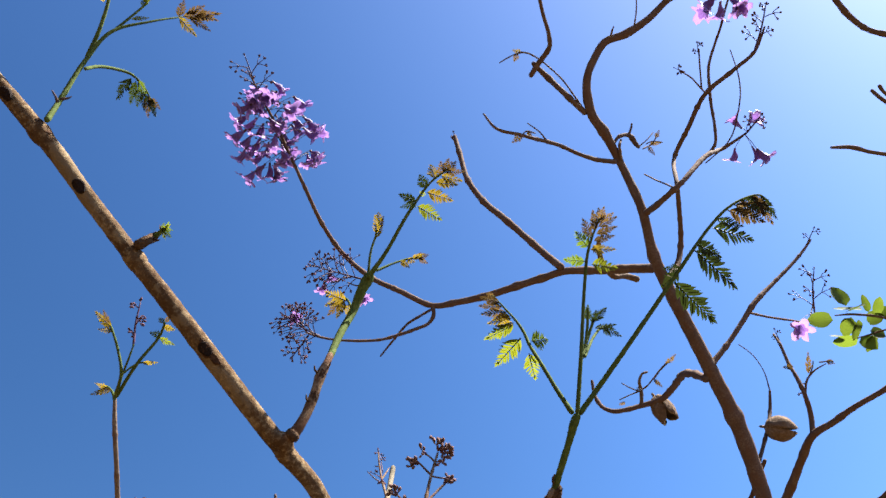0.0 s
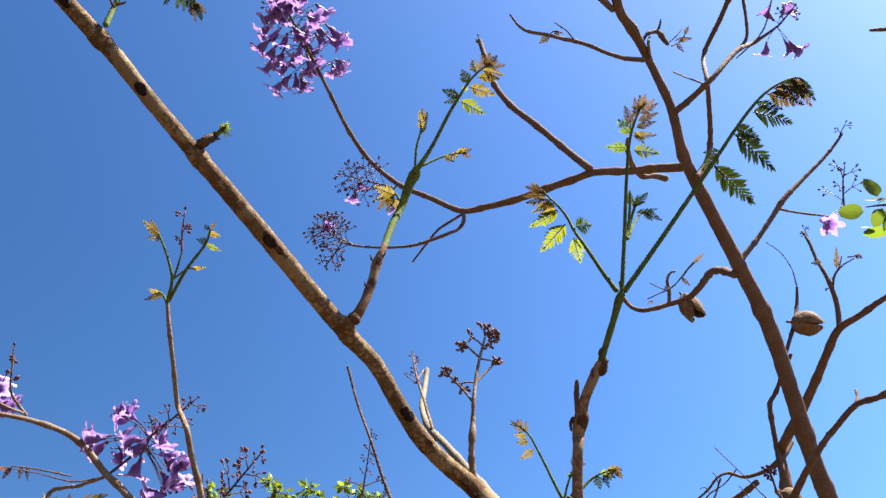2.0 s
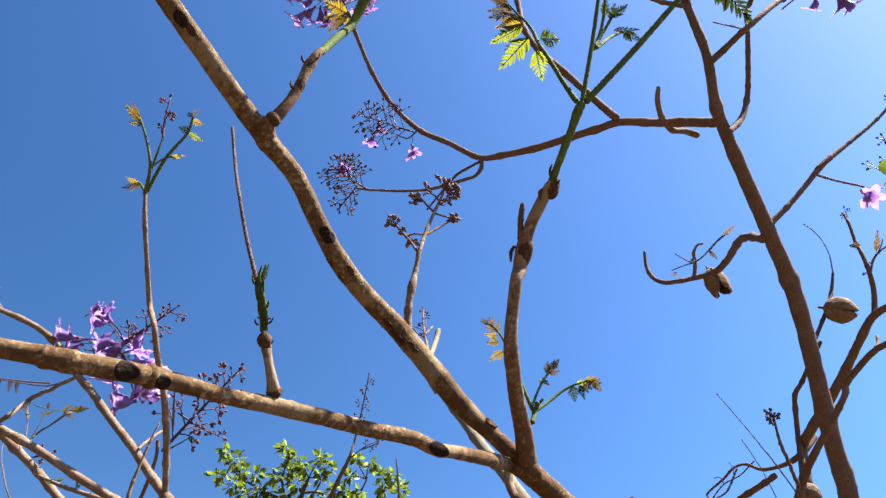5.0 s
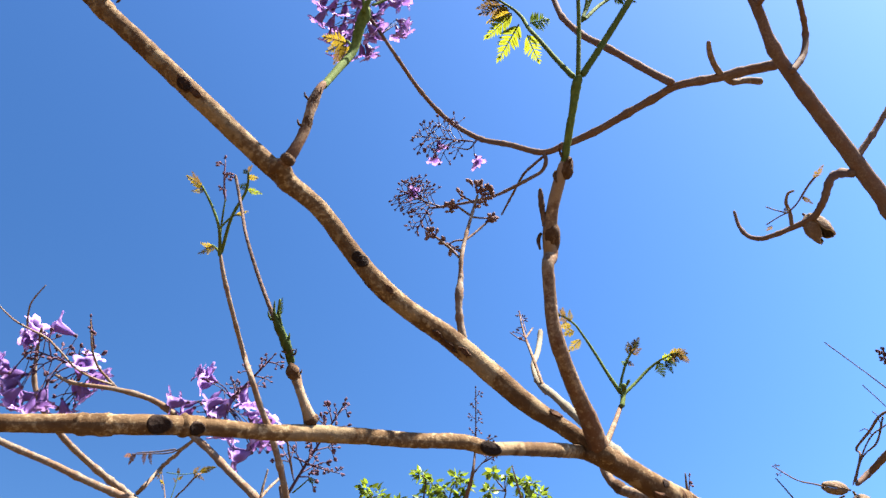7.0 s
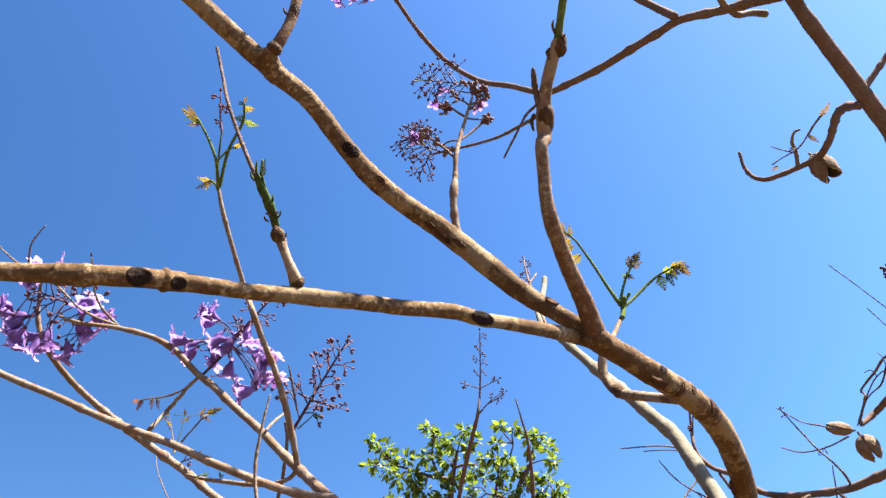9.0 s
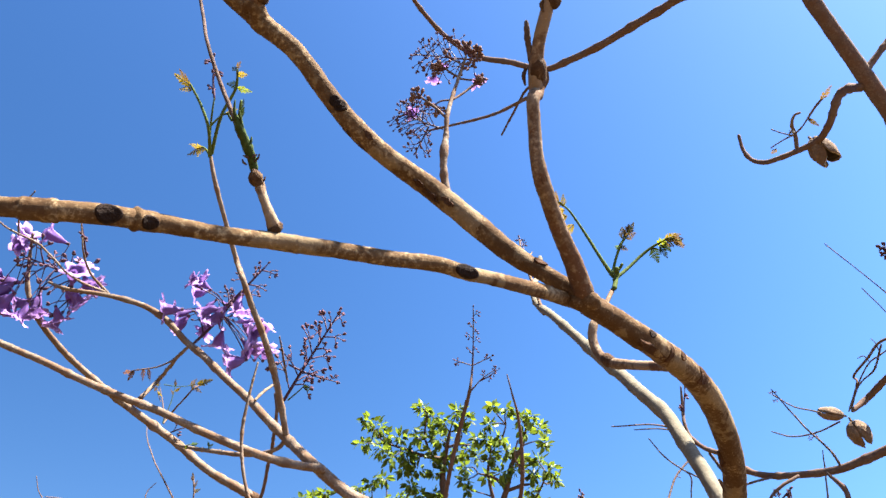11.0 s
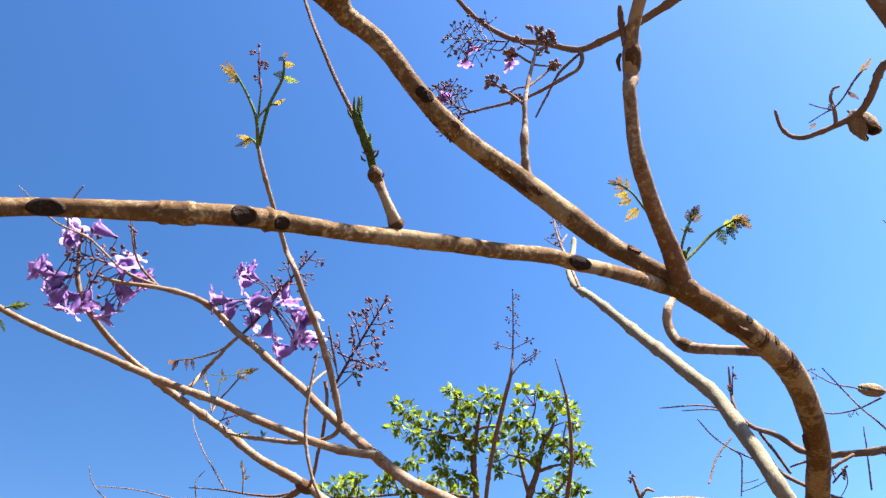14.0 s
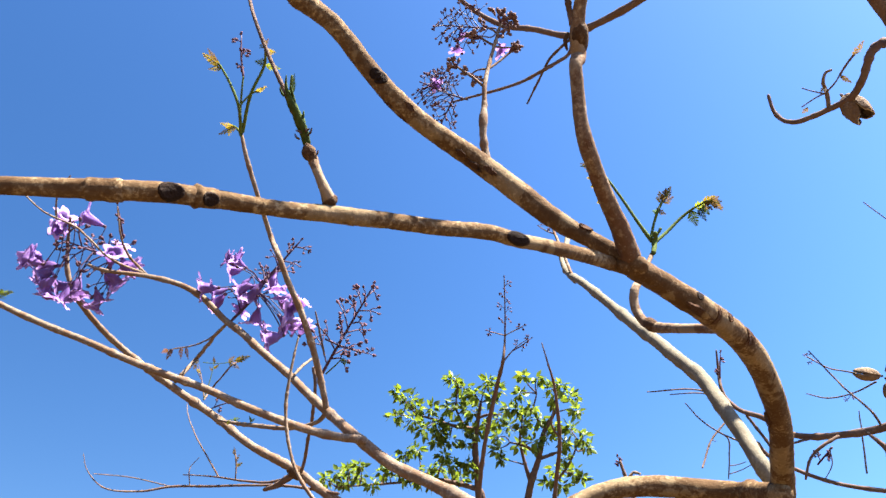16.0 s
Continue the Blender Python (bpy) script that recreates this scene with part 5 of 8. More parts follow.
limb(jacaranda_young, "twig", twig_dark, [(0.0786, 1.8418, 2.1093, 0.0010), (0.1029, 1.8549, 2.0768, 0.0014), (0.1302, 1.8528, 2.0496, 0.0014), (0.2081, 1.8850, 2.0140, 0.0019)])
limb(jacaranda_back, "twig", bark_far, [(0.6913, 3.2089, 2.6747, 0.003), (0.6335, 3.214, 2.7099, 0.003), (0.5626, 3.2167, 2.7373, 0.0023), (0.4962, 3.195, 2.7816, 0.0023)])
limb(jacaranda_young, "twig", twig_dark, [(0.3975, 1.7529, 1.9949, 0.0024), (0.3878, 1.7495, 2.0219, 0.0020), (0.3607, 1.7849, 2.0845, 0.0016), (0.3186, 1.7982, 2.1715, 0.0011)])
limb(jacaranda_back, "twig", twig_dark, [(0.7004, 3.2142, 2.6668, 0.0034), (0.6307, 3.3068, 2.6694, 0.0027), (0.5554, 3.3373, 2.672, 0.0027), (0.4759, 3.2832, 2.676, 0.0019)])
limb(jacaranda_young, "twig", bark_far, [(0.3729, 1.7605, 1.9913, 0.0020), (0.3768, 1.7511, 1.9796, 0.0029), (0.3849, 1.7490, 1.9683, 0.0039), (0.3941, 1.7494, 1.9541, 0.0043), (0.3966, 1.7528, 1.9328, 0.0043), (0.4019, 1.7602, 1.9072, 0.0038)])
limb(jacaranda_young, "branch", bark_far, [(0.1987, 1.8658, 2.0259, 0.0036), (0.2126, 1.8838, 2.0077, 0.0037), (0.2614, 1.8675, 1.9669, 0.0037), (0.3147, 1.8533, 1.9358, 0.0036), (0.3926, 1.8311, 1.9078, 0.0043), (0.4935, 1.7853, 1.8760, 0.0056)])
limb(jacaranda_young, "twig", twig_dark, [(0.1891, 1.8584, 2.0782, 0.0029), (0.2124, 1.8793, 2.0406, 0.0029), (0.2316, 1.8881, 2.0031, 0.0029)])
limb(jacaranda_young, "twig", bark_far, [(0.1563, 1.8559, 2.1176, 0.0016), (0.0976, 1.8429, 2.1364, 0.0016), (0.0088, 1.8251, 2.1336, 0.0012)])
limb(jacaranda_young, "twig", twig_dark, [(0.1557, 1.8572, 2.1147, 0.0014), (0.1113, 1.8500, 2.1294, 0.0014), (0.0522, 1.8363, 2.1276, 0.0010)])
limb(jacaranda_back, "twig", twig_dark, [(0.1673, 2.7783, 2.4086, 0.0030), (0.1169, 2.7412, 2.3428, 0.0030), (0.0849, 2.7052, 2.2614, 0.0029), (0.0800, 2.6872, 2.2444, 0.0029)])
limb(jacaranda_back, "twig", twig_dark, [(0.6333, 3.2883, 2.5958, 0.0018), (0.6268, 3.3093, 2.5186, 0.0026), (0.6125, 3.3382, 2.3856, 0.0034)])

# the low tree with the flowers
limb(jacaranda_low, "limb", bark_pale, [(-0.121, 1.2839, 1.7229, 0.0099), (-0.2082, 1.3432, 1.7905, 0.0103), (-0.2758, 1.3631, 1.8313, 0.0093), (-0.3427, 1.3566, 1.8654, 0.009), (-0.3968, 1.345, 1.9073, 0.0084), (-0.4663, 1.3698, 1.9671, 0.0077), (-0.5051, 1.3705, 2.0014, 0.0071), (-0.5465, 1.3716, 2.041, 0.0067), (-0.6079, 1.3746, 2.0933, 0.0065), (-0.6641, 1.3766, 2.1435, 0.0063), (-0.7032, 1.379, 2.174, 0.006), (-0.7371, 1.3436, 2.2084, 0.0056), (-0.7623, 1.3152, 2.2209, 0.005), (-0.8115, 1.2771, 2.2274, 0.0043), (-0.8721, 1.237, 2.2262, 0.0034), (-0.9378, 1.2523, 2.2605, 0.0024)])
limb(jacaranda_low, "limb", bark_pale, [(-0.3757, 1.3324, 1.8957, 0.0068), (-0.3921, 1.3356, 1.9009, 0.0064), (-0.4181, 1.3361, 1.9061, 0.0063), (-0.4546, 1.3175, 1.9118, 0.0063), (-0.5005, 1.2904, 1.9244, 0.0062), (-0.5505, 1.2578, 1.9412, 0.0059), (-0.6001, 1.2242, 1.9606, 0.0057), (-0.6553, 1.1903, 1.9773, 0.0056), (-0.7048, 1.158, 1.994, 0.0053), (-0.7539, 1.1247, 2.0132, 0.0051), (-0.8046, 1.094, 2.0307, 0.0049), (-0.8643, 1.0549, 2.0548, 0.0046), (-0.7664, 0.808, 1.9951, 0.0032)])
limb(jacaranda_low, "limb", bark_pale, [(-0.5621, 1.9360, 1.9182, 0.0109), (-0.6817, 1.8218, 1.9747, 0.0094), (-0.7358, 1.7696, 2.0154, 0.0090), (-0.8119, 1.6968, 2.0536, 0.0085), (-0.8999, 1.6888, 2.1179, 0.0082), (-0.9889, 1.6154, 2.1778, 0.0080), (-1.0140, 1.5135, 2.2002, 0.0067), (-1.0134, 1.3985, 2.2154, 0.0059), (-1.0066, 1.3133, 2.2383, 0.0053), (-1.0177, 1.2865, 2.2769, 0.0045), (-1.0082, 1.2571, 2.3223, 0.0032), (-0.9249, 1.1706, 2.3099, 0.0023)], knots=9)
limb(jacaranda_low, "branch", bark_pale, [(-0.4641, 1.365, 1.9683, 0.0049), (-0.4644, 1.3352, 2.0051, 0.0052), (-0.4672, 1.2941, 2.0535, 0.0053), (-0.4739, 1.2555, 2.0964, 0.0051), (-0.4828, 1.2243, 2.1294, 0.0048), (-0.4888, 1.1943, 2.1623, 0.0045), (-0.5247, 1.2189, 2.2193, 0.0042), (-0.5207, 1.1575, 2.2581, 0.0037), (-0.5233, 1.1091, 2.3059, 0.0037), (-0.5283, 1.0911, 2.3411, 0.0027)])
limb(jacaranda_low, "twig", bark_pale, [(-0.9824, 1.6238, 2.1873, 0.0049), (-0.9538, 1.6044, 2.1930, 0.0044), (-0.9576, 1.6479, 2.2507, 0.0043), (-0.7956, 1.4748, 2.1925, 0.0034), (-0.7094, 1.3921, 2.1702, 0.0031)])
limb(jacaranda_low, "twig", bark_pale, [(-0.4642, 1.3667, 1.9646, 0.0041), (-0.4822, 1.3793, 1.9559, 0.0037), (-0.5053, 1.3860, 1.9528, 0.0032), (-0.5849, 1.4433, 1.9761, 0.0039), (-0.6517, 1.4585, 1.9930, 0.0040), (-0.7383, 1.5068, 2.0254, 0.0032), (-0.7912, 1.5357, 2.0479, 0.0022)])
limb(jacaranda_low, "twig", bark_pale, [(-0.3751, 1.0984, 1.9546, 0.0011), (-0.3800, 1.1019, 1.9294, 0.0015), (-0.3841, 1.1058, 1.9040, 0.0018), (-0.3892, 1.1133, 1.8730, 0.0022), (-0.3888, 1.1202, 1.8457, 0.0021), (-0.3850, 1.1279, 1.8189, 0.0021), (-0.3780, 1.1343, 1.7955, 0.0021), (-0.3668, 1.1406, 1.7744, 0.0024), (-0.3424, 1.1615, 1.7395, 0.0024)])
limb(jacaranda_low, "twig", bark_pale, [(-0.5283, 1.3586, 2.0333, 0.0024), (-0.5342, 1.3951, 2.0689, 0.0024), (-0.5455, 1.4507, 2.1108, 0.0021)])
limb(jacaranda_low, "twig", bark_far, [(-0.5737, 1.5007, 2.1162, 0.0037), (-0.5709, 1.5094, 2.0876, 0.0032), (-0.5869, 1.5421, 2.0518, 0.0032), (-0.6398, 1.6342, 2.0397, 0.0034), (-0.6840, 1.7081, 2.0218, 0.0035), (-0.7221, 1.7669, 2.0099, 0.0036)])
limb(jacaranda_low, "node", bark_node, [(-0.7508, 1.7585, 2.0252, 0.0090), (-0.7394, 1.7709, 2.0136, 0.0151), (-0.7230, 1.7835, 2.0041, 0.0103)])
limb(jacaranda_low, "twig", bark_far, [(-0.8308, 1.8053, 1.9913, 0.0043), (-0.7935, 1.7923, 1.9923, 0.0055), (-0.7656, 1.7833, 2.0011, 0.0067), (-0.7377, 1.7736, 2.0107, 0.0072)])
limb(jacaranda_low, "twig", bark_far, [(-1.2543, 1.7003, 2.0749, 0.0008), (-1.2469, 1.7159, 2.0424, 0.0011), (-1.2182, 1.7512, 2.0089, 0.0016), (-1.1574, 1.7996, 2.0098, 0.0024), (-1.0811, 1.8140, 2.0194, 0.0028), (-0.9844, 1.8256, 2.0164, 0.0028), (-0.8805, 1.8056, 2.0049, 0.0027), (-0.7638, 1.8000, 1.9928, 0.0030), (-0.6526, 1.8181, 1.9736, 0.0034)])
limb(jacaranda_low, "twig", bark_far, [(-1.2340, 1.7246, 2.0341, 0.0011), (-1.1775, 1.7875, 2.0403, 0.0013), (-1.0969, 1.8350, 2.0266, 0.0016)])
limb(jacaranda_low, "twig", bark_far, [(-1.1392, 1.8810, 2.2558, 0.0008), (-1.0979, 1.8444, 2.2016, 0.0012), (-1.0495, 1.8321, 2.1357, 0.0015), (-1.0028, 1.8259, 2.0807, 0.0018), (-0.9657, 1.8248, 2.0355, 0.0020)])
limb(jacaranda_low, "twig", bark_far, [(-1.0375, 1.8207, 2.0211, 0.0012), (-1.0591, 1.8388, 2.0703, 0.0013), (-1.0415, 1.8415, 2.0942, 0.0008)])
limb(jacaranda_low, "twig", bark_far, [(-0.9127, 1.8134, 2.0232, 0.0016), (-0.9100, 1.8027, 2.0569, 0.0016), (-0.9161, 1.8006, 2.0800, 0.0016)])
limb(jacaranda_low, "twig", bark_far, [(-0.707, 1.3916, 2.1719, 0.0013), (-0.8221, 1.5008, 2.2113, 0.0015), (-1.0537, 1.7346, 2.3365, 0.0013), (-1.2436, 1.8846, 2.4239, 0.001)])
limb(jacaranda_low, "twig", bark_far, [(-0.9586, 1.7047, 2.1753, 0.0020), (-0.9844, 1.7596, 2.2284, 0.0021), (-0.9213, 1.7066, 2.2313, 0.0016), (-0.8942, 1.6985, 2.2525, 0.0013), (-0.8786, 1.7023, 2.2595, 0.0008)])
limb(jacaranda_low, "twig", bark_far, [(-1.0052, 1.7687, 2.2059, 0.0016), (-1.0350, 1.7821, 2.2683, 0.0013), (-1.0617, 1.7928, 2.3152, 0.0008)])
limb(jacaranda_low, "twig", bark_far, [(-0.5498, 1.4949, 2.1338, 0.002), (-0.5473, 1.4599, 2.1685, 0.002), (-0.5318, 1.408, 2.1805, 0.0013)])
limb(jacaranda_low, "twig", bark_pale, [(-0.8441, 1.3089, 2.2536, 0.0028), (-0.8503, 1.2553, 2.2669, 0.0023), (-0.8197, 1.1883, 2.2744, 0.0015), (-0.8169, 1.1644, 2.3075, 0.0011)])
limb(jacaranda_low, "twig", bark_pale, [(-0.8453, 1.3068, 2.2555, 0.0024), (-0.8545, 1.2168, 2.2393, 0.0019), (-0.8977, 1.1714, 2.28, 0.0019), (-0.994, 1.1632, 2.3371, 0.0015), (-1.0252, 1.0939, 2.3715, 0.0008)])
limb(jacaranda_low, "twig", bark_pale, [(-1.0556, 1.2775, 2.3315, 0.0025), (-1.0024, 1.2091, 2.3439, 0.0021), (-0.9437, 1.1443, 2.353, 0.0016), (-0.9171, 1.1345, 2.3791, 0.0012)])

limb(jacaranda_low, "twig", green_stem, [(-0.5150, 1.0648, 2.3435, 0.0018), (-0.5058, 1.0468, 2.3553, 0.0018), (-0.4958, 1.0293, 2.3669, 0.0018), (-0.4896, 1.0173, 2.3868, 0.0013)])

# stalks of saplings
limb(sapling, "stalk", bark_far, [(-0.5682, 2.5703, 2.0168, 0.0064), (-0.5267, 2.4439, 2.1416, 0.0058), (-0.472, 2.3148, 2.2412, 0.0057), (-0.4006, 2.1934, 2.359, 0.0055), (-0.3671, 2.1259, 2.391, 0.0041), (-0.36, 2.1242, 2.464, 0.0022), (-0.3285, 2.0061, 2.5623, 0.0014)], knots=2)
limb(sapling, "twig", bark_far, [(-0.3623, 2.1257, 2.4621, 0.0016), (-0.3986, 2.1065, 2.4697, 0.0012)])
limb(sapling, "twig", bark_far, [(-0.359, 2.1256, 2.4621, 0.0016), (-0.3095, 2.1168, 2.477, 0.0012)])
limb(sapling, "twig", bark_far, [(-0.3693, 2.1377, 2.3911, 0.0024), (-0.3359, 2.13, 2.4222, 0.0015), (-0.2977, 2.1244, 2.4425, 0.0012)])
limb(sapling_thin, "stalk", bark_far, [(-0.253, 2.0248, 1.8662, 0.0055), (-0.2076, 1.906, 1.9563, 0.0045), (-0.1648, 1.7783, 2.0412, 0.004), (-0.1545, 1.6968, 2.1086, 0.0027), (-0.1524, 1.6255, 2.1361, 0.0015), (-0.1575, 1.6112, 2.1637, 0.0011)], knots=2)
limb(sapling_thin, "twig", bark_far, [(-0.1648, 1.7793, 2.0361, 0.0027), (-0.1739, 1.7487, 2.0545, 0.0016), (-0.1637, 1.7294, 2.081, 0.0016)])
limb(sapling_small, "stalk", bark_far, [(-0.03, 1.809, 1.885, 0.0048), (-0.043, 1.792, 1.942, 0.0038), (-0.053, 1.778, 1.982, 0.0027)])
limb(sapling_small, "twig", bark_pale, [(-0.044, 1.79, 1.946, 0.0027), (-0.03, 1.787, 1.961, 0.0027), (-0.018, 1.789, 1.957, 0.0021)])
limb(jacaranda_young, "branch", bark_far, [(0.7816, 1.1193, 2.3237, 0.0056), (0.7053, 1.2419, 2.2103, 0.0053), (0.667, 1.3159, 2.1419, 0.0054), (0.6576, 1.4386, 2.0804, 0.0061), (0.6453, 1.5273, 1.9992, 0.0066)], knots=1)

# feathery leaves of the near tree
leaf = limb(jacaranda_near, "leaf", green_stem, [(0.1076, 0.5592, 1.9420, 0.0021), (0.0983, 0.5580, 1.9614, 0.0017), (0.0873, 0.5560, 1.9863, 0.0015), (0.0800, 0.5583, 2.0065, 0.0014), (0.0765, 0.5596, 2.0202, 0.0013), (0.0705, 0.5606, 2.0342, 0.0011), (0.0618, 0.5612, 2.0484, 0.0009), (0.0522, 0.5575, 2.0597, 0.0006)], label="young feathery compound leaf")
pinna(leaf, (0.0792, 0.5586, 1.9977), (0.0839, 0.5742, 1.9822), 0.0122, leaf_lime)
pinna(leaf, (0.0737, 0.5601, 2.0146), (0.0522, 0.5767, 1.9980), 0.0143, leaf_lime)
pinna(leaf, (0.0687, 0.5615, 2.0300), (0.0440, 0.5720, 2.0220), 0.0107, leaf_lime)
pinna(leaf, (0.0673, 0.5613, 2.0369), (0.0463, 0.5684, 2.0374), 0.0083, leaf_gold)
pinna(leaf, (0.0639, 0.5613, 2.0437), (0.0413, 0.5642, 2.0439), 0.0084, leaf_bronze)
pinna(leaf, (0.0604, 0.5609, 2.0495), (0.0393, 0.5646, 2.0537), 0.0074, leaf_bronze)
pinna(leaf, (0.0577, 0.5596, 2.0532), (0.0419, 0.5502, 2.0504), 0.0074, leaf_bronze)
pinna(leaf, (0.0688, 0.5613, 2.0317), (0.0531, 0.5620, 2.0282), 0.0068, leaf_gold)
pinna(leaf, (0.0549, 0.5585, 2.0565), (0.0464, 0.5608, 2.0645), 0.0060, leaf_bronze)
pinna(leaf, (0.0817, 0.5580, 2.0098), (0.0967, 0.5597, 2.0133), 0.0151, leaf_green)
pinna(leaf, (0.0665, 0.5611, 2.0394), (0.0510, 0.5673, 2.0407), 0.0068, leaf_gold)
leaf = limb(jacaranda_near, "leaf", green_stem, [(0.1108, 0.5567, 1.9406, 0.0018), (0.1167, 0.5425, 1.9825, 0.0016), (0.1220, 0.5189, 2.0278, 0.0014), (0.1252, 0.5017, 2.0491, 0.0012), (0.1291, 0.4934, 2.0598, 0.0010), (0.1358, 0.4838, 2.0723, 0.0006)], label="young feathery compound leaf")
pinna(leaf, (0.1285, 0.5064, 2.0438), (0.1483, 0.5047, 2.0386), 0.0114, leaf_lime)
pinna(leaf, (0.1277, 0.4991, 2.0527), (0.1487, 0.4994, 2.0539), 0.0069, leaf_gold)
pinna(leaf, (0.1308, 0.4950, 2.0580), (0.1472, 0.4899, 2.0598), 0.0064, leaf_bronze)
pinna(leaf, (0.1329, 0.4917, 2.0623), (0.1503, 0.4887, 2.0690), 0.0064, leaf_bronze)
pinna(leaf, (0.1346, 0.4881, 2.0669), (0.1508, 0.4842, 2.0754), 0.0064, leaf_bronze)
pinna(leaf, (0.1357, 0.4858, 2.0698), (0.1456, 0.4764, 2.0705), 0.0060, leaf_bronze)
pinna(leaf, (0.1357, 0.4853, 2.0705), (0.1388, 0.4748, 2.0767), 0.0064, leaf_bronze)
pinna(leaf, (0.1321, 0.4902, 2.0641), (0.1297, 0.4766, 2.0749), 0.0064, leaf_bronze)
pinna(leaf, (0.1342, 0.4874, 2.0676), (0.1360, 0.4820, 2.0847), 0.0060, leaf_bronze)
pinna(leaf, (0.1282, 0.4933, 2.0598), (0.1228, 0.4852, 2.0756), 0.0078, leaf_bronze)
pinna(leaf, (0.1260, 0.4975, 2.0544), (0.1158, 0.4857, 2.0593), 0.0110, leaf_green)
pinna(leaf, (0.1232, 0.5045, 2.0455), (0.1060, 0.5062, 2.0487), 0.0087, leaf_green)
pinna(leaf, (0.1297, 0.4969, 2.0555), (0.1365, 0.4999, 2.0438), 0.0055, leaf_gold)
limb(jacaranda_near, "bud_stalk", green_stem, [(0.1182, 0.5480, 1.9838, 0.0013), (0.1232, 0.5460, 2.0026, 0.0012), (0.1257, 0.5398, 2.0185, 0.0011), (0.1257, 0.5348, 2.0246, 0.0009)])
leaf = limb(jacaranda_near, "leaf", green_stem, [(0.1188, 0.5466, 1.9856, 0.0013), (0.1284, 0.5497, 2.0145, 0.0012), (0.1329, 0.5482, 2.0248, 0.0011), (0.1417, 0.5474, 2.0348, 0.0007)], label="young feathery compound leaf")
pinna(leaf, (0.1315, 0.5487, 2.0216), (0.1433, 0.5434, 2.0324), 0.0071, leaf_dark)
pinna(leaf, (0.1304, 0.5489, 2.0199), (0.1328, 0.5378, 2.0243), 0.0056, leaf_dark)
pinna(leaf, (0.1268, 0.5474, 2.0220), (0.1258, 0.5337, 2.0261), 0.0061, leaf_dark)
leaf = limb(jacaranda_near, "leaf", green_stem, [(0.1201, 0.5473, 1.9849, 0.0014), (0.1330, 0.5608, 2.0174, 0.0012), (0.1430, 0.5682, 2.0332, 0.0010), (0.1512, 0.5721, 2.0373, 0.0006)], label="young feathery compound leaf")
pinna(leaf, (0.1342, 0.5618, 2.0257), (0.1547, 0.5654, 2.0332), 0.0048, leaf_dark)
pinna(leaf, (0.1413, 0.5670, 2.0323), (0.1574, 0.5697, 2.0233), 0.0063, leaf_dark)
pinna(leaf, (0.1421, 0.5676, 2.0308), (0.1482, 0.5688, 2.0225), 0.0048, leaf_dark)
leaf = limb(jacaranda_near, "leaf", green_stem, [(0.1128, 0.5588, 1.9414, 0.0023), (0.1445, 0.5463, 1.9809, 0.0021), (0.1806, 0.5269, 2.0247, 0.0019), (0.2021, 0.5121, 2.0500, 0.0017), (0.2140, 0.5043, 2.0641, 0.0015), (0.2259, 0.4973, 2.0771, 0.0014), (0.2400, 0.4918, 2.0903, 0.0012), (0.2561, 0.4906, 2.1015, 0.0010), (0.2722, 0.4929, 2.1085, 0.0009), (0.2810, 0.4992, 2.1065, 0.0006)], label="young feathery compound leaf")
pinna(leaf, (0.1931, 0.5204, 2.0364), (0.2295, 0.5493, 2.0171), 0.0174, leaf_dark)
pinna(leaf, (0.1969, 0.5160, 2.0434), (0.1839, 0.5272, 2.0373), 0.0101, leaf_dark)
pinna(leaf, (0.1999, 0.5148, 2.0458), (0.1844, 0.5111, 2.0433), 0.0074, leaf_dark)
pinna(leaf, (0.2113, 0.5071, 2.0593), (0.2494, 0.5347, 2.0414), 0.0184, leaf_dark)
pinna(leaf, (0.2126, 0.5041, 2.0640), (0.2348, 0.5129, 2.0567), 0.0120, leaf_dark)
pinna(leaf, (0.2277, 0.4986, 2.0757), (0.2638, 0.5090, 2.0715), 0.0157, leaf_dark)
pinna(leaf, (0.2311, 0.4953, 2.0819), (0.2524, 0.4970, 2.0750), 0.0079, leaf_dark)
pinna(leaf, (0.2414, 0.4926, 2.0897), (0.2765, 0.5060, 2.0884), 0.0130, leaf_bronze)
pinna(leaf, (0.2480, 0.4917, 2.0950), (0.2771, 0.5004, 2.0925), 0.0121, leaf_bronze)
pinna(leaf, (0.2587, 0.4913, 2.1021), (0.2873, 0.5053, 2.1000), 0.0122, leaf_dark)
pinna(leaf, (0.2668, 0.4922, 2.1060), (0.2845, 0.5129, 2.0926), 0.0094, leaf_bronze)
pinna(leaf, (0.2722, 0.4936, 2.1079), (0.2851, 0.5042, 2.0912), 0.0080, leaf_dark)
pinna(leaf, (0.2631, 0.4914, 2.1047), (0.2738, 0.4986, 2.0936), 0.0103, leaf_bronze)
pinna(leaf, (0.2535, 0.4905, 2.1002), (0.2675, 0.4923, 2.0911), 0.0094, leaf_dark)
leaf = limb(jacaranda_near, "leaf", green_stem, [(-0.0562, 0.5676, 2.0904, 0.0026), (-0.0405, 0.5541, 2.1087, 0.0018), (-0.0232, 0.5337, 2.1309, 0.0016), (-0.0119, 0.5232, 2.1450, 0.0013), (-0.0019, 0.5152, 2.1560, 0.0011), (0.0100, 0.5083, 2.1625, 0.0009), (0.0206, 0.5060, 2.1666, 0.0006)], label="young feathery compound leaf")
pinna(leaf, (-0.0122, 0.5274, 2.1398), (0.0096, 0.5323, 2.1264), 0.0125, leaf_lime)
pinna(leaf, (-0.0038, 0.5199, 2.1499), (0.0197, 0.5212, 2.1390), 0.0114, leaf_gold)
pinna(leaf, (0.0044, 0.5142, 2.1567), (0.0246, 0.5141, 2.1537), 0.0088, leaf_gold)
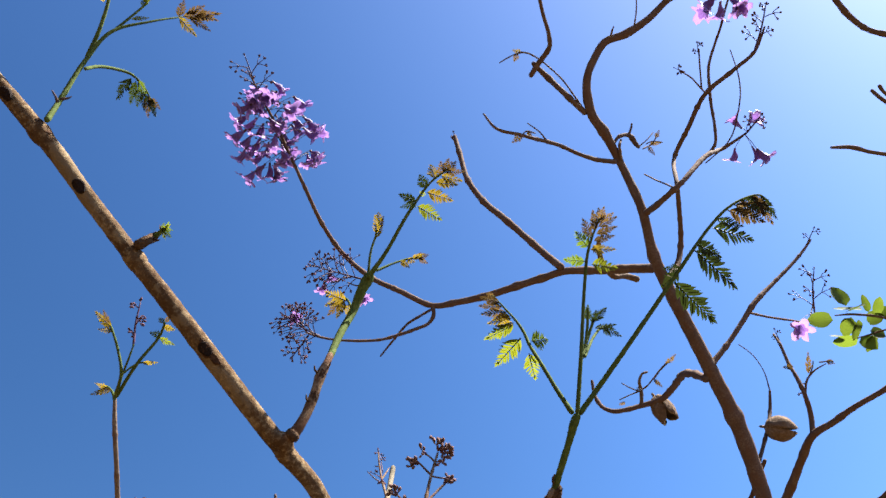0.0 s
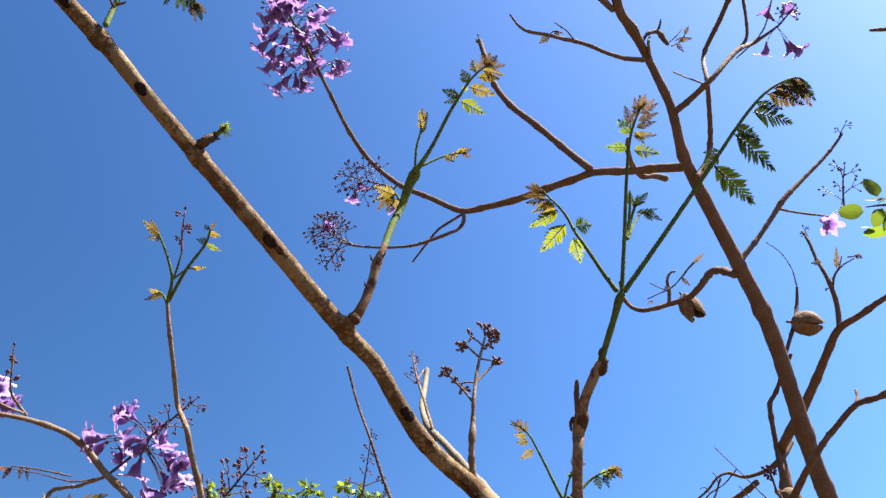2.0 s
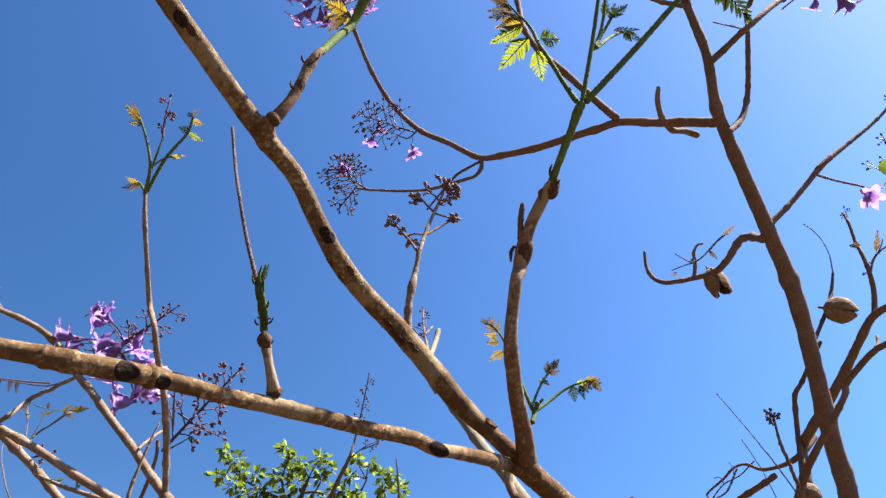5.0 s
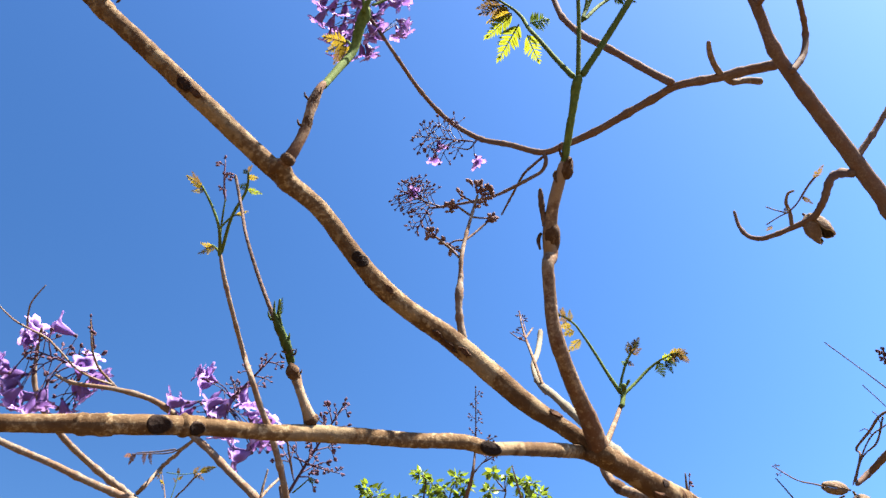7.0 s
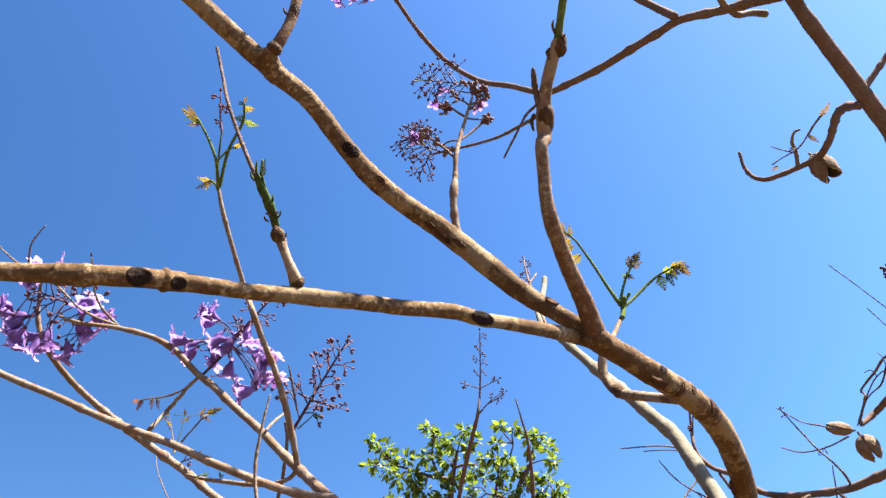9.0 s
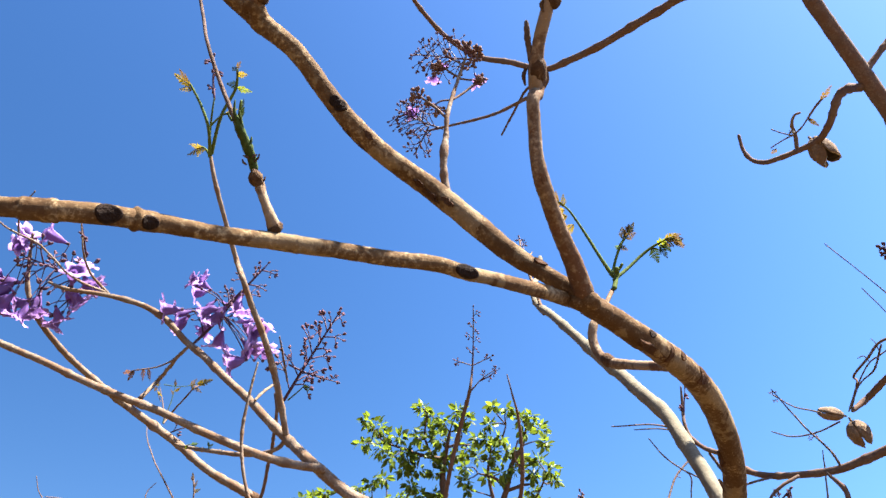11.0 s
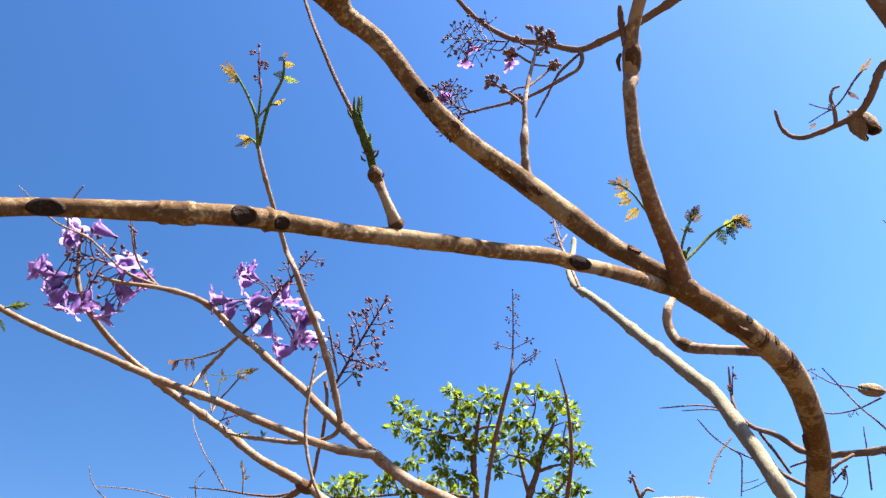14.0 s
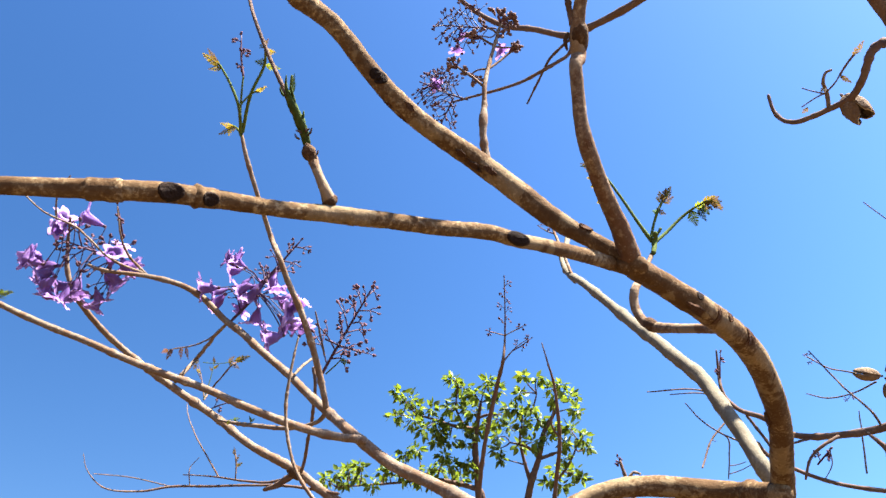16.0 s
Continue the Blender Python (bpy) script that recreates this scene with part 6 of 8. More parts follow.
pinna(leaf, (0.0089, 0.5101, 2.1608), (0.0288, 0.5153, 2.1595), 0.0088, leaf_gold)
pinna(leaf, (0.0132, 0.5083, 2.1630), (0.0297, 0.5028, 2.1578), 0.0073, leaf_bronze)
pinna(leaf, (0.0153, 0.5071, 2.1646), (0.0225, 0.5032, 2.1752), 0.0083, leaf_bronze)
pinna(leaf, (0.0121, 0.5082, 2.1630), (0.0160, 0.4978, 2.1715), 0.0073, leaf_bronze)
pinna(leaf, (0.0089, 0.5097, 2.1612), (0.0086, 0.4990, 2.1689), 0.0078, leaf_bronze)
pinna(leaf, (0.0036, 0.5117, 2.1593), (-0.0011, 0.5060, 2.1746), 0.0099, leaf_gold)
pinna(leaf, (-0.0052, 0.5172, 2.1532), (-0.0108, 0.5086, 2.1625), 0.0104, leaf_dark)
pinna(leaf, (-0.0136, 0.5247, 2.1430), (-0.0291, 0.5172, 2.1453), 0.0088, leaf_dark)
pinna(leaf, (-0.0148, 0.5265, 2.1406), (-0.0283, 0.5268, 2.1382), 0.0062, leaf_dark)
pinna(leaf, (-0.0074, 0.5186, 2.1511), (-0.0089, 0.5248, 2.1490), 0.0057, leaf_lime)
pinna(leaf, (-0.0142, 0.5256, 2.1418), (-0.0171, 0.5230, 2.1323), 0.0057, leaf_green)
leaf = limb(jacaranda_near, "leaf", green_stem, [(-0.0567, 0.5695, 2.0959, 0.0014), (-0.0551, 0.5599, 2.1158, 0.0012), (-0.0512, 0.5543, 2.1309, 0.0010), (-0.0479, 0.5455, 2.1421, 0.0006)], label="young feathery compound leaf")
pinna(leaf, (-0.0507, 0.5553, 2.1288), (-0.0461, 0.5532, 2.1455), 0.0059, leaf_gold)
pinna(leaf, (-0.0500, 0.5531, 2.1326), (-0.0515, 0.5360, 2.1397), 0.0069, leaf_gold)
pinna(leaf, (-0.0475, 0.5472, 2.1400), (-0.0500, 0.5430, 2.1521), 0.0069, leaf_gold)
pinna(leaf, (-0.0488, 0.5505, 2.1359), (-0.0445, 0.5467, 2.1509), 0.0053, leaf_bronze)
leaf = limb(jacaranda_near, "leaf", green_stem, [(-0.0502, 0.5710, 2.1027, 0.0013), (-0.0352, 0.5781, 2.1195, 0.0010), (-0.0221, 0.5833, 2.1305, 0.0009), (-0.0101, 0.5830, 2.1323, 0.0006)], label="young feathery compound leaf")
pinna(leaf, (-0.0300, 0.5803, 2.1236), (-0.0211, 0.5779, 2.1137), 0.0060, leaf_gold)
pinna(leaf, (-0.0248, 0.5823, 2.1282), (-0.0165, 0.5882, 2.1303), 0.0060, leaf_gold)
pinna(leaf, (-0.0166, 0.5831, 2.1314), (-0.0039, 0.5804, 2.1322), 0.0071, leaf_bronze)
pinna(leaf, (-0.0139, 0.5833, 2.1314), (-0.0050, 0.5886, 2.1282), 0.0055, leaf_bronze)
pinna(leaf, (-0.0194, 0.5836, 2.1305), (-0.0095, 0.5749, 2.1279), 0.0055, leaf_gold)
leaf = limb(jacaranda_near, "leaf", green_stem, [(-0.0691, 0.5853, 2.0673, 0.0012), (-0.0762, 0.5855, 2.0820, 0.0010), (-0.0852, 0.5858, 2.0886, 0.0006)], label="young feathery compound leaf")
pinna(leaf, (-0.0762, 0.5857, 2.0800), (-0.0945, 0.5734, 2.0802), 0.0106, leaf_gold)
pinna(leaf, (-0.0796, 0.5863, 2.0830), (-0.0949, 0.5851, 2.0738), 0.0090, leaf_gold)
pinna(leaf, (-0.0808, 0.5873, 2.0818), (-0.0955, 0.6017, 2.0755), 0.0079, leaf_bronze)
pinna(leaf, (-0.0778, 0.5862, 2.0785), (-0.0845, 0.5905, 2.0639), 0.0079, leaf_gold)
pinna(leaf, (-0.0738, 0.5855, 2.0762), (-0.0761, 0.5965, 2.0698), 0.0079, leaf_gold)
leaf = limb(jacaranda_near, "leaf", green_stem, [(0.0898, 0.9989, 1.9506, 0.0024), (0.0775, 0.9902, 1.9745, 0.0018), (0.0699, 0.9874, 1.9925, 0.0017), (0.0584, 0.9795, 2.0157, 0.0014), (0.0500, 0.9712, 2.0284, 0.0012), (0.0395, 0.9646, 2.0360, 0.0009), (0.0268, 0.9609, 2.0384, 0.0006)], label="young feathery compound leaf")
pinna(leaf, (0.0545, 0.9798, 2.0130), (0.0381, 0.9851, 2.0020), 0.0104, leaf_gold)
pinna(leaf, (0.0489, 0.9744, 2.0217), (0.0337, 0.9767, 2.0198), 0.0092, leaf_gold)
pinna(leaf, (0.0468, 0.9711, 2.0275), (0.0309, 0.9723, 2.0288), 0.0080, leaf_gold)
pinna(leaf, (0.0436, 0.9675, 2.0325), (0.0307, 0.9708, 2.0379), 0.0067, leaf_bronze)
pinna(leaf, (0.0421, 0.9662, 2.0342), (0.0352, 0.9618, 2.0458), 0.0067, leaf_bronze)
pinna(leaf, (0.0366, 0.9637, 2.0367), (0.0261, 0.9648, 2.0455), 0.0061, leaf_bronze)
pinna(leaf, (0.0395, 0.9646, 2.0360), (0.0407, 0.9505, 2.0388), 0.0061, leaf_bronze)
pinna(leaf, (0.0456, 0.9692, 2.0303), (0.0473, 0.9606, 2.0420), 0.0067, leaf_gold)
leaf = limb(jacaranda_near, "leaf", green_stem, [(0.0887, 0.9964, 1.9535, 0.0018), (0.0940, 0.9975, 1.9726, 0.0015), (0.1008, 0.9953, 1.9880, 0.0015), (0.1068, 0.9963, 1.9986, 0.0012), (0.1156, 0.9921, 2.0088, 0.0006)], label="young feathery compound leaf")
pinna(leaf, (0.1041, 0.9955, 1.9949), (0.1048, 0.9945, 2.0129), 0.0078, leaf_gold)
pinna(leaf, (0.1068, 0.9963, 1.9986), (0.1121, 0.9917, 2.0130), 0.0078, leaf_bronze)
pinna(leaf, (0.1096, 0.9954, 2.0012), (0.1182, 0.9970, 2.0179), 0.0078, leaf_bronze)
pinna(leaf, (0.1065, 0.9966, 1.9966), (0.1182, 0.9899, 1.9977), 0.0078, leaf_bronze)
pinna(leaf, (0.0992, 0.9956, 1.9849), (0.0944, 0.9924, 1.9858), 0.0048, leaf_green)
pinna(leaf, (0.1006, 0.9956, 1.9868), (0.1073, 0.9959, 1.9805), 0.0060, leaf_bronze)
pinna(leaf, (0.0995, 0.9952, 1.9867), (0.1024, 0.9944, 1.9908), 0.0042, leaf_bronze)
limb(jacaranda_near, "bud_stalk", green_stem, [(0.0911, 0.9986, 1.9517, 0.0013), (0.0969, 0.9957, 1.9586, 0.0015), (0.1005, 0.9938, 1.9631, 0.0018)])
leaf = limb(jacaranda_near, "leaf", green_stem, [(0.0894, 0.9961, 1.9454, 0.0022), (0.1069, 1.0064, 1.9665, 0.0019), (0.1236, 1.0119, 1.9852, 0.0018), (0.1365, 1.0109, 1.9930, 0.0014), (0.1517, 1.0071, 1.9969, 0.0009), (0.1640, 1.0105, 1.9930, 0.0006)], label="young feathery compound leaf")
pinna(leaf, (0.1332, 1.0112, 1.9909), (0.1374, 1.0243, 1.9775), 0.0115, leaf_dark)
pinna(leaf, (0.1411, 1.0109, 1.9928), (0.1468, 1.0128, 1.9754), 0.0078, leaf_dark)
pinna(leaf, (0.1376, 1.0110, 1.9928), (0.1514, 1.0068, 1.9953), 0.0103, leaf_lime)
pinna(leaf, (0.1473, 1.0087, 1.9952), (0.1603, 1.0040, 2.0003), 0.0090, leaf_gold)
pinna(leaf, (0.1516, 1.0075, 1.9965), (0.1682, 1.0203, 2.0020), 0.0078, leaf_bronze)
pinna(leaf, (0.1532, 1.0077, 1.9962), (0.1678, 1.0218, 1.9934), 0.0078, leaf_bronze)
pinna(leaf, (0.1484, 1.0088, 1.9951), (0.1549, 1.0090, 1.9857), 0.0072, leaf_bronze)
pinna(leaf, (0.1454, 1.0093, 1.9946), (0.1526, 1.0237, 1.9889), 0.0066, leaf_dark)
pinna(leaf, (0.1556, 1.0077, 1.9965), (0.1637, 1.0014, 1.9963), 0.0060, leaf_bronze)
pinna(leaf, (0.1575, 1.0089, 1.9947), (0.1659, 1.0191, 1.9890), 0.0060, leaf_bronze)
leaf = limb(jacaranda_near, "leaf", green_stem, [(-0.2836, 0.4053, 2.1775, 0.0017), (-0.2811, 0.4149, 2.1967, 0.0015), (-0.2752, 0.4273, 2.2130, 0.0014), (-0.2675, 0.4392, 2.2226, 0.0012), (-0.2592, 0.4495, 2.2194, 0.0010), (-0.2539, 0.4613, 2.2144, 0.0006)], label="young feathery compound leaf")
pinna(leaf, (-0.2687, 0.4412, 2.2210), (-0.2823, 0.4524, 2.2043), 0.0134, leaf_dark)
pinna(leaf, (-0.2653, 0.4443, 2.2204), (-0.2740, 0.4631, 2.2107), 0.0088, leaf_dark)
pinna(leaf, (-0.2621, 0.4499, 2.2181), (-0.2660, 0.4623, 2.2059), 0.0088, leaf_dark)
pinna(leaf, (-0.2597, 0.4530, 2.2174), (-0.2583, 0.4637, 2.2014), 0.0073, leaf_dark)
pinna(leaf, (-0.2572, 0.4565, 2.2162), (-0.2548, 0.4689, 2.1983), 0.0073, leaf_bronze)
pinna(leaf, (-0.2556, 0.4589, 2.2153), (-0.2475, 0.4676, 2.1981), 0.0073, leaf_dark)
pinna(leaf, (-0.2547, 0.4599, 2.2150), (-0.2429, 0.4624, 2.2021), 0.0063, leaf_bronze)
pinna(leaf, (-0.2634, 0.4446, 2.2208), (-0.2536, 0.4492, 2.2075), 0.0072, leaf_green)
leaf = limb(jacaranda_near, "leaf", green_stem, [(-0.2799, 0.3972, 2.091, 0.0024), (-0.2828, 0.4006, 2.1257, 0.0021), (-0.277, 0.394, 2.1708, 0.0018), (-0.2645, 0.3873, 2.2053, 0.0015), (-0.2405, 0.3943, 2.2357, 0.0011), (-0.2245, 0.4066, 2.2669, 0.0007)], label="young feathery compound leaf")
pinna(leaf, (-0.2209, 0.3977, 2.249), (-0.2167, 0.3859, 2.2607), 0.0083, leaf_bronze)
pinna(leaf, (-0.2179, 0.3977, 2.2499), (-0.184, 0.3978, 2.2554), 0.0095, leaf_bronze)
pinna(leaf, (-0.2209, 0.3977, 2.248), (-0.2061, 0.412, 2.2398), 0.0078, leaf_gold)
pinna(leaf, (-0.2129, 0.3985, 2.2507), (-0.1934, 0.4088, 2.2433), 0.0072, leaf_bronze)
pinna(leaf, (-0.214, 0.3966, 2.252), (-0.1983, 0.3913, 2.2594), 0.0072, leaf_bronze)
pinna(leaf, (-0.2079, 0.3984, 2.2527), (-0.1859, 0.4008, 2.2481), 0.0067, leaf_bronze)
leaf = limb(jacaranda_near, "leaf", green_stem, [(-0.2806, 0.3978, 2.181, 0.002), (-0.2726, 0.3832, 2.2063, 0.0017), (-0.2675, 0.3666, 2.2328, 0.0014), (-0.2677, 0.3533, 2.2552, 0.0011)], label="young feathery compound leaf")
pinna(leaf, (-0.2757, 0.3749, 2.2342), (-0.2763, 0.3621, 2.2329), 0.0054, leaf_gold)
pinna(leaf, (-0.2669, 0.3534, 2.2486), (-0.252, 0.3407, 2.254), 0.0076, leaf_bronze)
pinna(leaf, (-0.2669, 0.3534, 2.2486), (-0.2763, 0.3405, 2.262), 0.0076, leaf_bronze)
leaf = limb(jacaranda_near, "leaf", green_stem, [(-0.2687, 0.3931, 2.2167, 0.0014), (-0.2582, 0.3902, 2.2364, 0.0012), (-0.2485, 0.3878, 2.2578, 0.001)], label="young feathery compound leaf")
pinna(leaf, (-0.2486, 0.3868, 2.2532), (-0.246, 0.3809, 2.2649), 0.0067, leaf_lime)
pinna(leaf, (-0.2517, 0.3879, 2.2514), (-0.2471, 0.381, 2.2562), 0.0056, leaf_dark)
pinna(leaf, (-0.2615, 0.396, 2.2431), (-0.2483, 0.3993, 2.2532), 0.005, leaf_lime)
leaf = limb(jacaranda_near, "leaf", green_stem, [(-0.0469, 0.5131, 1.7408, 0.0015), (-0.0466, 0.5104, 1.7477, 0.0011), (-0.0448, 0.506, 1.7541, 0.0006)], label="young feathery compound leaf")
pinna(leaf, (-0.0467, 0.5116, 1.7467), (-0.0437, 0.5058, 1.755), 0.0025, leaf_dark)


# leaves of the low tree
leaf = limb(jacaranda_low, "leaf", green_stem, [(-0.5279, 1.0906, 2.3387, 0.0031), (-0.506, 1.0407, 2.3522, 0.0025), (-0.5171, 1.0205, 2.3871, 0.0021), (-0.5299, 1.0024, 2.4138, 0.0017)], label="young feathery compound leaf")
pinna(leaf, (-0.5272, 1.0035, 2.4102), (-0.5601, 0.9904, 2.4349), 0.0133, leaf_gold)
pinna(leaf, (-0.5266, 1.0078, 2.4067), (-0.5472, 0.9998, 2.4044), 0.0092, leaf_gold)
pinna(leaf, (-0.5299, 0.9976, 2.4137), (-0.5381, 0.9767, 2.4237), 0.0102, leaf_bronze)
leaf = limb(jacaranda_low, "leaf", green_stem, [(-0.5258, 1.09, 2.3412, 0.0031), (-0.4834, 1.0366, 2.365, 0.0026), (-0.4528, 1.0151, 2.3996, 0.0022), (-0.4378, 0.9885, 2.4072, 0.0017)], label="young feathery compound leaf")
pinna(leaf, (-0.4525, 1.0171, 2.3994), (-0.4276, 1.0229, 2.3894), 0.0102, leaf_lime)
pinna(leaf, (-0.4422, 0.9983, 2.4065), (-0.4221, 0.9943, 2.3965), 0.0102, leaf_gold)
pinna(leaf, (-0.4517, 1.0188, 2.4049), (-0.4659, 1.0066, 2.4025), 0.0123, leaf_dark)
pinna(leaf, (-0.4394, 0.9899, 2.406), (-0.4535, 0.9927, 2.423), 0.0092, leaf_dark)
pinna(leaf, (-0.4367, 0.9861, 2.406), (-0.4268, 0.976, 2.4087), 0.0092, leaf_bronze)
leaf = limb(jacaranda_low, "leaf", green_stem, [(-0.5023, 1.0388, 2.3465, 0.0017), (-0.4824, 1.0356, 2.364, 0.0015), (-0.4589, 1.0311, 2.3631, 0.0012)], label="young feathery compound leaf")
pinna(leaf, (-0.4747, 1.0356, 2.3646), (-0.4424, 1.0173, 2.3516), 0.0071, leaf_gold)
leaf = limb(jacaranda_low, "leaf", green_stem, [(-0.5269, 1.0895, 2.3348, 0.0026), (-0.535, 1.0914, 2.35, 0.0022), (-0.5445, 1.086, 2.3578, 0.0017), (-0.554, 1.0857, 2.358, 0.0013)], label="young feathery compound leaf")
pinna(leaf, (-0.537, 1.088, 2.3538), (-0.5618, 1.0757, 2.3359), 0.0131, leaf_gold)
pinna(leaf, (-0.5435, 1.0871, 2.357), (-0.5569, 1.0698, 2.3516), 0.0101, leaf_gold)
pinna(leaf, (-0.5473, 1.0874, 2.358), (-0.5622, 1.1, 2.3516), 0.0101, leaf_gold)
leaf = limb(jacaranda_low, "leaf", bark_far, [(-0.884, 1.5845, 2.2605, 0.0018), (-1.1219, 1.8213, 2.3877, 0.0018), (-1.2319, 1.8923, 2.4293, 0.0014)], label="young feathery compound leaf")
pinna(leaf, (-1.2125, 1.8648, 2.4144), (-1.2256, 1.8668, 2.3835), 0.0135, leaf_brown)
pinna(leaf, (-1.1919, 1.8748, 2.4193), (-1.193, 1.884, 2.3886), 0.0121, leaf_brown)
pinna(leaf, (-1.181, 1.8791, 2.4218), (-1.1692, 1.8835, 2.3848), 0.0108, leaf_brown)
pinna(leaf, (-1.2197, 1.8611, 2.4106), (-1.251, 1.8687, 2.4088), 0.0121, leaf_brown)
leaf = limb(jacaranda_low, "leaf", bark_far, [(-0.9213, 1.7066, 2.2313, 0.0019), (-0.8795, 1.6772, 2.2411, 0.0016), (-0.8805, 1.7012, 2.2594, 0.0013)], label="young feathery compound leaf")
pinna(leaf, (-0.8845, 1.6904, 2.255), (-0.8502, 1.698, 2.2683), 0.0142, leaf_gold)
pinna(leaf, (-0.8899, 1.6885, 2.2519), (-0.8713, 1.6933, 2.2351), 0.0116, leaf_bronze)
pinna(leaf, (-0.8967, 1.686, 2.2501), (-0.8736, 1.6689, 2.2577), 0.0103, leaf_bronze)
leaf = limb(jacaranda_low, "leaf", green_stem, [(-0.757, 0.943, 1.992, 0.0014), (-0.7474, 0.95, 1.9988, 0.0011), (-0.7409, 0.9568, 2.0041, 0.0007)], label="young feathery compound leaf")
pinna(leaf, (-0.7511, 0.945, 1.995), (-0.7346, 0.9615, 2.0043), 0.0108, leaf_lime)
pinna(leaf, (-0.7538, 0.9454, 1.9943), (-0.7529, 0.9683, 1.9989), 0.0077, leaf_dark)
leaf = limb(jacaranda_low, "leaf", green_stem, [(-0.7576, 0.9179, 1.9892, 0.0014), (-0.7651, 0.94, 1.9852, 0.0011), (-0.7735, 0.96, 1.983, 0.0007)], label="young feathery compound leaf")
pinna(leaf, (-0.7674, 0.9444, 1.9845), (-0.7858, 0.9808, 1.9783), 0.01, leaf_dark)
leaf = limb(jacaranda_low, "leaf", green_stem, [(-0.5557, 1.5175, 2.1072, 0.0016), (-0.5275, 1.5066, 2.1207, 0.0013), (-0.515, 1.4977, 2.1245, 0.001)], label="young feathery compound leaf")
pinna(leaf, (-0.5198, 1.5009, 2.1224), (-0.4946, 1.4931, 2.1131), 0.0115, leaf_dark)
leaf = limb(jacaranda_tall, "leaf", bark_far, [(0.6359, 2.1972, 3.1979, 0.0036), (0.6669, 2.186, 3.2348, 0.0027), (0.6861, 2.1743, 3.2501, 0.0018)], label="young feathery compound leaf")
pinna(leaf, (0.6819, 2.178, 3.2457), (0.7014, 2.1105, 3.2304), 0.0193, leaf_bronze)
pinna(leaf, (0.6359, 2.1972, 3.1979), (0.6688, 2.2228, 3.1821), 0.0135, leaf_bronze)
pinna(leaf, (0.5951, 2.2189, 3.1797), (0.577, 2.2123, 3.1619), 0.0155, leaf_bronze)
pinna(leaf, (0.5412, 2.2486, 3.1469), (0.5282, 2.2863, 3.1551), 0.0155, leaf_bronze)
leaf = limb(jacaranda_tall, "leaf", bark_far, [(0.2095, 1.2783, 3.2937, 0.0021), (0.1869, 1.2684, 3.2893, 0.0018), (0.1719, 1.2771, 3.282, 0.0014)], label="young feathery compound leaf")
pinna(leaf, (0.1747, 1.2752, 3.2839), (0.1486, 1.2815, 3.2595), 0.0192, leaf_bronze)
pinna(leaf, (0.1869, 1.2684, 3.2893), (0.2044, 1.288, 3.2831), 0.0128, leaf_bronze)
leaf = limb(jacaranda_tall, "leaf", bark_far, [(0.1958, 1.1457, 3.467, 0.0022), (0.1732, 1.1447, 3.4697, 0.0018), (0.1624, 1.1507, 3.4668, 0.0015)], label="young feathery compound leaf")
pinna(leaf, (0.1771, 1.1467, 3.4688), (0.1544, 1.1449, 3.4872), 0.0159, leaf_gold)
pinna(leaf, (0.1683, 1.1477, 3.4678), (0.1575, 1.1635, 3.4542), 0.0159, leaf_bronze)
leaf = limb(jacaranda_tall, "leaf", bark_far, [(0.556, 1.5077, 3.5266, 0.0025), (0.5911, 1.5156, 3.5628, 0.0021), (0.6019, 1.4948, 3.5683, 0.0016)], label="young feathery compound leaf")
pinna(leaf, (0.5991, 1.4993, 3.5688), (0.6122, 1.4796, 3.583), 0.0148, leaf_bronze)
pinna(leaf, (0.5829, 1.5161, 3.5617), (0.6172, 1.5056, 3.5539), 0.0132, leaf_bronze)
pinna(leaf, (0.579, 1.5219, 3.555), (0.5932, 1.5234, 3.5168), 0.0148, leaf_bronze)
leaf = limb(jacaranda_back, "leaf", bark_far, [(1.1607, 2.1402, 3.2192, 0.0026), (1.1835, 2.1298, 3.2152, 0.0021), (1.1987, 2.1245, 3.2108, 0.0017)], label="young feathery compound leaf")
pinna(leaf, (1.1791, 2.1307, 3.2161), (1.1997, 2.1228, 3.2001), 0.0185, leaf_bronze)
pinna(leaf, (1.1348, 2.1807, 3.2036), (1.1287, 2.1196, 3.2484), 0.0185, leaf_bronze)
pinna(leaf, (1.1079, 2.2063, 3.2547), (1.0812, 2.2312, 3.2682), 0.0185, leaf_bronze)

# flower panicles of the tall tree
panicle_now = panicle(jacaranda_tall, (-0.4874, 1.508, 3.4867), (-0.6003, 1.2298, 3.6234), 0.094, 44)
flower(panicle_now, (-0.5562, 1.3339, 3.6299), (-0.5826, 1.3409, 3.5716), 0.053)
flower(panicle_now, (-0.5387, 1.2869, 3.5231), (-0.569, 1.2987, 3.4766), 0.053)
flower(panicle_now, (-0.5193, 1.3257, 3.5861), (-0.5457, 1.3217, 3.5226), 0.053)
flower(panicle_now, (-0.5261, 1.2923, 3.5888), (-0.5067, 1.3273, 3.59), 0.053)
flower(panicle_now, (-0.4887, 1.3819, 3.647), (-0.4672, 1.422, 3.6479), 0.053)
flower(panicle_now, (-0.4962, 1.3595, 3.5491), (-0.4719, 1.419, 3.5964), 0.053)
flower(panicle_now, (-0.5042, 1.3946, 3.641), (-0.4937, 1.4315, 3.6293), 0.053)
flower(panicle_now, (-0.4751, 1.4621, 3.661), (-0.4554, 1.4952, 3.6568), 0.053)
flower(panicle_now, (-0.5065, 1.4695, 3.6715), (-0.4909, 1.5024, 3.6577), 0.053)
flower(panicle_now, (-0.4481, 1.4486, 3.6104), (-0.4182, 1.4704, 3.5908), 0.053)
flower(panicle_now, (-0.4481, 1.4866, 3.6079), (-0.3977, 1.5041, 3.6197), 0.053)
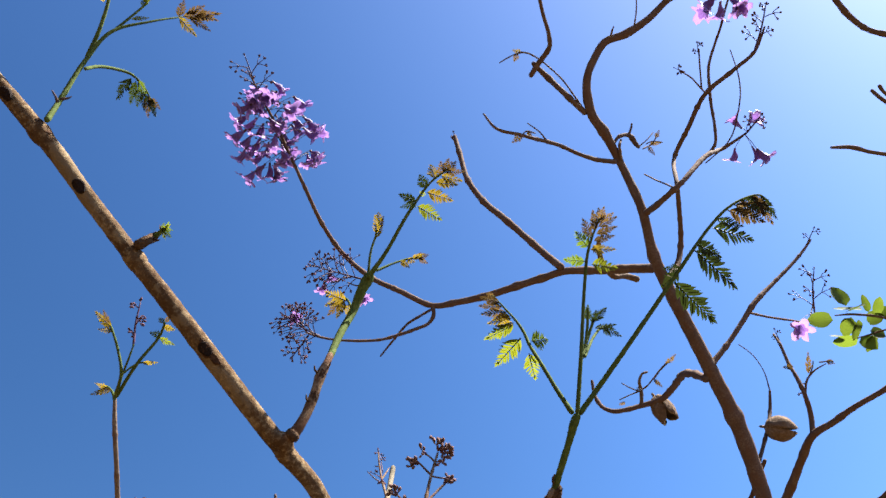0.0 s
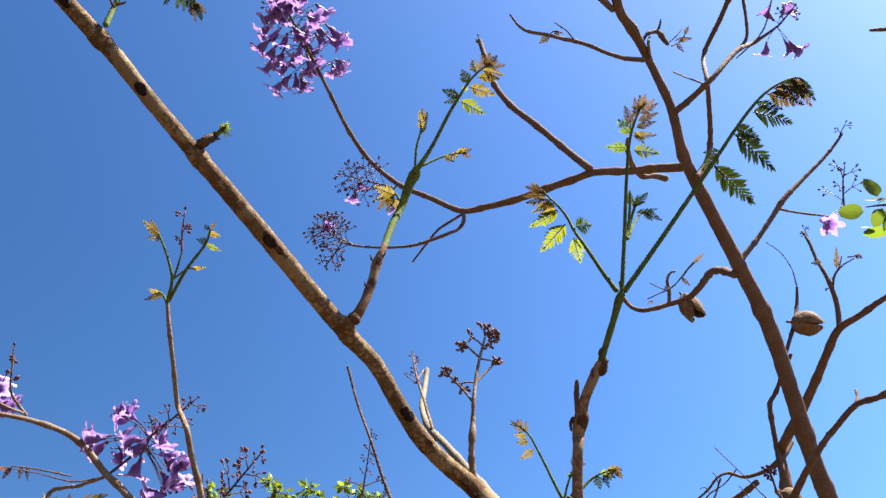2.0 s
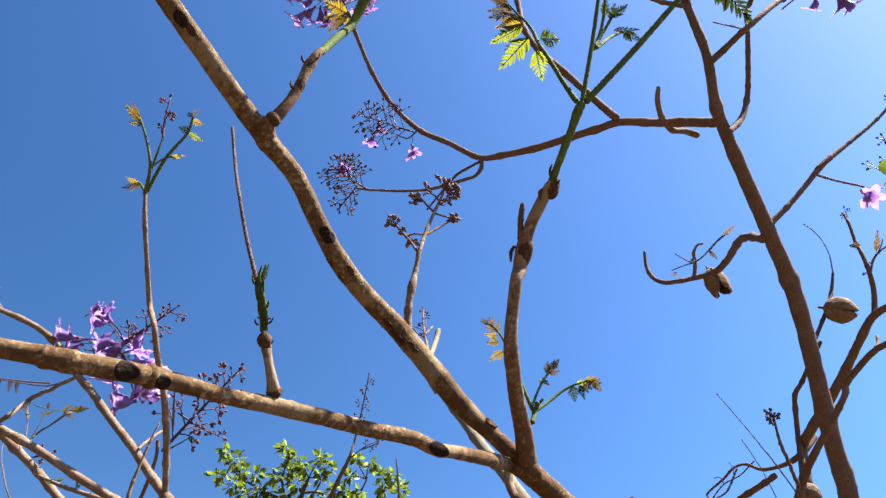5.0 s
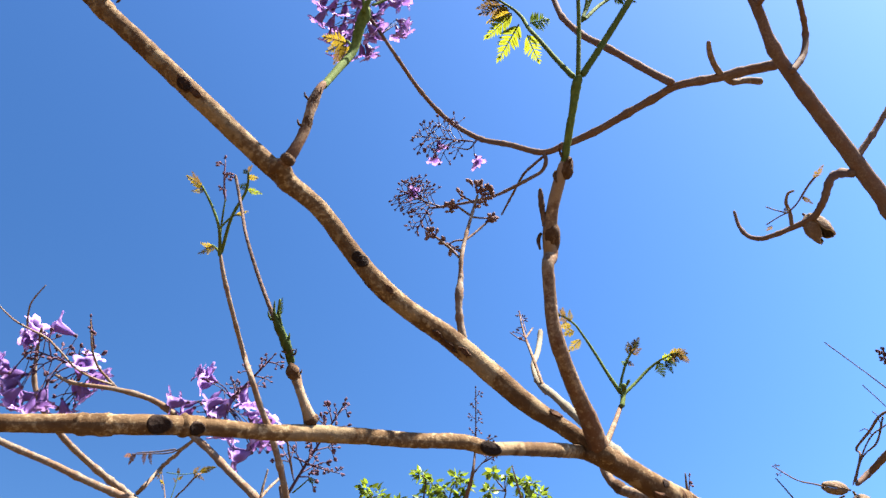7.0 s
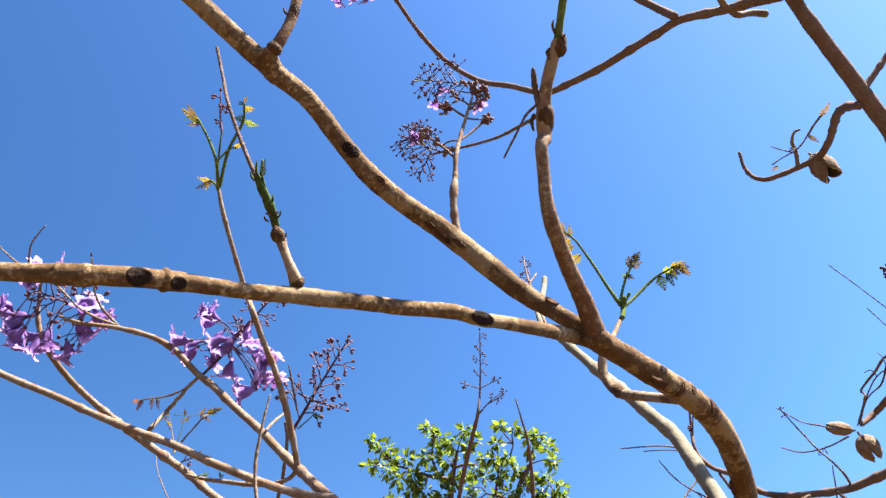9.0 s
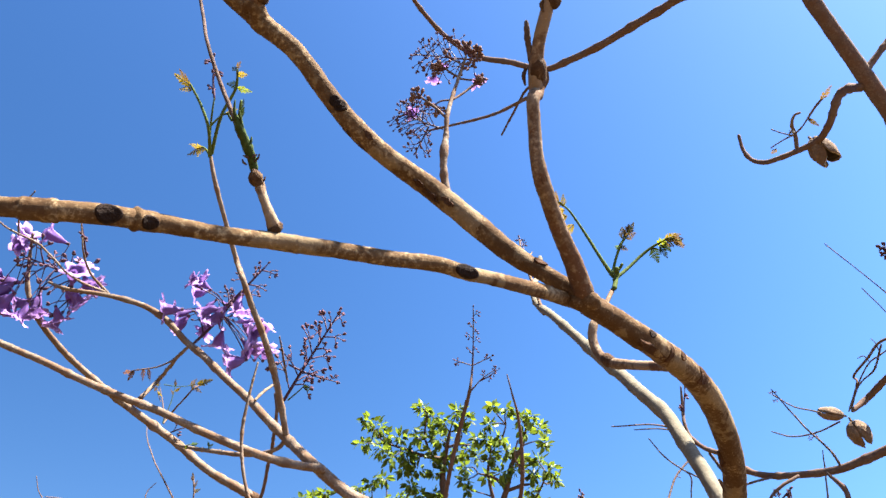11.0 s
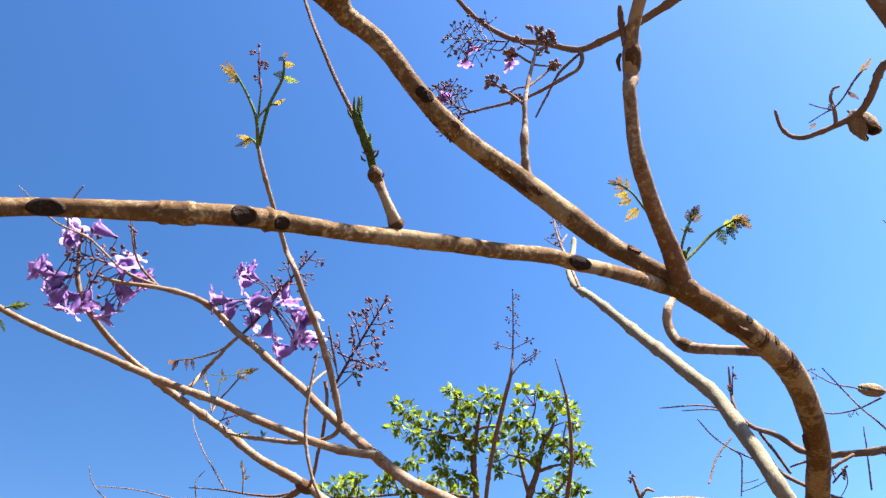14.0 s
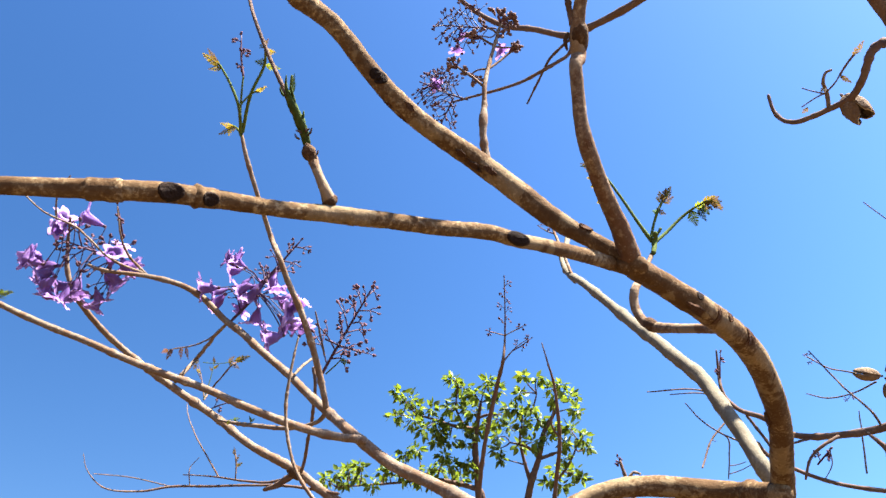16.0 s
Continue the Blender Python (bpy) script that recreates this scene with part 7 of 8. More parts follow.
flower(panicle_now, (-0.6065, 1.3837, 3.5526), (-0.6367, 1.3908, 3.5284), 0.053)
flower(panicle_now, (-0.5819, 1.3916, 3.5492), (-0.6156, 1.4129, 3.5221), 0.053)
flower(panicle_now, (-0.5696, 1.4154, 3.5553), (-0.5844, 1.4501, 3.5277), 0.053)
flower(panicle_now, (-0.5897, 1.362, 3.4489), (-0.6162, 1.3721, 3.4228), 0.053)
flower(panicle_now, (-0.5833, 1.3927, 3.4645), (-0.6067, 1.4134, 3.4339), 0.053)
flower(panicle_now, (-0.581, 1.4515, 3.5349), (-0.5979, 1.4684, 3.5014), 0.053)
flower(panicle_now, (-0.5873, 1.394, 3.4059), (-0.6107, 1.4183, 3.3815), 0.053)
flower(panicle_now, (-0.5834, 1.4383, 3.4779), (-0.6043, 1.4556, 3.45), 0.053)
flower(panicle_now, (-0.5542, 1.4566, 3.518), (-0.5623, 1.4768, 3.4803), 0.053)
flower(panicle_now, (-0.5158, 1.3958, 3.4719), (-0.5218, 1.4197, 3.436), 0.053)
flower(panicle_now, (-0.5237, 1.4765, 3.598), (-0.5064, 1.5112, 3.5562), 0.053)
flower(panicle_now, (-0.5129, 1.4923, 3.5671), (-0.4903, 1.5138, 3.5216), 0.053)
flower(panicle_now, (-0.5176, 1.4798, 3.5089), (-0.5057, 1.4976, 3.4674), 0.053)
flower(panicle_now, (-0.5598, 1.4902, 3.4576), (-0.5943, 1.5215, 3.4208), 0.053)
flower(panicle_now, (-0.5583, 1.5158, 3.4966), (-0.5624, 1.565, 3.4549), 0.053)
flower(panicle_now, (-0.5456, 1.5199, 3.4993), (-0.526, 1.5692, 3.4735), 0.053)
flower(panicle_now, (-0.4603, 1.5443, 3.5793), (-0.4581, 1.5723, 3.5285), 0.053)
flower(panicle_now, (-0.4359, 1.5249, 3.5528), (-0.4192, 1.5584, 3.515), 0.053)
flower(panicle_now, (-0.434, 1.4832, 3.509), (-0.3845, 1.4997, 3.472), 0.053)
flower(panicle_now, (-0.5562, 1.326, 3.5294), (-0.6064, 1.3229, 3.4916), 0.053)
flower(panicle_now, (-0.5047, 1.3738, 3.5257), (-0.518, 1.3885, 3.4892), 0.053)
flower(panicle_now, (-0.5293, 1.3511, 3.4887), (-0.5025, 1.392, 3.4953), 0.053)
flower(panicle_now, (-0.5173, 1.3062, 3.5563), (-0.5402, 1.2987, 3.5001), 0.053)
flower(panicle_now, (-0.5605, 1.2943, 3.5588), (-0.6038, 1.3122, 3.5051), 0.053)
flower(panicle_now, (-0.538, 1.3246, 3.5471), (-0.5653, 1.3408, 3.4944), 0.053)
flower(panicle_now, (-0.4627, 1.4557, 3.5889), (-0.4178, 1.4985, 3.5774), 0.053)
flower(panicle_now, (-0.5742, 1.4909, 3.5185), (-0.619, 1.5186, 3.4805), 0.053)
flower(panicle_now, (-0.5033, 1.4716, 3.6237), (-0.4668, 1.5176, 3.5863), 0.053)
flower(panicle_now, (-0.5102, 1.4438, 3.4891), (-0.4891, 1.483, 3.4619), 0.053)
flower(panicle_now, (-0.5649, 1.4519, 3.376), (-0.615, 1.4764, 3.3195), 0.053)
flower(panicle_now, (-0.5414, 1.524, 3.4828), (-0.5267, 1.5725, 3.4374), 0.053)
flower(panicle_now, (-0.4498, 1.5369, 3.5842), (-0.4276, 1.5687, 3.5243), 0.053)
flower(panicle_now, (-0.5719, 1.3081, 3.4952), (-0.6228, 1.3153, 3.4566), 0.053)
flower(panicle_now, (-0.548, 1.3855, 3.5187), (-0.5198, 1.4184, 3.5349), 0.053)
panicle_now = panicle(jacaranda_tall, (-0.4157, 1.9536, 3.1783), (-0.5344, 1.8764, 3.2104), 0.09, 58)
panicle_now = panicle(jacaranda_tall, (-0.4611, 1.9349, 3.1811), (-0.5036, 1.8843, 3.232), 0.075, 26)
flower(panicle_now, (-0.5188, 1.908, 3.2536), (-0.4963, 1.9022, 3.2133), 0.045)
panicle_now = panicle(jacaranda_tall, (-0.4562, 1.9358, 3.182), (-0.5075, 1.9739, 3.1238), 0.068, 24)
panicle_now = panicle(jacaranda_tall, (-0.281, 1.7907, 3.2701), (-0.4393, 1.7493, 3.2934), 0.085, 66)
flower(panicle_now, (-0.3919, 1.796, 3.3188), (-0.3848, 1.8134, 3.2866), 0.045)
flower(panicle_now, (-0.4114, 1.8286, 3.2969), (-0.4121, 1.8344, 3.2603), 0.045)
flower(panicle_now, (-0.2931, 1.852, 3.2809), (-0.2754, 1.8597, 3.2347), 0.045)
panicle_now = panicle(jacaranda_tall, (0.7665, 1.3241, 3.3383), (0.7971, 1.2711, 3.3473), 0.052, 8)
flower(panicle_now, (0.7577, 1.3113, 3.3473), (0.7406, 1.2971, 3.3633), 0.047)
flower(panicle_now, (0.7984, 1.3488, 3.4151), (0.8139, 1.3163, 3.4078), 0.047)
flower(panicle_now, (0.7646, 1.3942, 3.3729), (0.7536, 1.4443, 3.3363), 0.047)
flower(panicle_now, (0.8231, 1.4124, 3.4059), (0.8473, 1.4524, 3.374), 0.047)
flower(panicle_now, (0.817, 1.3862, 3.3595), (0.8532, 1.4106, 3.3348), 0.047)
panicle_now = panicle(jacaranda_tall, (0.7767, 1.1443, 3.4489), (0.8004, 1.0479, 3.5149), 0.06, 20)
panicle_now = panicle(jacaranda_tall, (0.7568, 1.1047, 3.6726), (0.7889, 1.0307, 3.7098), 0.056, 8)
flower(panicle_now, (0.7342, 1.147, 3.7353), (0.7122, 1.163, 3.7129), 0.06)
flower(panicle_now, (0.7228, 1.0949, 3.6314), (0.72, 1.1203, 3.6154), 0.06)
flower(panicle_now, (0.7852, 1.1376, 3.7211), (0.8056, 1.1402, 3.6777), 0.06)
flower(panicle_now, (0.7736, 1.1292, 3.7232), (0.7901, 1.1393, 3.6901), 0.06)
flower(panicle_now, (0.7188, 1.0923, 3.6679), (0.7038, 1.1103, 3.6638), 0.06)
panicle_now = panicle(jacaranda_tall, (1.0746, 1.8955, 3.2169), (1.0967, 1.8393, 3.3427), 0.069, 18)
flower(panicle_now, (0.9622, 1.7901, 3.0893), (0.941, 1.7735, 3.0174), 0.055)
panicle_now = panicle(jacaranda_tall, (1.0115, 1.6802, 3.2862), (1.0277, 1.6414, 3.3108), 0.025, 8)
panicle_now = panicle(jacaranda_tall, (0.5989, 1.1795, 3.4148), (0.5752, 1.1738, 3.4253), 0.014, 5)
panicle_now = panicle(jacaranda_tall, (0.6343, 1.1456, 3.4353), (0.6278, 1.1216, 3.4546), 0.017, 7)
panicle_now = panicle(jacaranda_tall, (-0.0052, 1.5871, 3.6945), (-0.01, 1.5692, 3.7079), 0.009, 3)

# flower panicles of the low tree
panicle_now = panicle(jacaranda_low, (-0.8878, 1.3371, 2.2773), (-0.9817, 1.2207, 2.3035), 0.075, 40)
flower(panicle_now, (-1.0337, 1.2429, 2.2718), (-1.0767, 1.2248, 2.2862), 0.048)
flower(panicle_now, (-1.0564, 1.2626, 2.2923), (-1.0695, 1.2197, 2.2957), 0.048)
flower(panicle_now, (-0.9874, 1.1898, 2.2985), (-0.9313, 1.1748, 2.2978), 0.041)
flower(panicle_now, (-1.0130, 1.2217, 2.3331), (-0.9781, 1.2067, 2.3554), 0.041)
flower(panicle_now, (-0.9255, 1.2569, 2.3464), (-0.9558, 1.2243, 2.3570), 0.048)
flower(panicle_now, (-0.9029, 1.2736, 2.2564), (-0.8713, 1.2373, 2.2847), 0.048)
flower(panicle_now, (-0.9270, 1.2999, 2.2887), (-0.8944, 1.2785, 2.3231), 0.048)
flower(panicle_now, (-0.8980, 1.2797, 2.2755), (-0.8585, 1.3048, 2.2598), 0.048)
flower(panicle_now, (-0.9108, 1.2954, 2.3030), (-0.8762, 1.3149, 2.2629), 0.048)
flower(panicle_now, (-0.9988, 1.2402, 2.2617), (-1.0295, 1.2303, 2.2337), 0.048)
flower(panicle_now, (-1.0203, 1.2737, 2.2865), (-1.0681, 1.2633, 2.2811), 0.048)
flower(panicle_now, (-0.9798, 1.2308, 2.2306), (-1.0224, 1.2375, 2.2051), 0.048)
flower(panicle_now, (-0.9568, 1.2444, 2.2201), (-0.9824, 1.2504, 2.1774), 0.048)
flower(panicle_now, (-0.9792, 1.2768, 2.2443), (-1.0119, 1.2485, 2.2213), 0.048)
flower(panicle_now, (-0.9790, 1.2809, 2.2661), (-0.9759, 1.2851, 2.2157), 0.048)
flower(panicle_now, (-1.0144, 1.3076, 2.2709), (-1.0127, 1.3202, 2.2236), 0.048)
flower(panicle_now, (-0.9290, 1.2887, 2.2660), (-0.9021, 1.3245, 2.2370), 0.048)
flower(panicle_now, (-0.9531, 1.3058, 2.2856), (-0.9371, 1.3478, 2.2546), 0.048)
flower(panicle_now, (-0.9458, 1.2939, 2.2367), (-0.9402, 1.3157, 2.2060), 0.040)
flower(panicle_now, (-0.9578, 1.3287, 2.2456), (-0.9672, 1.3228, 2.2074), 0.040)
flower(panicle_now, (-0.9353, 1.1902, 2.3166), (-0.9569, 1.1787, 2.2967), 0.036)
flower(panicle_now, (-0.9968, 1.2388, 2.2235), (-1.0143, 1.2531, 2.1956), 0.038)
panicle_now = panicle(jacaranda_low, (-0.7043, 1.3971, 2.1778), (-0.6281, 1.3956, 2.2718), 0.05, 14)
panicle_now = panicle(jacaranda_low, (-0.6538, 1.3878, 2.2341), (-0.5586, 1.3652, 2.3133), 0.05, 26)
flower(panicle_now, (-0.7018, 1.3454, 2.2241), (-0.7360, 1.3228, 2.2145), 0.046)
flower(panicle_now, (-0.7217, 1.3929, 2.2416), (-0.7665, 1.3989, 2.2120), 0.047)
flower(panicle_now, (-0.7296, 1.4131, 2.2643), (-0.7721, 1.3858, 2.2493), 0.047)
flower(panicle_now, (-0.6784, 1.3778, 2.2813), (-0.7069, 1.3596, 2.2677), 0.039)
flower(panicle_now, (-0.6906, 1.4211, 2.2912), (-0.7112, 1.4211, 2.2593), 0.039)
flower(panicle_now, (-0.6315, 1.3747, 2.2440), (-0.6642, 1.3852, 2.2064), 0.047)
flower(panicle_now, (-0.6405, 1.3785, 2.2384), (-0.6884, 1.3689, 2.2236), 0.047)
flower(panicle_now, (-0.6062, 1.3714, 2.2601), (-0.6045, 1.3828, 2.2103), 0.047)
flower(panicle_now, (-0.6223, 1.4089, 2.2911), (-0.6549, 1.4141, 2.2542), 0.047)
flower(panicle_now, (-0.6068, 1.4009, 2.2085), (-0.5631, 1.4053, 2.1805), 0.046)
flower(panicle_now, (-0.5850, 1.4182, 2.1917), (-0.5591, 1.4153, 2.2186), 0.040)
flower(panicle_now, (-0.6038, 1.4232, 2.1937), (-0.5966, 1.3926, 2.2193), 0.040)
flower(panicle_now, (-0.6644, 1.4236, 2.2222), (-0.6785, 1.4410, 2.1772), 0.047)
flower(panicle_now, (-0.6820, 1.4249, 2.2415), (-0.7318, 1.4402, 2.2194), 0.047)
flower(panicle_now, (-0.6158, 1.4182, 2.1926), (-0.5931, 1.4303, 2.1554), 0.044)
flower(panicle_now, (-0.5952, 1.4186, 2.1476), (-0.6346, 1.3951, 2.1255), 0.047)
flower(panicle_now, (-0.6110, 1.4425, 2.1608), (-0.6589, 1.4225, 2.1561), 0.047)
flower(panicle_now, (-0.6102, 1.4650, 2.1677), (-0.5892, 1.4530, 2.1972), 0.040)
flower(panicle_now, (-0.6134, 1.5002, 2.1851), (-0.5863, 1.4688, 2.2068), 0.040)
flower(panicle_now, (-0.6669, 1.3400, 2.2580), (-0.6798, 1.3261, 2.2679), 0.033)
flower(panicle_now, (-0.6521, 1.3459, 2.2582), (-0.6587, 1.3248, 2.2644), 0.033)
panicle_now = panicle(jacaranda_low, (-0.5753, 1.5319, 2.1085), (-0.4460, 1.4572, 2.2419), 0.068, 50)
panicle_now = panicle(jacaranda_low, (-0.5399, 1.4712, 2.1565), (-0.4652, 1.5235, 2.1388), 0.028, 14)
panicle_now = panicle(jacaranda_low, (-0.4913, 1.0209, 2.3872), (-0.4922, 0.9943, 2.4564), 0.016, 14)
panicle_now = panicle(jacaranda_low, (-0.8391, 1.2187, 2.2836), (-0.8161, 1.1638, 2.3095), 0.016, 8)
panicle_now = panicle(jacaranda_low, (-0.917, 1.6821, 2.1412), (-0.8755, 1.6778, 2.1476), 0.026, 10)

# buds of the near tree
bud_cluster(jacaranda_near, (0.0027, 0.7210, 2.0124), (0.0063, 0.7184, 2.0160), 9)
bud_cluster(jacaranda_near, (0.0033, 0.7207, 2.0129), (0.0124, 0.7208, 2.0138), 9)
bud_cluster(jacaranda_near, (0.0021, 0.7213, 2.0120), (0.0013, 0.7169, 2.0173), 8)
bud_cluster(jacaranda_near, (0.0043, 0.7215, 2.0120), (0.0087, 0.7240, 2.0094), 7)
bud_cluster(jacaranda_near, (0.0077, 0.7273, 1.9815), (0.0123, 0.7259, 1.9837), 10)
bud_cluster(jacaranda_near, (0.0090, 0.7290, 1.9876), (0.0116, 0.7306, 1.9858), 8)
bud_cluster(jacaranda_near, (-0.0150, 0.7190, 1.9969), (-0.0182, 0.7170, 1.9991), 9)
bud_cluster(jacaranda_near, (-0.0156, 0.7190, 1.9969), (-0.0211, 0.7185, 1.9969), 7)
bud_cluster(jacaranda_near, (-0.0329, 0.7133, 1.9623), (-0.0354, 0.7107, 1.9652), 9)
bud_cluster(jacaranda_near, (-0.0335, 0.7136, 1.9618), (-0.0383, 0.7122, 1.9631), 6)
bud_cluster(jacaranda_near, (-0.0230, 0.7190, 1.9564), (-0.0251, 0.7181, 1.9573), 6)
bud_cluster(jacaranda_near, (-0.0241, 0.7186, 1.9569), (-0.0209, 0.7202, 1.9552), 6)
bud_cluster(jacaranda_near, (-0.0086, 0.7182, 2.0066), (-0.0108, 0.7169, 2.0079), 5)
bud_cluster(jacaranda_near, (-0.0012, 0.7236, 1.9977), (0.0028, 0.7228, 1.9991), 6)
limb(jacaranda_near, "twig", bark_far, [(-0.0100, 0.7136, 1.9329, 0.0011), (-0.0190, 0.7145, 1.9466, 0.0011), (-0.0269, 0.7132, 1.9552, 0.0011), (-0.0334, 0.7129, 1.9627, 0.0008)])
limb(jacaranda_near, "twig", bark_far, [(-0.0077, 0.7175, 1.9568, 0.0009), (-0.0163, 0.7159, 1.9563, 0.0008), (-0.0230, 0.7190, 1.9564, 0.0008)])
limb(jacaranda_near, "twig", bark_far, [(-0.0077, 0.7175, 1.9568, 0.0011), (-0.0002, 0.7237, 1.9692, 0.0011), (0.0088, 0.7274, 1.9815, 0.0011)])
limb(jacaranda_near, "twig", bark_far, [(-0.0036, 0.7224, 1.9862, 0.0010), (0.0029, 0.7263, 1.9869, 0.0008), (0.0090, 0.7290, 1.9876, 0.0008)])
limb(jacaranda_near, "twig", bark_far, [(-0.0041, 0.7217, 1.9871, 0.0011), (-0.0096, 0.7224, 1.9935, 0.0010), (-0.0155, 0.7183, 1.9978, 0.0008)])
limb(jacaranda_near, "twig", bark_far, [(-0.0010, 0.7214, 2.0004, 0.0010), (-0.0048, 0.7203, 2.0045, 0.0008), (-0.0092, 0.7182, 2.0066, 0.0008)])

# other bud panicles
panicle_now = panicle(jacaranda_pale, (-0.2468, 2.3364, 2.9394), (-0.2703, 2.3615, 3.0399), 0.026, 14)
panicle_now = panicle(jacaranda_pale, (-0.2097, 2.1248, 2.7773), (-0.2765, 2.2691, 2.9016), 0.013, 5)
panicle_now = panicle(sapling, (-0.3612, 2.1257, 2.4621), (-0.3317, 2.0156, 2.5708), 0.027, 24)
panicle_now = panicle(sapling, (-0.3884, 2.1125, 2.4673), (-0.4005, 2.1049, 2.4705), 0.009, 4)
panicle_now = panicle(sapling, (-0.3278, 2.1211, 2.4727), (-0.3061, 2.1159, 2.4777), 0.009, 4)
panicle_now = panicle(sapling, (-0.3435, 2.1312, 2.4158), (-0.2911, 2.125, 2.4423), 0.021, 14)
panicle_now = panicle(jacaranda_young, (0.2853, 1.7767, 1.9463), (0.3087, 1.7727, 1.9683), 0.018, 9)
panicle_now = panicle(jacaranda_back, (0.6451, 3.3838, 2.7047), (0.6285, 3.4227, 2.6899), 0.021, 6)
panicle_now = panicle(jacaranda_back, (1.1158, 2.2511, 3.3924), (1.1011, 2.2273, 3.4292), 0.021, 7)
panicle_now = panicle(jacaranda_back, (1.1525, 2.2806, 3.1869), (1.1231, 2.2262, 3.2043), 0.021, 6)
panicle_now = panicle(jacaranda_back, (0.5281, 3.2032, 2.7573), (0.4894, 3.1938, 2.7861), 0.024, 7)
panicle_now = panicle(jacaranda_young, (0.1525, 1.8598, 2.1593), (0.1621, 1.8418, 2.2071), 0.008, 8)
panicle_now = panicle(jacaranda_young, (0.4209, 1.2275, 2.0761), (0.4166, 1.2211, 2.0901), 0.008, 9)
panicle_now = panicle(sapling_small, (-0.049, 1.782, 1.972), (-0.055, 1.776, 1.988), 0.007, 4)

# woody seed pods
seed_pod(jacaranda_tall, (0.6539, 2.2972, 3.2003), (0.6945, 2.3012, 3.1050), 0.082, 0.50, (0.7, -0.2, 0.5))
seed_pod(jacaranda_back, (1.0521, 2.4524, 3.1827), (1.1460, 2.4157, 3.1433), 0.102, 0.16, (0.1, -0.5, 0.8))
seed_pod(jacaranda_back, (0.7129, 3.2051, 2.6841), (0.6246, 3.1423, 2.6800), 0.055, 0.25, (0.0, -0.5, 0.8))
seed_pod(jacaranda_back, (0.7396, 3.2332, 2.6744), (0.7768, 3.2566, 2.5874), 0.090, 0.25, (0.8, -0.3, 0.4))
seed_pod(jacaranda_back, (1.0449, 2.9601, 2.7755), (1.1081, 2.956, 2.7327), 0.077, 0.20, (0.3, -0.6, 0.6))

# round-leaved twig
limb(round_leaf_shrub, "twig", bark_far, [(0.927, 1.2469, 2.5238, 0.004), (0.8786, 1.2488, 2.6012, 0.0032), (0.8375, 1.2531, 2.6351, 0.0028), (0.7995, 1.2696, 2.658, 0.0024), (0.7762, 1.3049, 2.6876, 0.0014)])
limb(round_leaf_shrub, "twig", bark_far, [(0.8617, 1.2492, 2.6126, 0.0023), (0.8342, 1.2891, 2.6294, 0.0019), (0.8085, 1.3186, 2.6393, 0.0014)])
round_leaf(round_leaf_shrub, (0.7778, 1.3199, 2.6874), (0.7432, 1.3541, 2.7215), 0.0375, leaf_round)
round_leaf(round_leaf_shrub, (0.7773, 1.2566, 2.6703), (0.7641, 1.2469, 2.716), 0.0346, leaf_round)
round_leaf(round_leaf_shrub, (0.8041, 1.2566, 2.6582), (0.7749, 1.3006, 2.7069), 0.0289, leaf_round)
round_leaf(round_leaf_shrub, (0.7825, 1.2733, 2.6677), (0.7949, 1.2258, 2.6488), 0.0289, leaf_round)
round_leaf(round_leaf_shrub, (0.793, 1.2812, 2.6614), (0.78, 1.3134, 2.6397), 0.0318, leaf_round)
round_leaf(round_leaf_shrub, (0.8032, 1.2795, 2.6546), (0.801, 1.3193, 2.6311), 0.0289, leaf_round)
round_leaf(round_leaf_shrub, (0.81, 1.3182, 2.638), (0.7743, 1.3543, 2.6534), 0.0318, leaf_round)
round_leaf(round_leaf_shrub, (0.8149, 1.2749, 2.6475), (0.8376, 1.252, 2.6413), 0.0318, leaf_round)
round_leaf(round_leaf_shrub, (0.814, 1.3122, 2.6363), (0.8266, 1.3007, 2.5981), 0.0318, leaf_round)
round_leaf(round_leaf_shrub, (0.8234, 1.293, 2.6357), (0.8511, 1.2926, 2.6242), 0.0318, leaf_round)
round_leaf(round_leaf_shrub, (0.8158, 1.2575, 2.6535), (0.8057, 1.2349, 2.6816), 0.0173, leaf_round)
round_leaf(round_leaf_shrub, (0.8348, 1.2621, 2.6423), (0.8648, 1.2345, 2.6552), 0.0318, leaf_round)
round_leaf(round_leaf_shrub, (0.8289, 1.2942, 2.6306), (0.8244, 1.3316, 2.6111), 0.0289, leaf_round)
round_leaf(round_leaf_shrub, (0.8275, 1.2584, 2.6479), (0.8337, 1.2283, 2.6682), 0.0231, leaf_round)
round_leaf(round_leaf_shrub, (0.793, 1.3335, 2.6512), (0.7753, 1.3518, 2.6776), 0.026, leaf_round)

# the leafy tree beyond
crown_limb([(-1.760, 6.701, 2.915, 0.0340), (-1.695, 6.382, 3.392, 0.0285), (-1.664, 6.178, 3.698, 0.0230), (-1.623, 6.103, 3.830, 0.0175), (-1.564, 5.995, 3.948, 0.0120)])
crown_limb([(-1.649, 6.127, 3.781, 0.0180), (-1.820, 6.053, 3.803, 0.0140), (-1.967, 6.018, 3.856, 0.0100), (-2.106, 5.997, 3.900, 0.0060)])
crown_limb([(-1.617, 6.081, 3.855, 0.0120), (-1.507, 6.053, 3.862, 0.0090), (-1.425, 6.113, 3.876, 0.0060)])
crown_limb([(-1.696, 6.386, 3.380, 0.0220), (-1.898, 6.319, 3.433, 0.0180), (-2.084, 6.234, 3.448, 0.0140), (-2.311, 6.257, 3.443, 0.0100)])
crown_limb([(-2.302, 6.235, 3.436, 0.0100), (-2.574, 6.237, 3.438, 0.0075), (-2.855, 6.189, 3.425, 0.0050)])
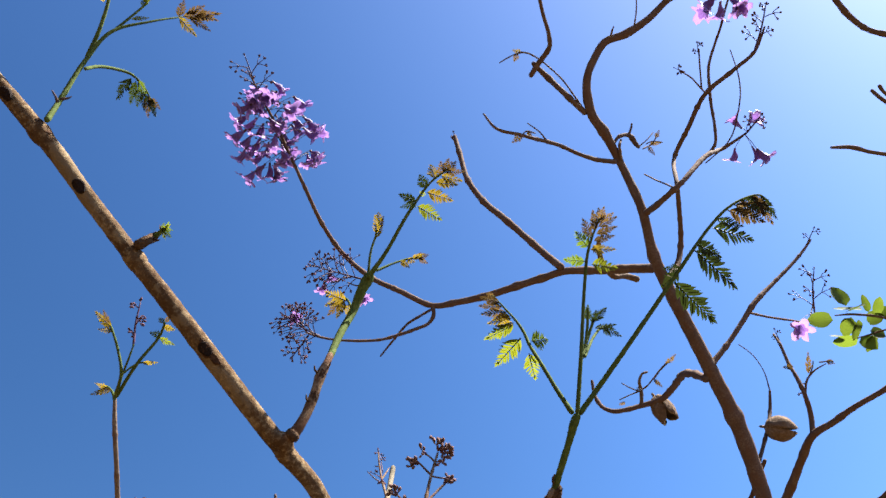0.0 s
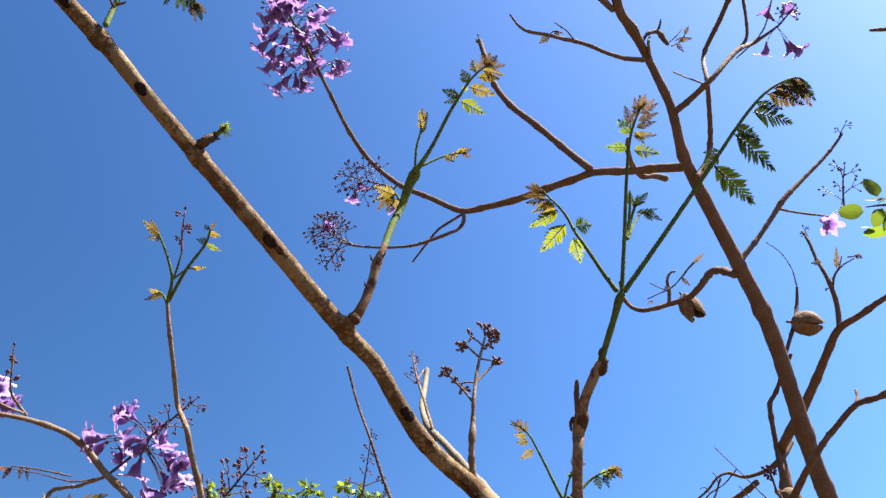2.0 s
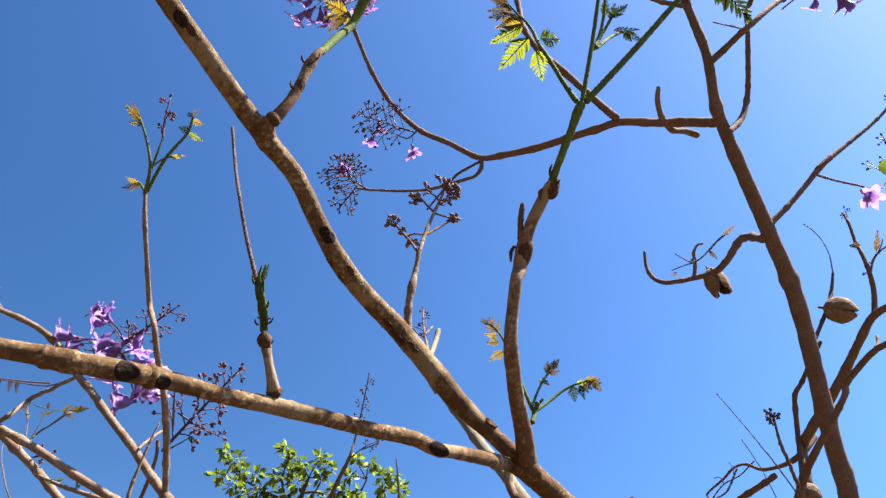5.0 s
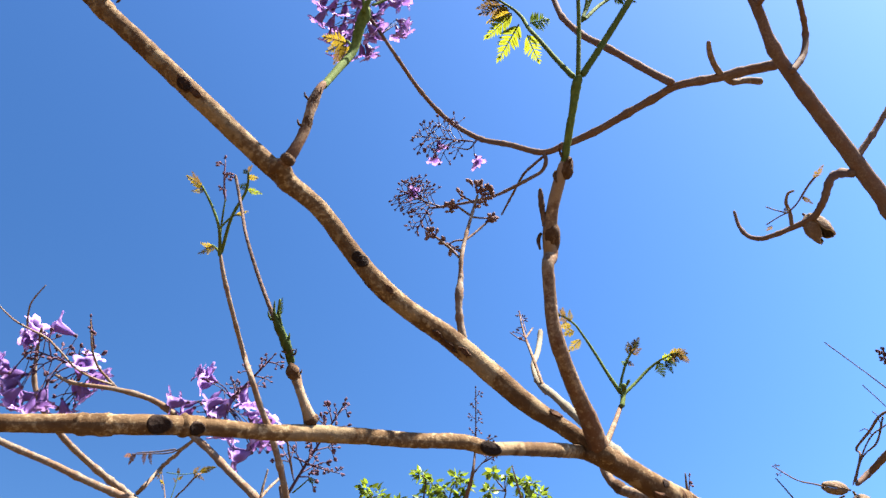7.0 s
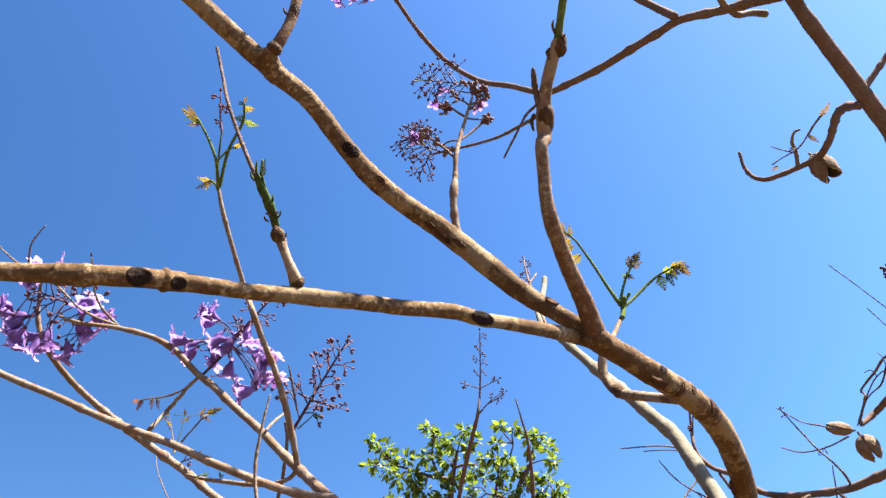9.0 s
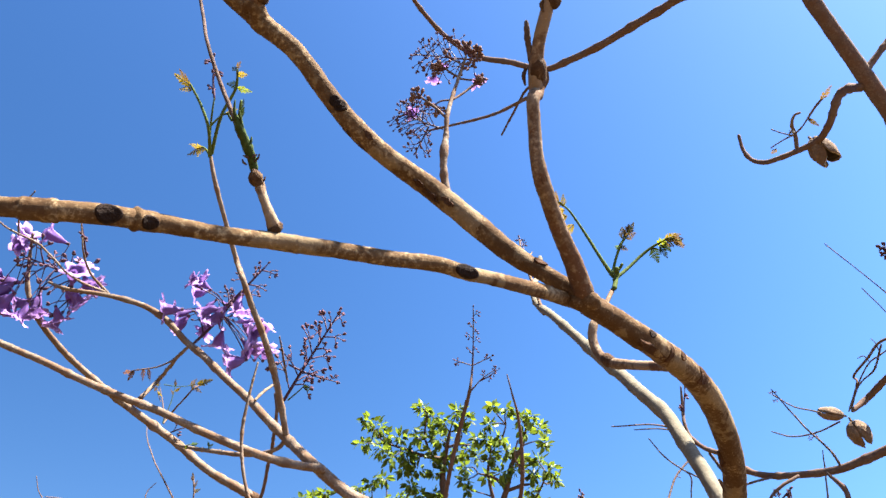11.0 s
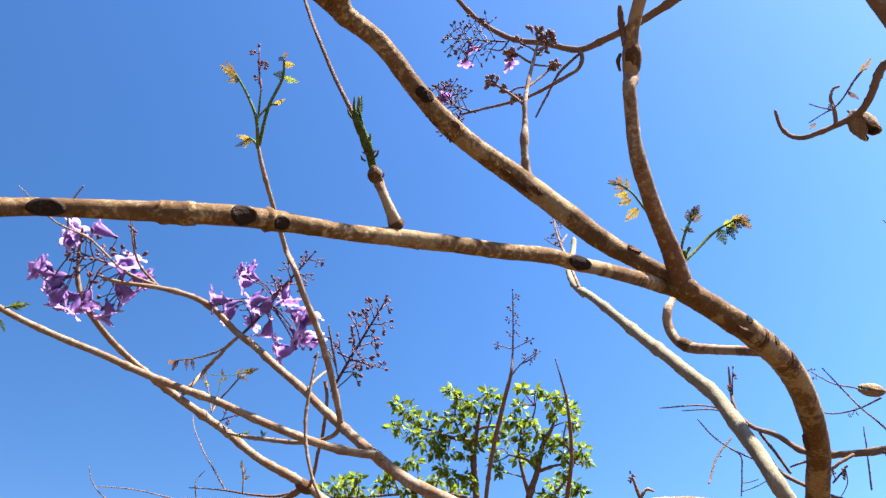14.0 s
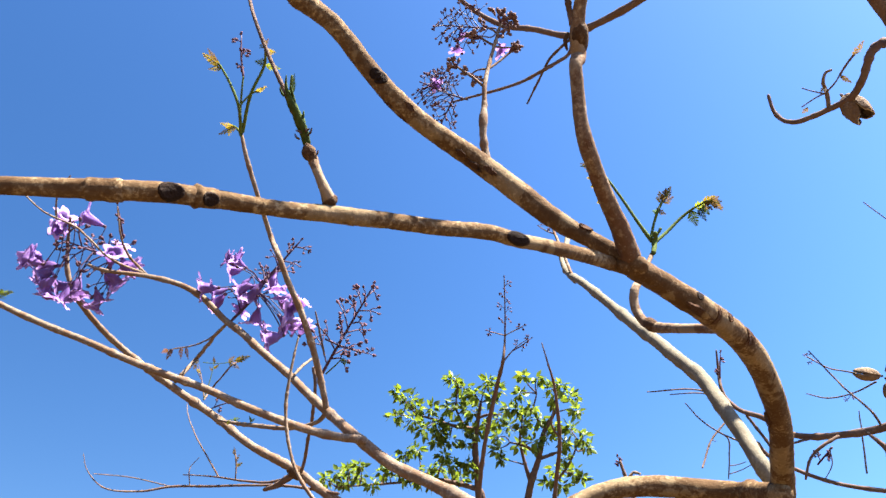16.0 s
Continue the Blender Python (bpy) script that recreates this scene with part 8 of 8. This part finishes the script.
crown_limb([(-1.439, 6.745, 2.912, 0.0320), (-1.285, 6.435, 3.379, 0.0272), (-1.192, 6.335, 3.565, 0.0224), (-1.117, 6.196, 3.724, 0.0176), (-1.021, 6.150, 3.850, 0.0128), (-0.962, 6.074, 3.987, 0.0080)])
crown_limb([(-1.170, 6.323, 3.591, 0.0160), (-1.269, 6.231, 3.645, 0.0110), (-1.392, 6.235, 3.685, 0.0060)])
crown_limb([(-1.174, 6.338, 3.573, 0.0160), (-1.065, 6.320, 3.595, 0.0110), (-0.967, 6.345, 3.613, 0.0060)])
crown_limb([(-1.284, 6.434, 3.423, 0.0180), (-1.295, 6.325, 3.525, 0.0140), (-1.306, 6.220, 3.681, 0.0100), (-1.254, 6.101, 3.818, 0.0060)])
crown_limb([(-1.118, 6.207, 3.774, 0.0100), (-1.168, 6.132, 3.891, 0.0075), (-1.119, 6.032, 3.987, 0.0050)])
crown_limb([(-1.664, 6.180, 3.699, 0.0120), (-1.734, 6.096, 3.815, 0.0097), (-1.776, 6.014, 3.930, 0.0073), (-1.726, 5.893, 4.044, 0.0050)])
crown_limb([(-1.078, 6.443, 3.420, 0.0120), (-0.972, 6.381, 3.504, 0.0085), (-0.856, 6.293, 3.667, 0.0050)])
clump((-2.204, 5.848, 4.029), 0.070)
clump((-2.146, 5.932, 4.008), 0.081)
clump((-2.291, 6.015, 3.925), 0.071)
clump((-2.090, 5.987, 3.942), 0.081)
clump((-1.991, 6.023, 3.946), 0.060)
clump((-2.096, 5.890, 3.811), 0.079)
clump((-2.028, 5.970, 3.764), 0.069)
clump((-1.763, 5.859, 4.106), 0.059)
clump((-1.693, 5.952, 4.075), 0.075)
clump((-1.585, 5.894, 3.986), 0.059)
clump((-1.763, 6.014, 3.986), 0.080)
clump((-1.665, 6.051, 3.924), 0.080)
clump((-1.792, 5.890, 3.874), 0.054)
clump((-1.476, 5.918, 4.084), 0.054)
clump((-1.408, 5.903, 4.008), 0.049)
clump((-1.446, 5.906, 3.919), 0.053)
clump((-1.892, 5.992, 3.745), 0.064)
clump((-1.851, 6.085, 3.696), 0.064)
clump((-1.951, 6.045, 3.677), 0.044)
clump((-1.911, 5.973, 3.796), 0.054)
clump((-1.710, 5.958, 3.785), 0.058)
clump((-1.645, 6.115, 3.757), 0.064)
clump((-1.717, 6.136, 3.674), 0.059)
clump((-1.559, 6.138, 3.805), 0.050)
clump((-1.442, 6.120, 3.843), 0.064)
clump((-1.338, 6.005, 3.873), 0.049)
clump((-1.506, 6.267, 3.753), 0.050)
clump((-1.177, 5.831, 4.054), 0.029)
clump((-1.241, 5.993, 3.984), 0.039)
clump((-1.091, 5.921, 4.060), 0.043)
clump((-0.991, 6.006, 4.009), 0.063)
clump((-0.894, 5.939, 3.993), 0.062)
clump((-0.873, 6.166, 3.982), 0.073)
clump((-0.971, 6.057, 3.920), 0.063)
clump((-0.817, 6.042, 3.816), 0.047)
clump((-1.186, 6.113, 3.909), 0.064)
clump((-1.269, 5.981, 3.856), 0.043)
clump((-1.132, 6.159, 3.818), 0.073)
clump((-1.251, 6.117, 3.768), 0.063)
clump((-1.378, 6.157, 3.795), 0.064)
clump((-1.049, 6.296, 3.815), 0.054)
clump((-0.919, 6.293, 3.778), 0.059)
clump((-0.824, 6.245, 3.684), 0.067)
clump((-0.804, 6.389, 3.650), 0.039)
clump((-0.964, 6.305, 3.672), 0.058)
clump((-1.075, 6.198, 3.690), 0.063)
clump((-1.183, 6.152, 3.638), 0.072)
clump((-1.316, 6.259, 3.659), 0.054)
clump((-0.980, 6.353, 3.563), 0.058)
clump((-1.083, 6.492, 3.516), 0.069)
clump((-0.950, 6.522, 3.497), 0.064)
clump((-0.878, 6.466, 3.430), 0.044)
clump((-1.133, 6.382, 3.397), 0.063)
clump((-1.050, 6.545, 3.413), 0.064)
clump((-1.891, 6.071, 3.567), 0.054)
clump((-1.840, 6.148, 3.511), 0.064)
clump((-1.998, 6.252, 3.533), 0.065)
clump((-2.097, 6.262, 3.521), 0.065)
clump((-1.732, 6.161, 3.525), 0.049)
clump((-1.831, 6.330, 3.476), 0.065)
clump((-1.950, 6.405, 3.462), 0.066)
clump((-2.045, 6.260, 3.426), 0.065)
clump((-1.692, 6.275, 3.494), 0.049)
clump((-1.465, 6.206, 3.545), 0.029)
clump((-1.483, 6.178, 3.614), 0.039)
clump((-2.999, 6.254, 3.520), 0.063)
clump((-2.824, 6.104, 3.508), 0.061)
clump((-2.783, 6.244, 3.572), 0.067)
clump((-2.699, 6.274, 3.523), 0.067)
clump((-2.804, 6.204, 3.462), 0.061)
clump((-2.534, 6.169, 3.415), 0.065)
clump((-2.501, 6.305, 3.546), 0.062)
clump((-2.638, 6.123, 3.570), 0.041)
clump((-2.342, 6.125, 3.589), 0.060)
clump((-2.223, 6.088, 3.623), 0.065)
clump((-2.186, 6.243, 3.700), 0.051)
clump((-2.382, 6.189, 3.520), 0.060)
clump((-2.249, 6.183, 3.462), 0.065)
clump((-2.162, 6.264, 3.444), 0.055)
leafy_crown((-1.6612, 7.0427, 2.5955))

# scars of old leaves on the near limbs
scar(jacaranda_near, (0.0361, 0.6137, 1.7159), (0.602, -0.740, -0.299), (-0.765, -0.642, 0.051), 0.0062, 0.0036)
scar(jacaranda_near, (-0.0828, 0.4899, 1.6824), (0.691, -0.638, -0.339), (-0.719, -0.656, -0.230), 0.0052, 0.0040)
scar(jacaranda_near, (-0.0618, 0.6258, 1.8778), (0.350, -0.828, -0.437), (-0.512, -0.560, 0.651), 0.0045, 0.0040)
scar(jacaranda_near, (-0.2539, 0.4296, 2.0540), (0.169, -0.821, -0.545), (-0.594, -0.526, 0.608), 0.0060, 0.0042)
scar(jacaranda_near, (-0.1603, 0.5153, 1.9694), (0.352, -0.790, -0.502), (-0.609, -0.600, 0.518), 0.0058, 0.0045)
scar(jacaranda_near, (-0.1427, 0.4492, 1.6690), (0.560, -0.645, -0.520), (-0.807, -0.566, -0.166), 0.0066, 0.0033)
scar(jacaranda_near, (-0.0735, 0.5042, 1.6862), (0.781, -0.289, -0.553), (-0.511, -0.806, -0.301), 0.0037, 0.0032)
scar(jacaranda_near, (-0.3116, 0.3826, 2.1061), (0.044, -0.741, -0.670), (-0.654, -0.528, 0.542), 0.0058, 0.0040)
scar(jacaranda_near, (0.1229, 0.7626, 1.7494), (0.766, -0.643, -0.002), (-0.628, -0.748, 0.214), 0.0030, 0.0030)
scar(jacaranda_near, (-0.0588, 0.6284, 1.8753), (0.444, -0.822, -0.357), (-0.512, -0.560, 0.651), 0.0042, 0.0046)
peel_or_shade(jacaranda_near, (-0.0538, 0.6472, 1.8594), (-0.609, -0.092, -0.788), (-0.557, -0.657, 0.507), 0.0093, 0.0027, 0.0069)
peel_or_shade(jacaranda_near, (-0.0129, 0.6874, 1.8360), (-0.372, -0.626, -0.685), (-0.695, -0.301, 0.653), 0.0079, 0.0024, 0.0077)
peel_or_shade(jacaranda_near, (-0.0177, 0.6800, 1.8401), (0.199, -0.453, -0.869), (-0.615, -0.748, 0.249), 0.0036, 0.0020, 0.0075)
peel_or_shade(jacaranda_near, (-0.0435, 0.6455, 1.8598), (0.523, -0.752, -0.400), (-0.557, -0.657, 0.507), 0.0035, 0.0019, 0.0069)
# long dark strip painted on the trunk's underside as the shadow of its cleft
peel_or_shade(jacaranda_near, (0.1218, 0.7714, 1.7414), (0.366, -0.028, -0.930), (-0.364, -0.924, -0.115), 0.0170, 0.0030, 0.0083)
peel_or_shade(jacaranda_near, (0.1541, 0.8405, 1.7533), (0.915, -0.317, -0.249), (-0.336, -0.941, -0.040), 0.0054, 0.0062, 0.0092)
peel_or_shade(jacaranda_near, (0.1336, 0.7895, 1.7471), (0.809, -0.253, -0.530), (-0.364, -0.924, -0.115), 0.0027, 0.0058, 0.0086)
peel_or_shade(jacaranda_near, (-0.1576, 0.5178, 1.9673), (0.363, -0.792, -0.491), (-0.609, -0.600, 0.518), 0.0108, 0.0036, 0.0069)
peel_or_shade(jacaranda_near, (-0.2835, 0.4023, 2.0915), (0.715, -0.651, 0.256), (-0.650, -0.483, 0.587), 0.0062, 0.0045, 0.0066)
peel_or_shade(jacaranda_near, (0.0003, 0.6897, 1.8280), (-0.024, -0.898, -0.440), (-0.695, -0.301, 0.653), 0.0047, 0.0020, 0.0079)
peel_or_shade(jacaranda_near, (0.0584, 0.7136, 1.7852), (0.530, -0.737, 0.420), (-0.778, -0.225, 0.587), 0.0052, 0.0022, 0.0060)
peel_or_shade(jacaranda_near, (0.1549, 0.8434, 1.7526), (0.891, -0.304, -0.337), (-0.336, -0.941, -0.040), 0.0058, 0.0042, 0.0092)
peel_or_shade(jacaranda_near, (0.1412, 0.8053, 1.7528), (0.937, -0.342, -0.067), (-0.347, -0.933, -0.097), 0.0040, 0.0032, 0.0088)
peel_or_shade(jacaranda_near, (0.1616, 0.9529, 1.7313), (-0.900, -0.076, -0.429), (-0.063, -0.951, 0.301), 0.0074, 0.0037, 0.0095)
limb(jacaranda_near, "node", bark_near, [(-0.0806, 0.4995, 1.6864, 0.0041), (-0.0798, 0.5007, 1.6868, 0.0048), (-0.0791, 0.5019, 1.6873, 0.0058), (-0.0784, 0.5031, 1.6877, 0.0051), (-0.0769, 0.5054, 1.6886, 0.0048), (-0.0746, 0.5090, 1.6899, 0.0046), (-0.0730, 0.5106, 1.6903, 0.0040)])
limb(jacaranda_near, "node", bark_near, [(-0.1136, 0.4729, 1.6778, 0.0040), (-0.1116, 0.4740, 1.6781, 0.0046), (-0.1107, 0.4746, 1.6782, 0.0052), (-0.1078, 0.4764, 1.6787, 0.0049), (-0.1036, 0.4791, 1.6794, 0.0050), (-0.1014, 0.4805, 1.6798, 0.0053), (-0.0982, 0.4826, 1.6805, 0.0042)])
limb(jacaranda_near, "node", bark_near, [(-0.0335, 0.5523, 1.7022, 0.0041), (-0.0316, 0.5542, 1.7028, 0.0046), (-0.0286, 0.5570, 1.7035, 0.0041)])
limb(jacaranda_near, "node", bark_near, [(-0.2954, 0.4011, 2.0961, 0.0063), (-0.2907, 0.4049, 2.0919, 0.0078), (-0.2859, 0.4085, 2.0876, 0.0078), (-0.2811, 0.4120, 2.0833, 0.0062)])
limb(jacaranda_near, "node", bark_near, [(-0.2206, 0.4651, 2.0248, 0.0061), (-0.2164, 0.4692, 2.0210, 0.0073), (-0.2123, 0.4734, 2.0172, 0.0075), (-0.2085, 0.4768, 2.0138, 0.0063)])
limb(jacaranda_near, "node", bark_near, [(-0.1146, 0.5765, 1.9327, 0.0066), (-0.1059, 0.5743, 1.9291, 0.0061), (-0.1068, 0.5857, 1.9266, 0.0076), (-0.0998, 0.5911, 1.9208, 0.0064)])

# small bracts at the nodes of the shoots
limb(jacaranda_near, "bract", twig_dark, [(-0.0459, 0.5235, 1.7337, 0.0009), (-0.0469, 0.5225, 1.7337, 0.0006), (-0.048, 0.5214, 1.7337, 0.0003)])
limb(jacaranda_near, "bract", twig_dark, [(-0.0439, 0.5235, 1.7337, 0.0009), (-0.0429, 0.5235, 1.7347, 0.0006), (-0.0418, 0.5235, 1.7347, 0.0003)])
limb(jacaranda_near, "bract", twig_dark, [(-0.0459, 0.5225, 1.7347, 0.0009), (-0.0449, 0.5225, 1.7358, 0.0006), (-0.0459, 0.5214, 1.7368, 0.0003)])
limb(jacaranda_near, "bract", twig_dark, [(-0.2768, 0.3934, 2.1096, 0.0014), (-0.2777, 0.3902, 2.1113, 0.001), (-0.2806, 0.386, 2.115, 0.0004)])
limb(jacaranda_near, "bract", twig_dark, [(-0.2753, 0.3922, 2.1119, 0.0014), (-0.2706, 0.3929, 2.114, 0.001), (-0.2679, 0.3925, 2.1161, 0.0004)])
limb(jacaranda_near, "bract", twig_dark, [(-0.2157, 0.4793, 2.0469, 0.0015), (-0.216, 0.4812, 2.0451, 0.0011), (-0.2189, 0.4824, 2.044, 0.0004)])
limb(jacaranda_near, "bract", twig_dark, [(-0.1993, 0.4659, 2.0436, 0.0014), (-0.1963, 0.4648, 2.0462, 0.0011), (-0.1934, 0.4638, 2.0482, 0.0004)])
# ---- limbs end ----

# fine twigs and young leaves low in the view
limb(jacaranda_young, "twig", twig_dark, [(0.1308, 1.8739, 2.0570, 0.0017), (0.1485, 1.8884, 2.0458, 0.0015), (0.1448, 1.8976, 2.0131, 0.0014), (0.1364, 1.9109, 1.9725, 0.0012)])
limb(jacaranda_young, "twig", twig_dark, [(0.1419, 1.9077, 1.9976, 0.0010), (0.1578, 1.9118, 1.9999, 0.0009), (0.1738, 1.9034, 2.0016, 0.0007)])
limb(jacaranda_young, "twig", twig_dark, [(0.1392, 1.9113, 1.9823, 0.0010), (0.1619, 1.9091, 1.9877, 0.0009), (0.1859, 1.8997, 1.9951, 0.0007)])
limb(jacaranda_back, "twig", twig_dark, [(0.1172, 2.7502, 2.3476, 0.0016), (0.1308, 2.7476, 2.3403, 0.0010)])
limb(jacaranda_low, "twig", bark_far, [(-1.0508, 1.8057, 2.0421, 0.0012), (-0.9639, 1.8177, 2.0332, 0.0018), (-0.8995, 1.8236, 2.0216, 0.0024), (-0.8251, 1.8086, 2.0083, 0.0030), (-0.7519, 1.7845, 2.0071, 0.0036)])
leaf = limb(jacaranda_low, "leaf", green_stem, [(-0.9239, 1.6569, 2.1525, 0.0011), (-0.9146, 1.6542, 2.1968, 0.0009), (-0.9101, 1.6514, 2.2387, 0.0007)], label="young feathery compound leaf")
pinna(leaf, (-0.9105, 1.6528, 2.2366), (-0.9106, 1.6438, 2.2491), 0.0080, leaf_bronze)
pinna(leaf, (-0.9137, 1.6592, 2.2261), (-0.9013, 1.6574, 2.2348), 0.0070, leaf_gold)
pinna(leaf, (-0.9168, 1.6611, 2.2218), (-0.9237, 1.6528, 2.2299), 0.0070, leaf_bronze)
leaf = limb(jacaranda_low, "leaf", green_stem, [(-0.9467, 1.6584, 2.2463, 0.0009), (-0.9233, 1.6581, 2.2406, 0.0008), (-0.8969, 1.6670, 2.2414, 0.0008), (-0.8694, 1.6725, 2.2475, 0.0007)], label="young feathery compound leaf")
pinna(leaf, (-0.8720, 1.6724, 2.2464), (-0.8570, 1.6752, 2.2500), 0.0080, leaf_gold)
pinna(leaf, (-0.8846, 1.6704, 2.2429), (-0.8792, 1.6790, 2.2336), 0.0070, leaf_bronze)
leaf = limb(jacaranda_low, "leaf", bark_far, [(-0.9459, 1.6617, 2.2063, 0.0009), (-0.9560, 1.6569, 2.2259, 0.0008), (-0.9617, 1.6549, 2.2437, 0.0006)], label="young feathery compound leaf")
pinna(leaf, (-0.9566, 1.6544, 2.2290), (-0.9487, 1.6638, 2.2199), 0.0080, leaf_gold)
pinna(leaf, (-0.9621, 1.6563, 2.2416), (-0.9697, 1.6598, 2.2329), 0.0080, leaf_bronze)
pinna(leaf, (-0.9619, 1.6556, 2.2427), (-0.9544, 1.6528, 2.2503), 0.0070, leaf_gold)
leaf = limb(jacaranda_low, "leaf", bark_far, [(-0.9142, 1.8088, 2.0527, 0.0010), (-0.9129, 1.7995, 2.0664, 0.0009), (-0.9121, 1.7922, 2.0769, 0.0007)], label="young feathery compound leaf")
pinna(leaf, (-0.9129, 1.7949, 2.0727), (-0.9111, 1.7842, 2.0885), 0.0080, leaf_bronze)
pinna(leaf, (-0.9144, 1.8095, 2.0516), (-0.8985, 1.8096, 2.0595), 0.0080, leaf_gold)
pinna(leaf, (-0.9128, 1.8040, 2.0601), (-0.9028, 1.7968, 2.0751), 0.0070, leaf_bronze)
leaf = limb(jacaranda_low, "leaf", green_stem, [(-0.7446, 1.5037, 2.0270, 0.0010), (-0.7381, 1.5040, 2.0299, 0.0009), (-0.7282, 1.5080, 2.0293, 0.0007)], label="young feathery compound leaf")
pinna(leaf, (-0.7341, 1.5054, 2.0300), (-0.7216, 1.5083, 2.0322), 0.0080, leaf_green)
pinna(leaf, (-0.7404, 1.5045, 2.0280), (-0.7476, 1.5065, 2.0217), 0.0070, leaf_lime)
leaf = limb(jacaranda_low, "leaf", green_stem, [(-0.6646, 1.4640, 1.9974, 0.0010), (-0.6656, 1.4601, 2.0023, 0.0009), (-0.6634, 1.4561, 2.0091, 0.0007)], label="young feathery compound leaf")
pinna(leaf, (-0.6643, 1.4593, 2.0040), (-0.6658, 1.4534, 2.0115), 0.0060, leaf_green)
pinna(leaf, (-0.6656, 1.4601, 2.0023), (-0.6570, 1.4594, 2.0076), 0.0060, leaf_lime)
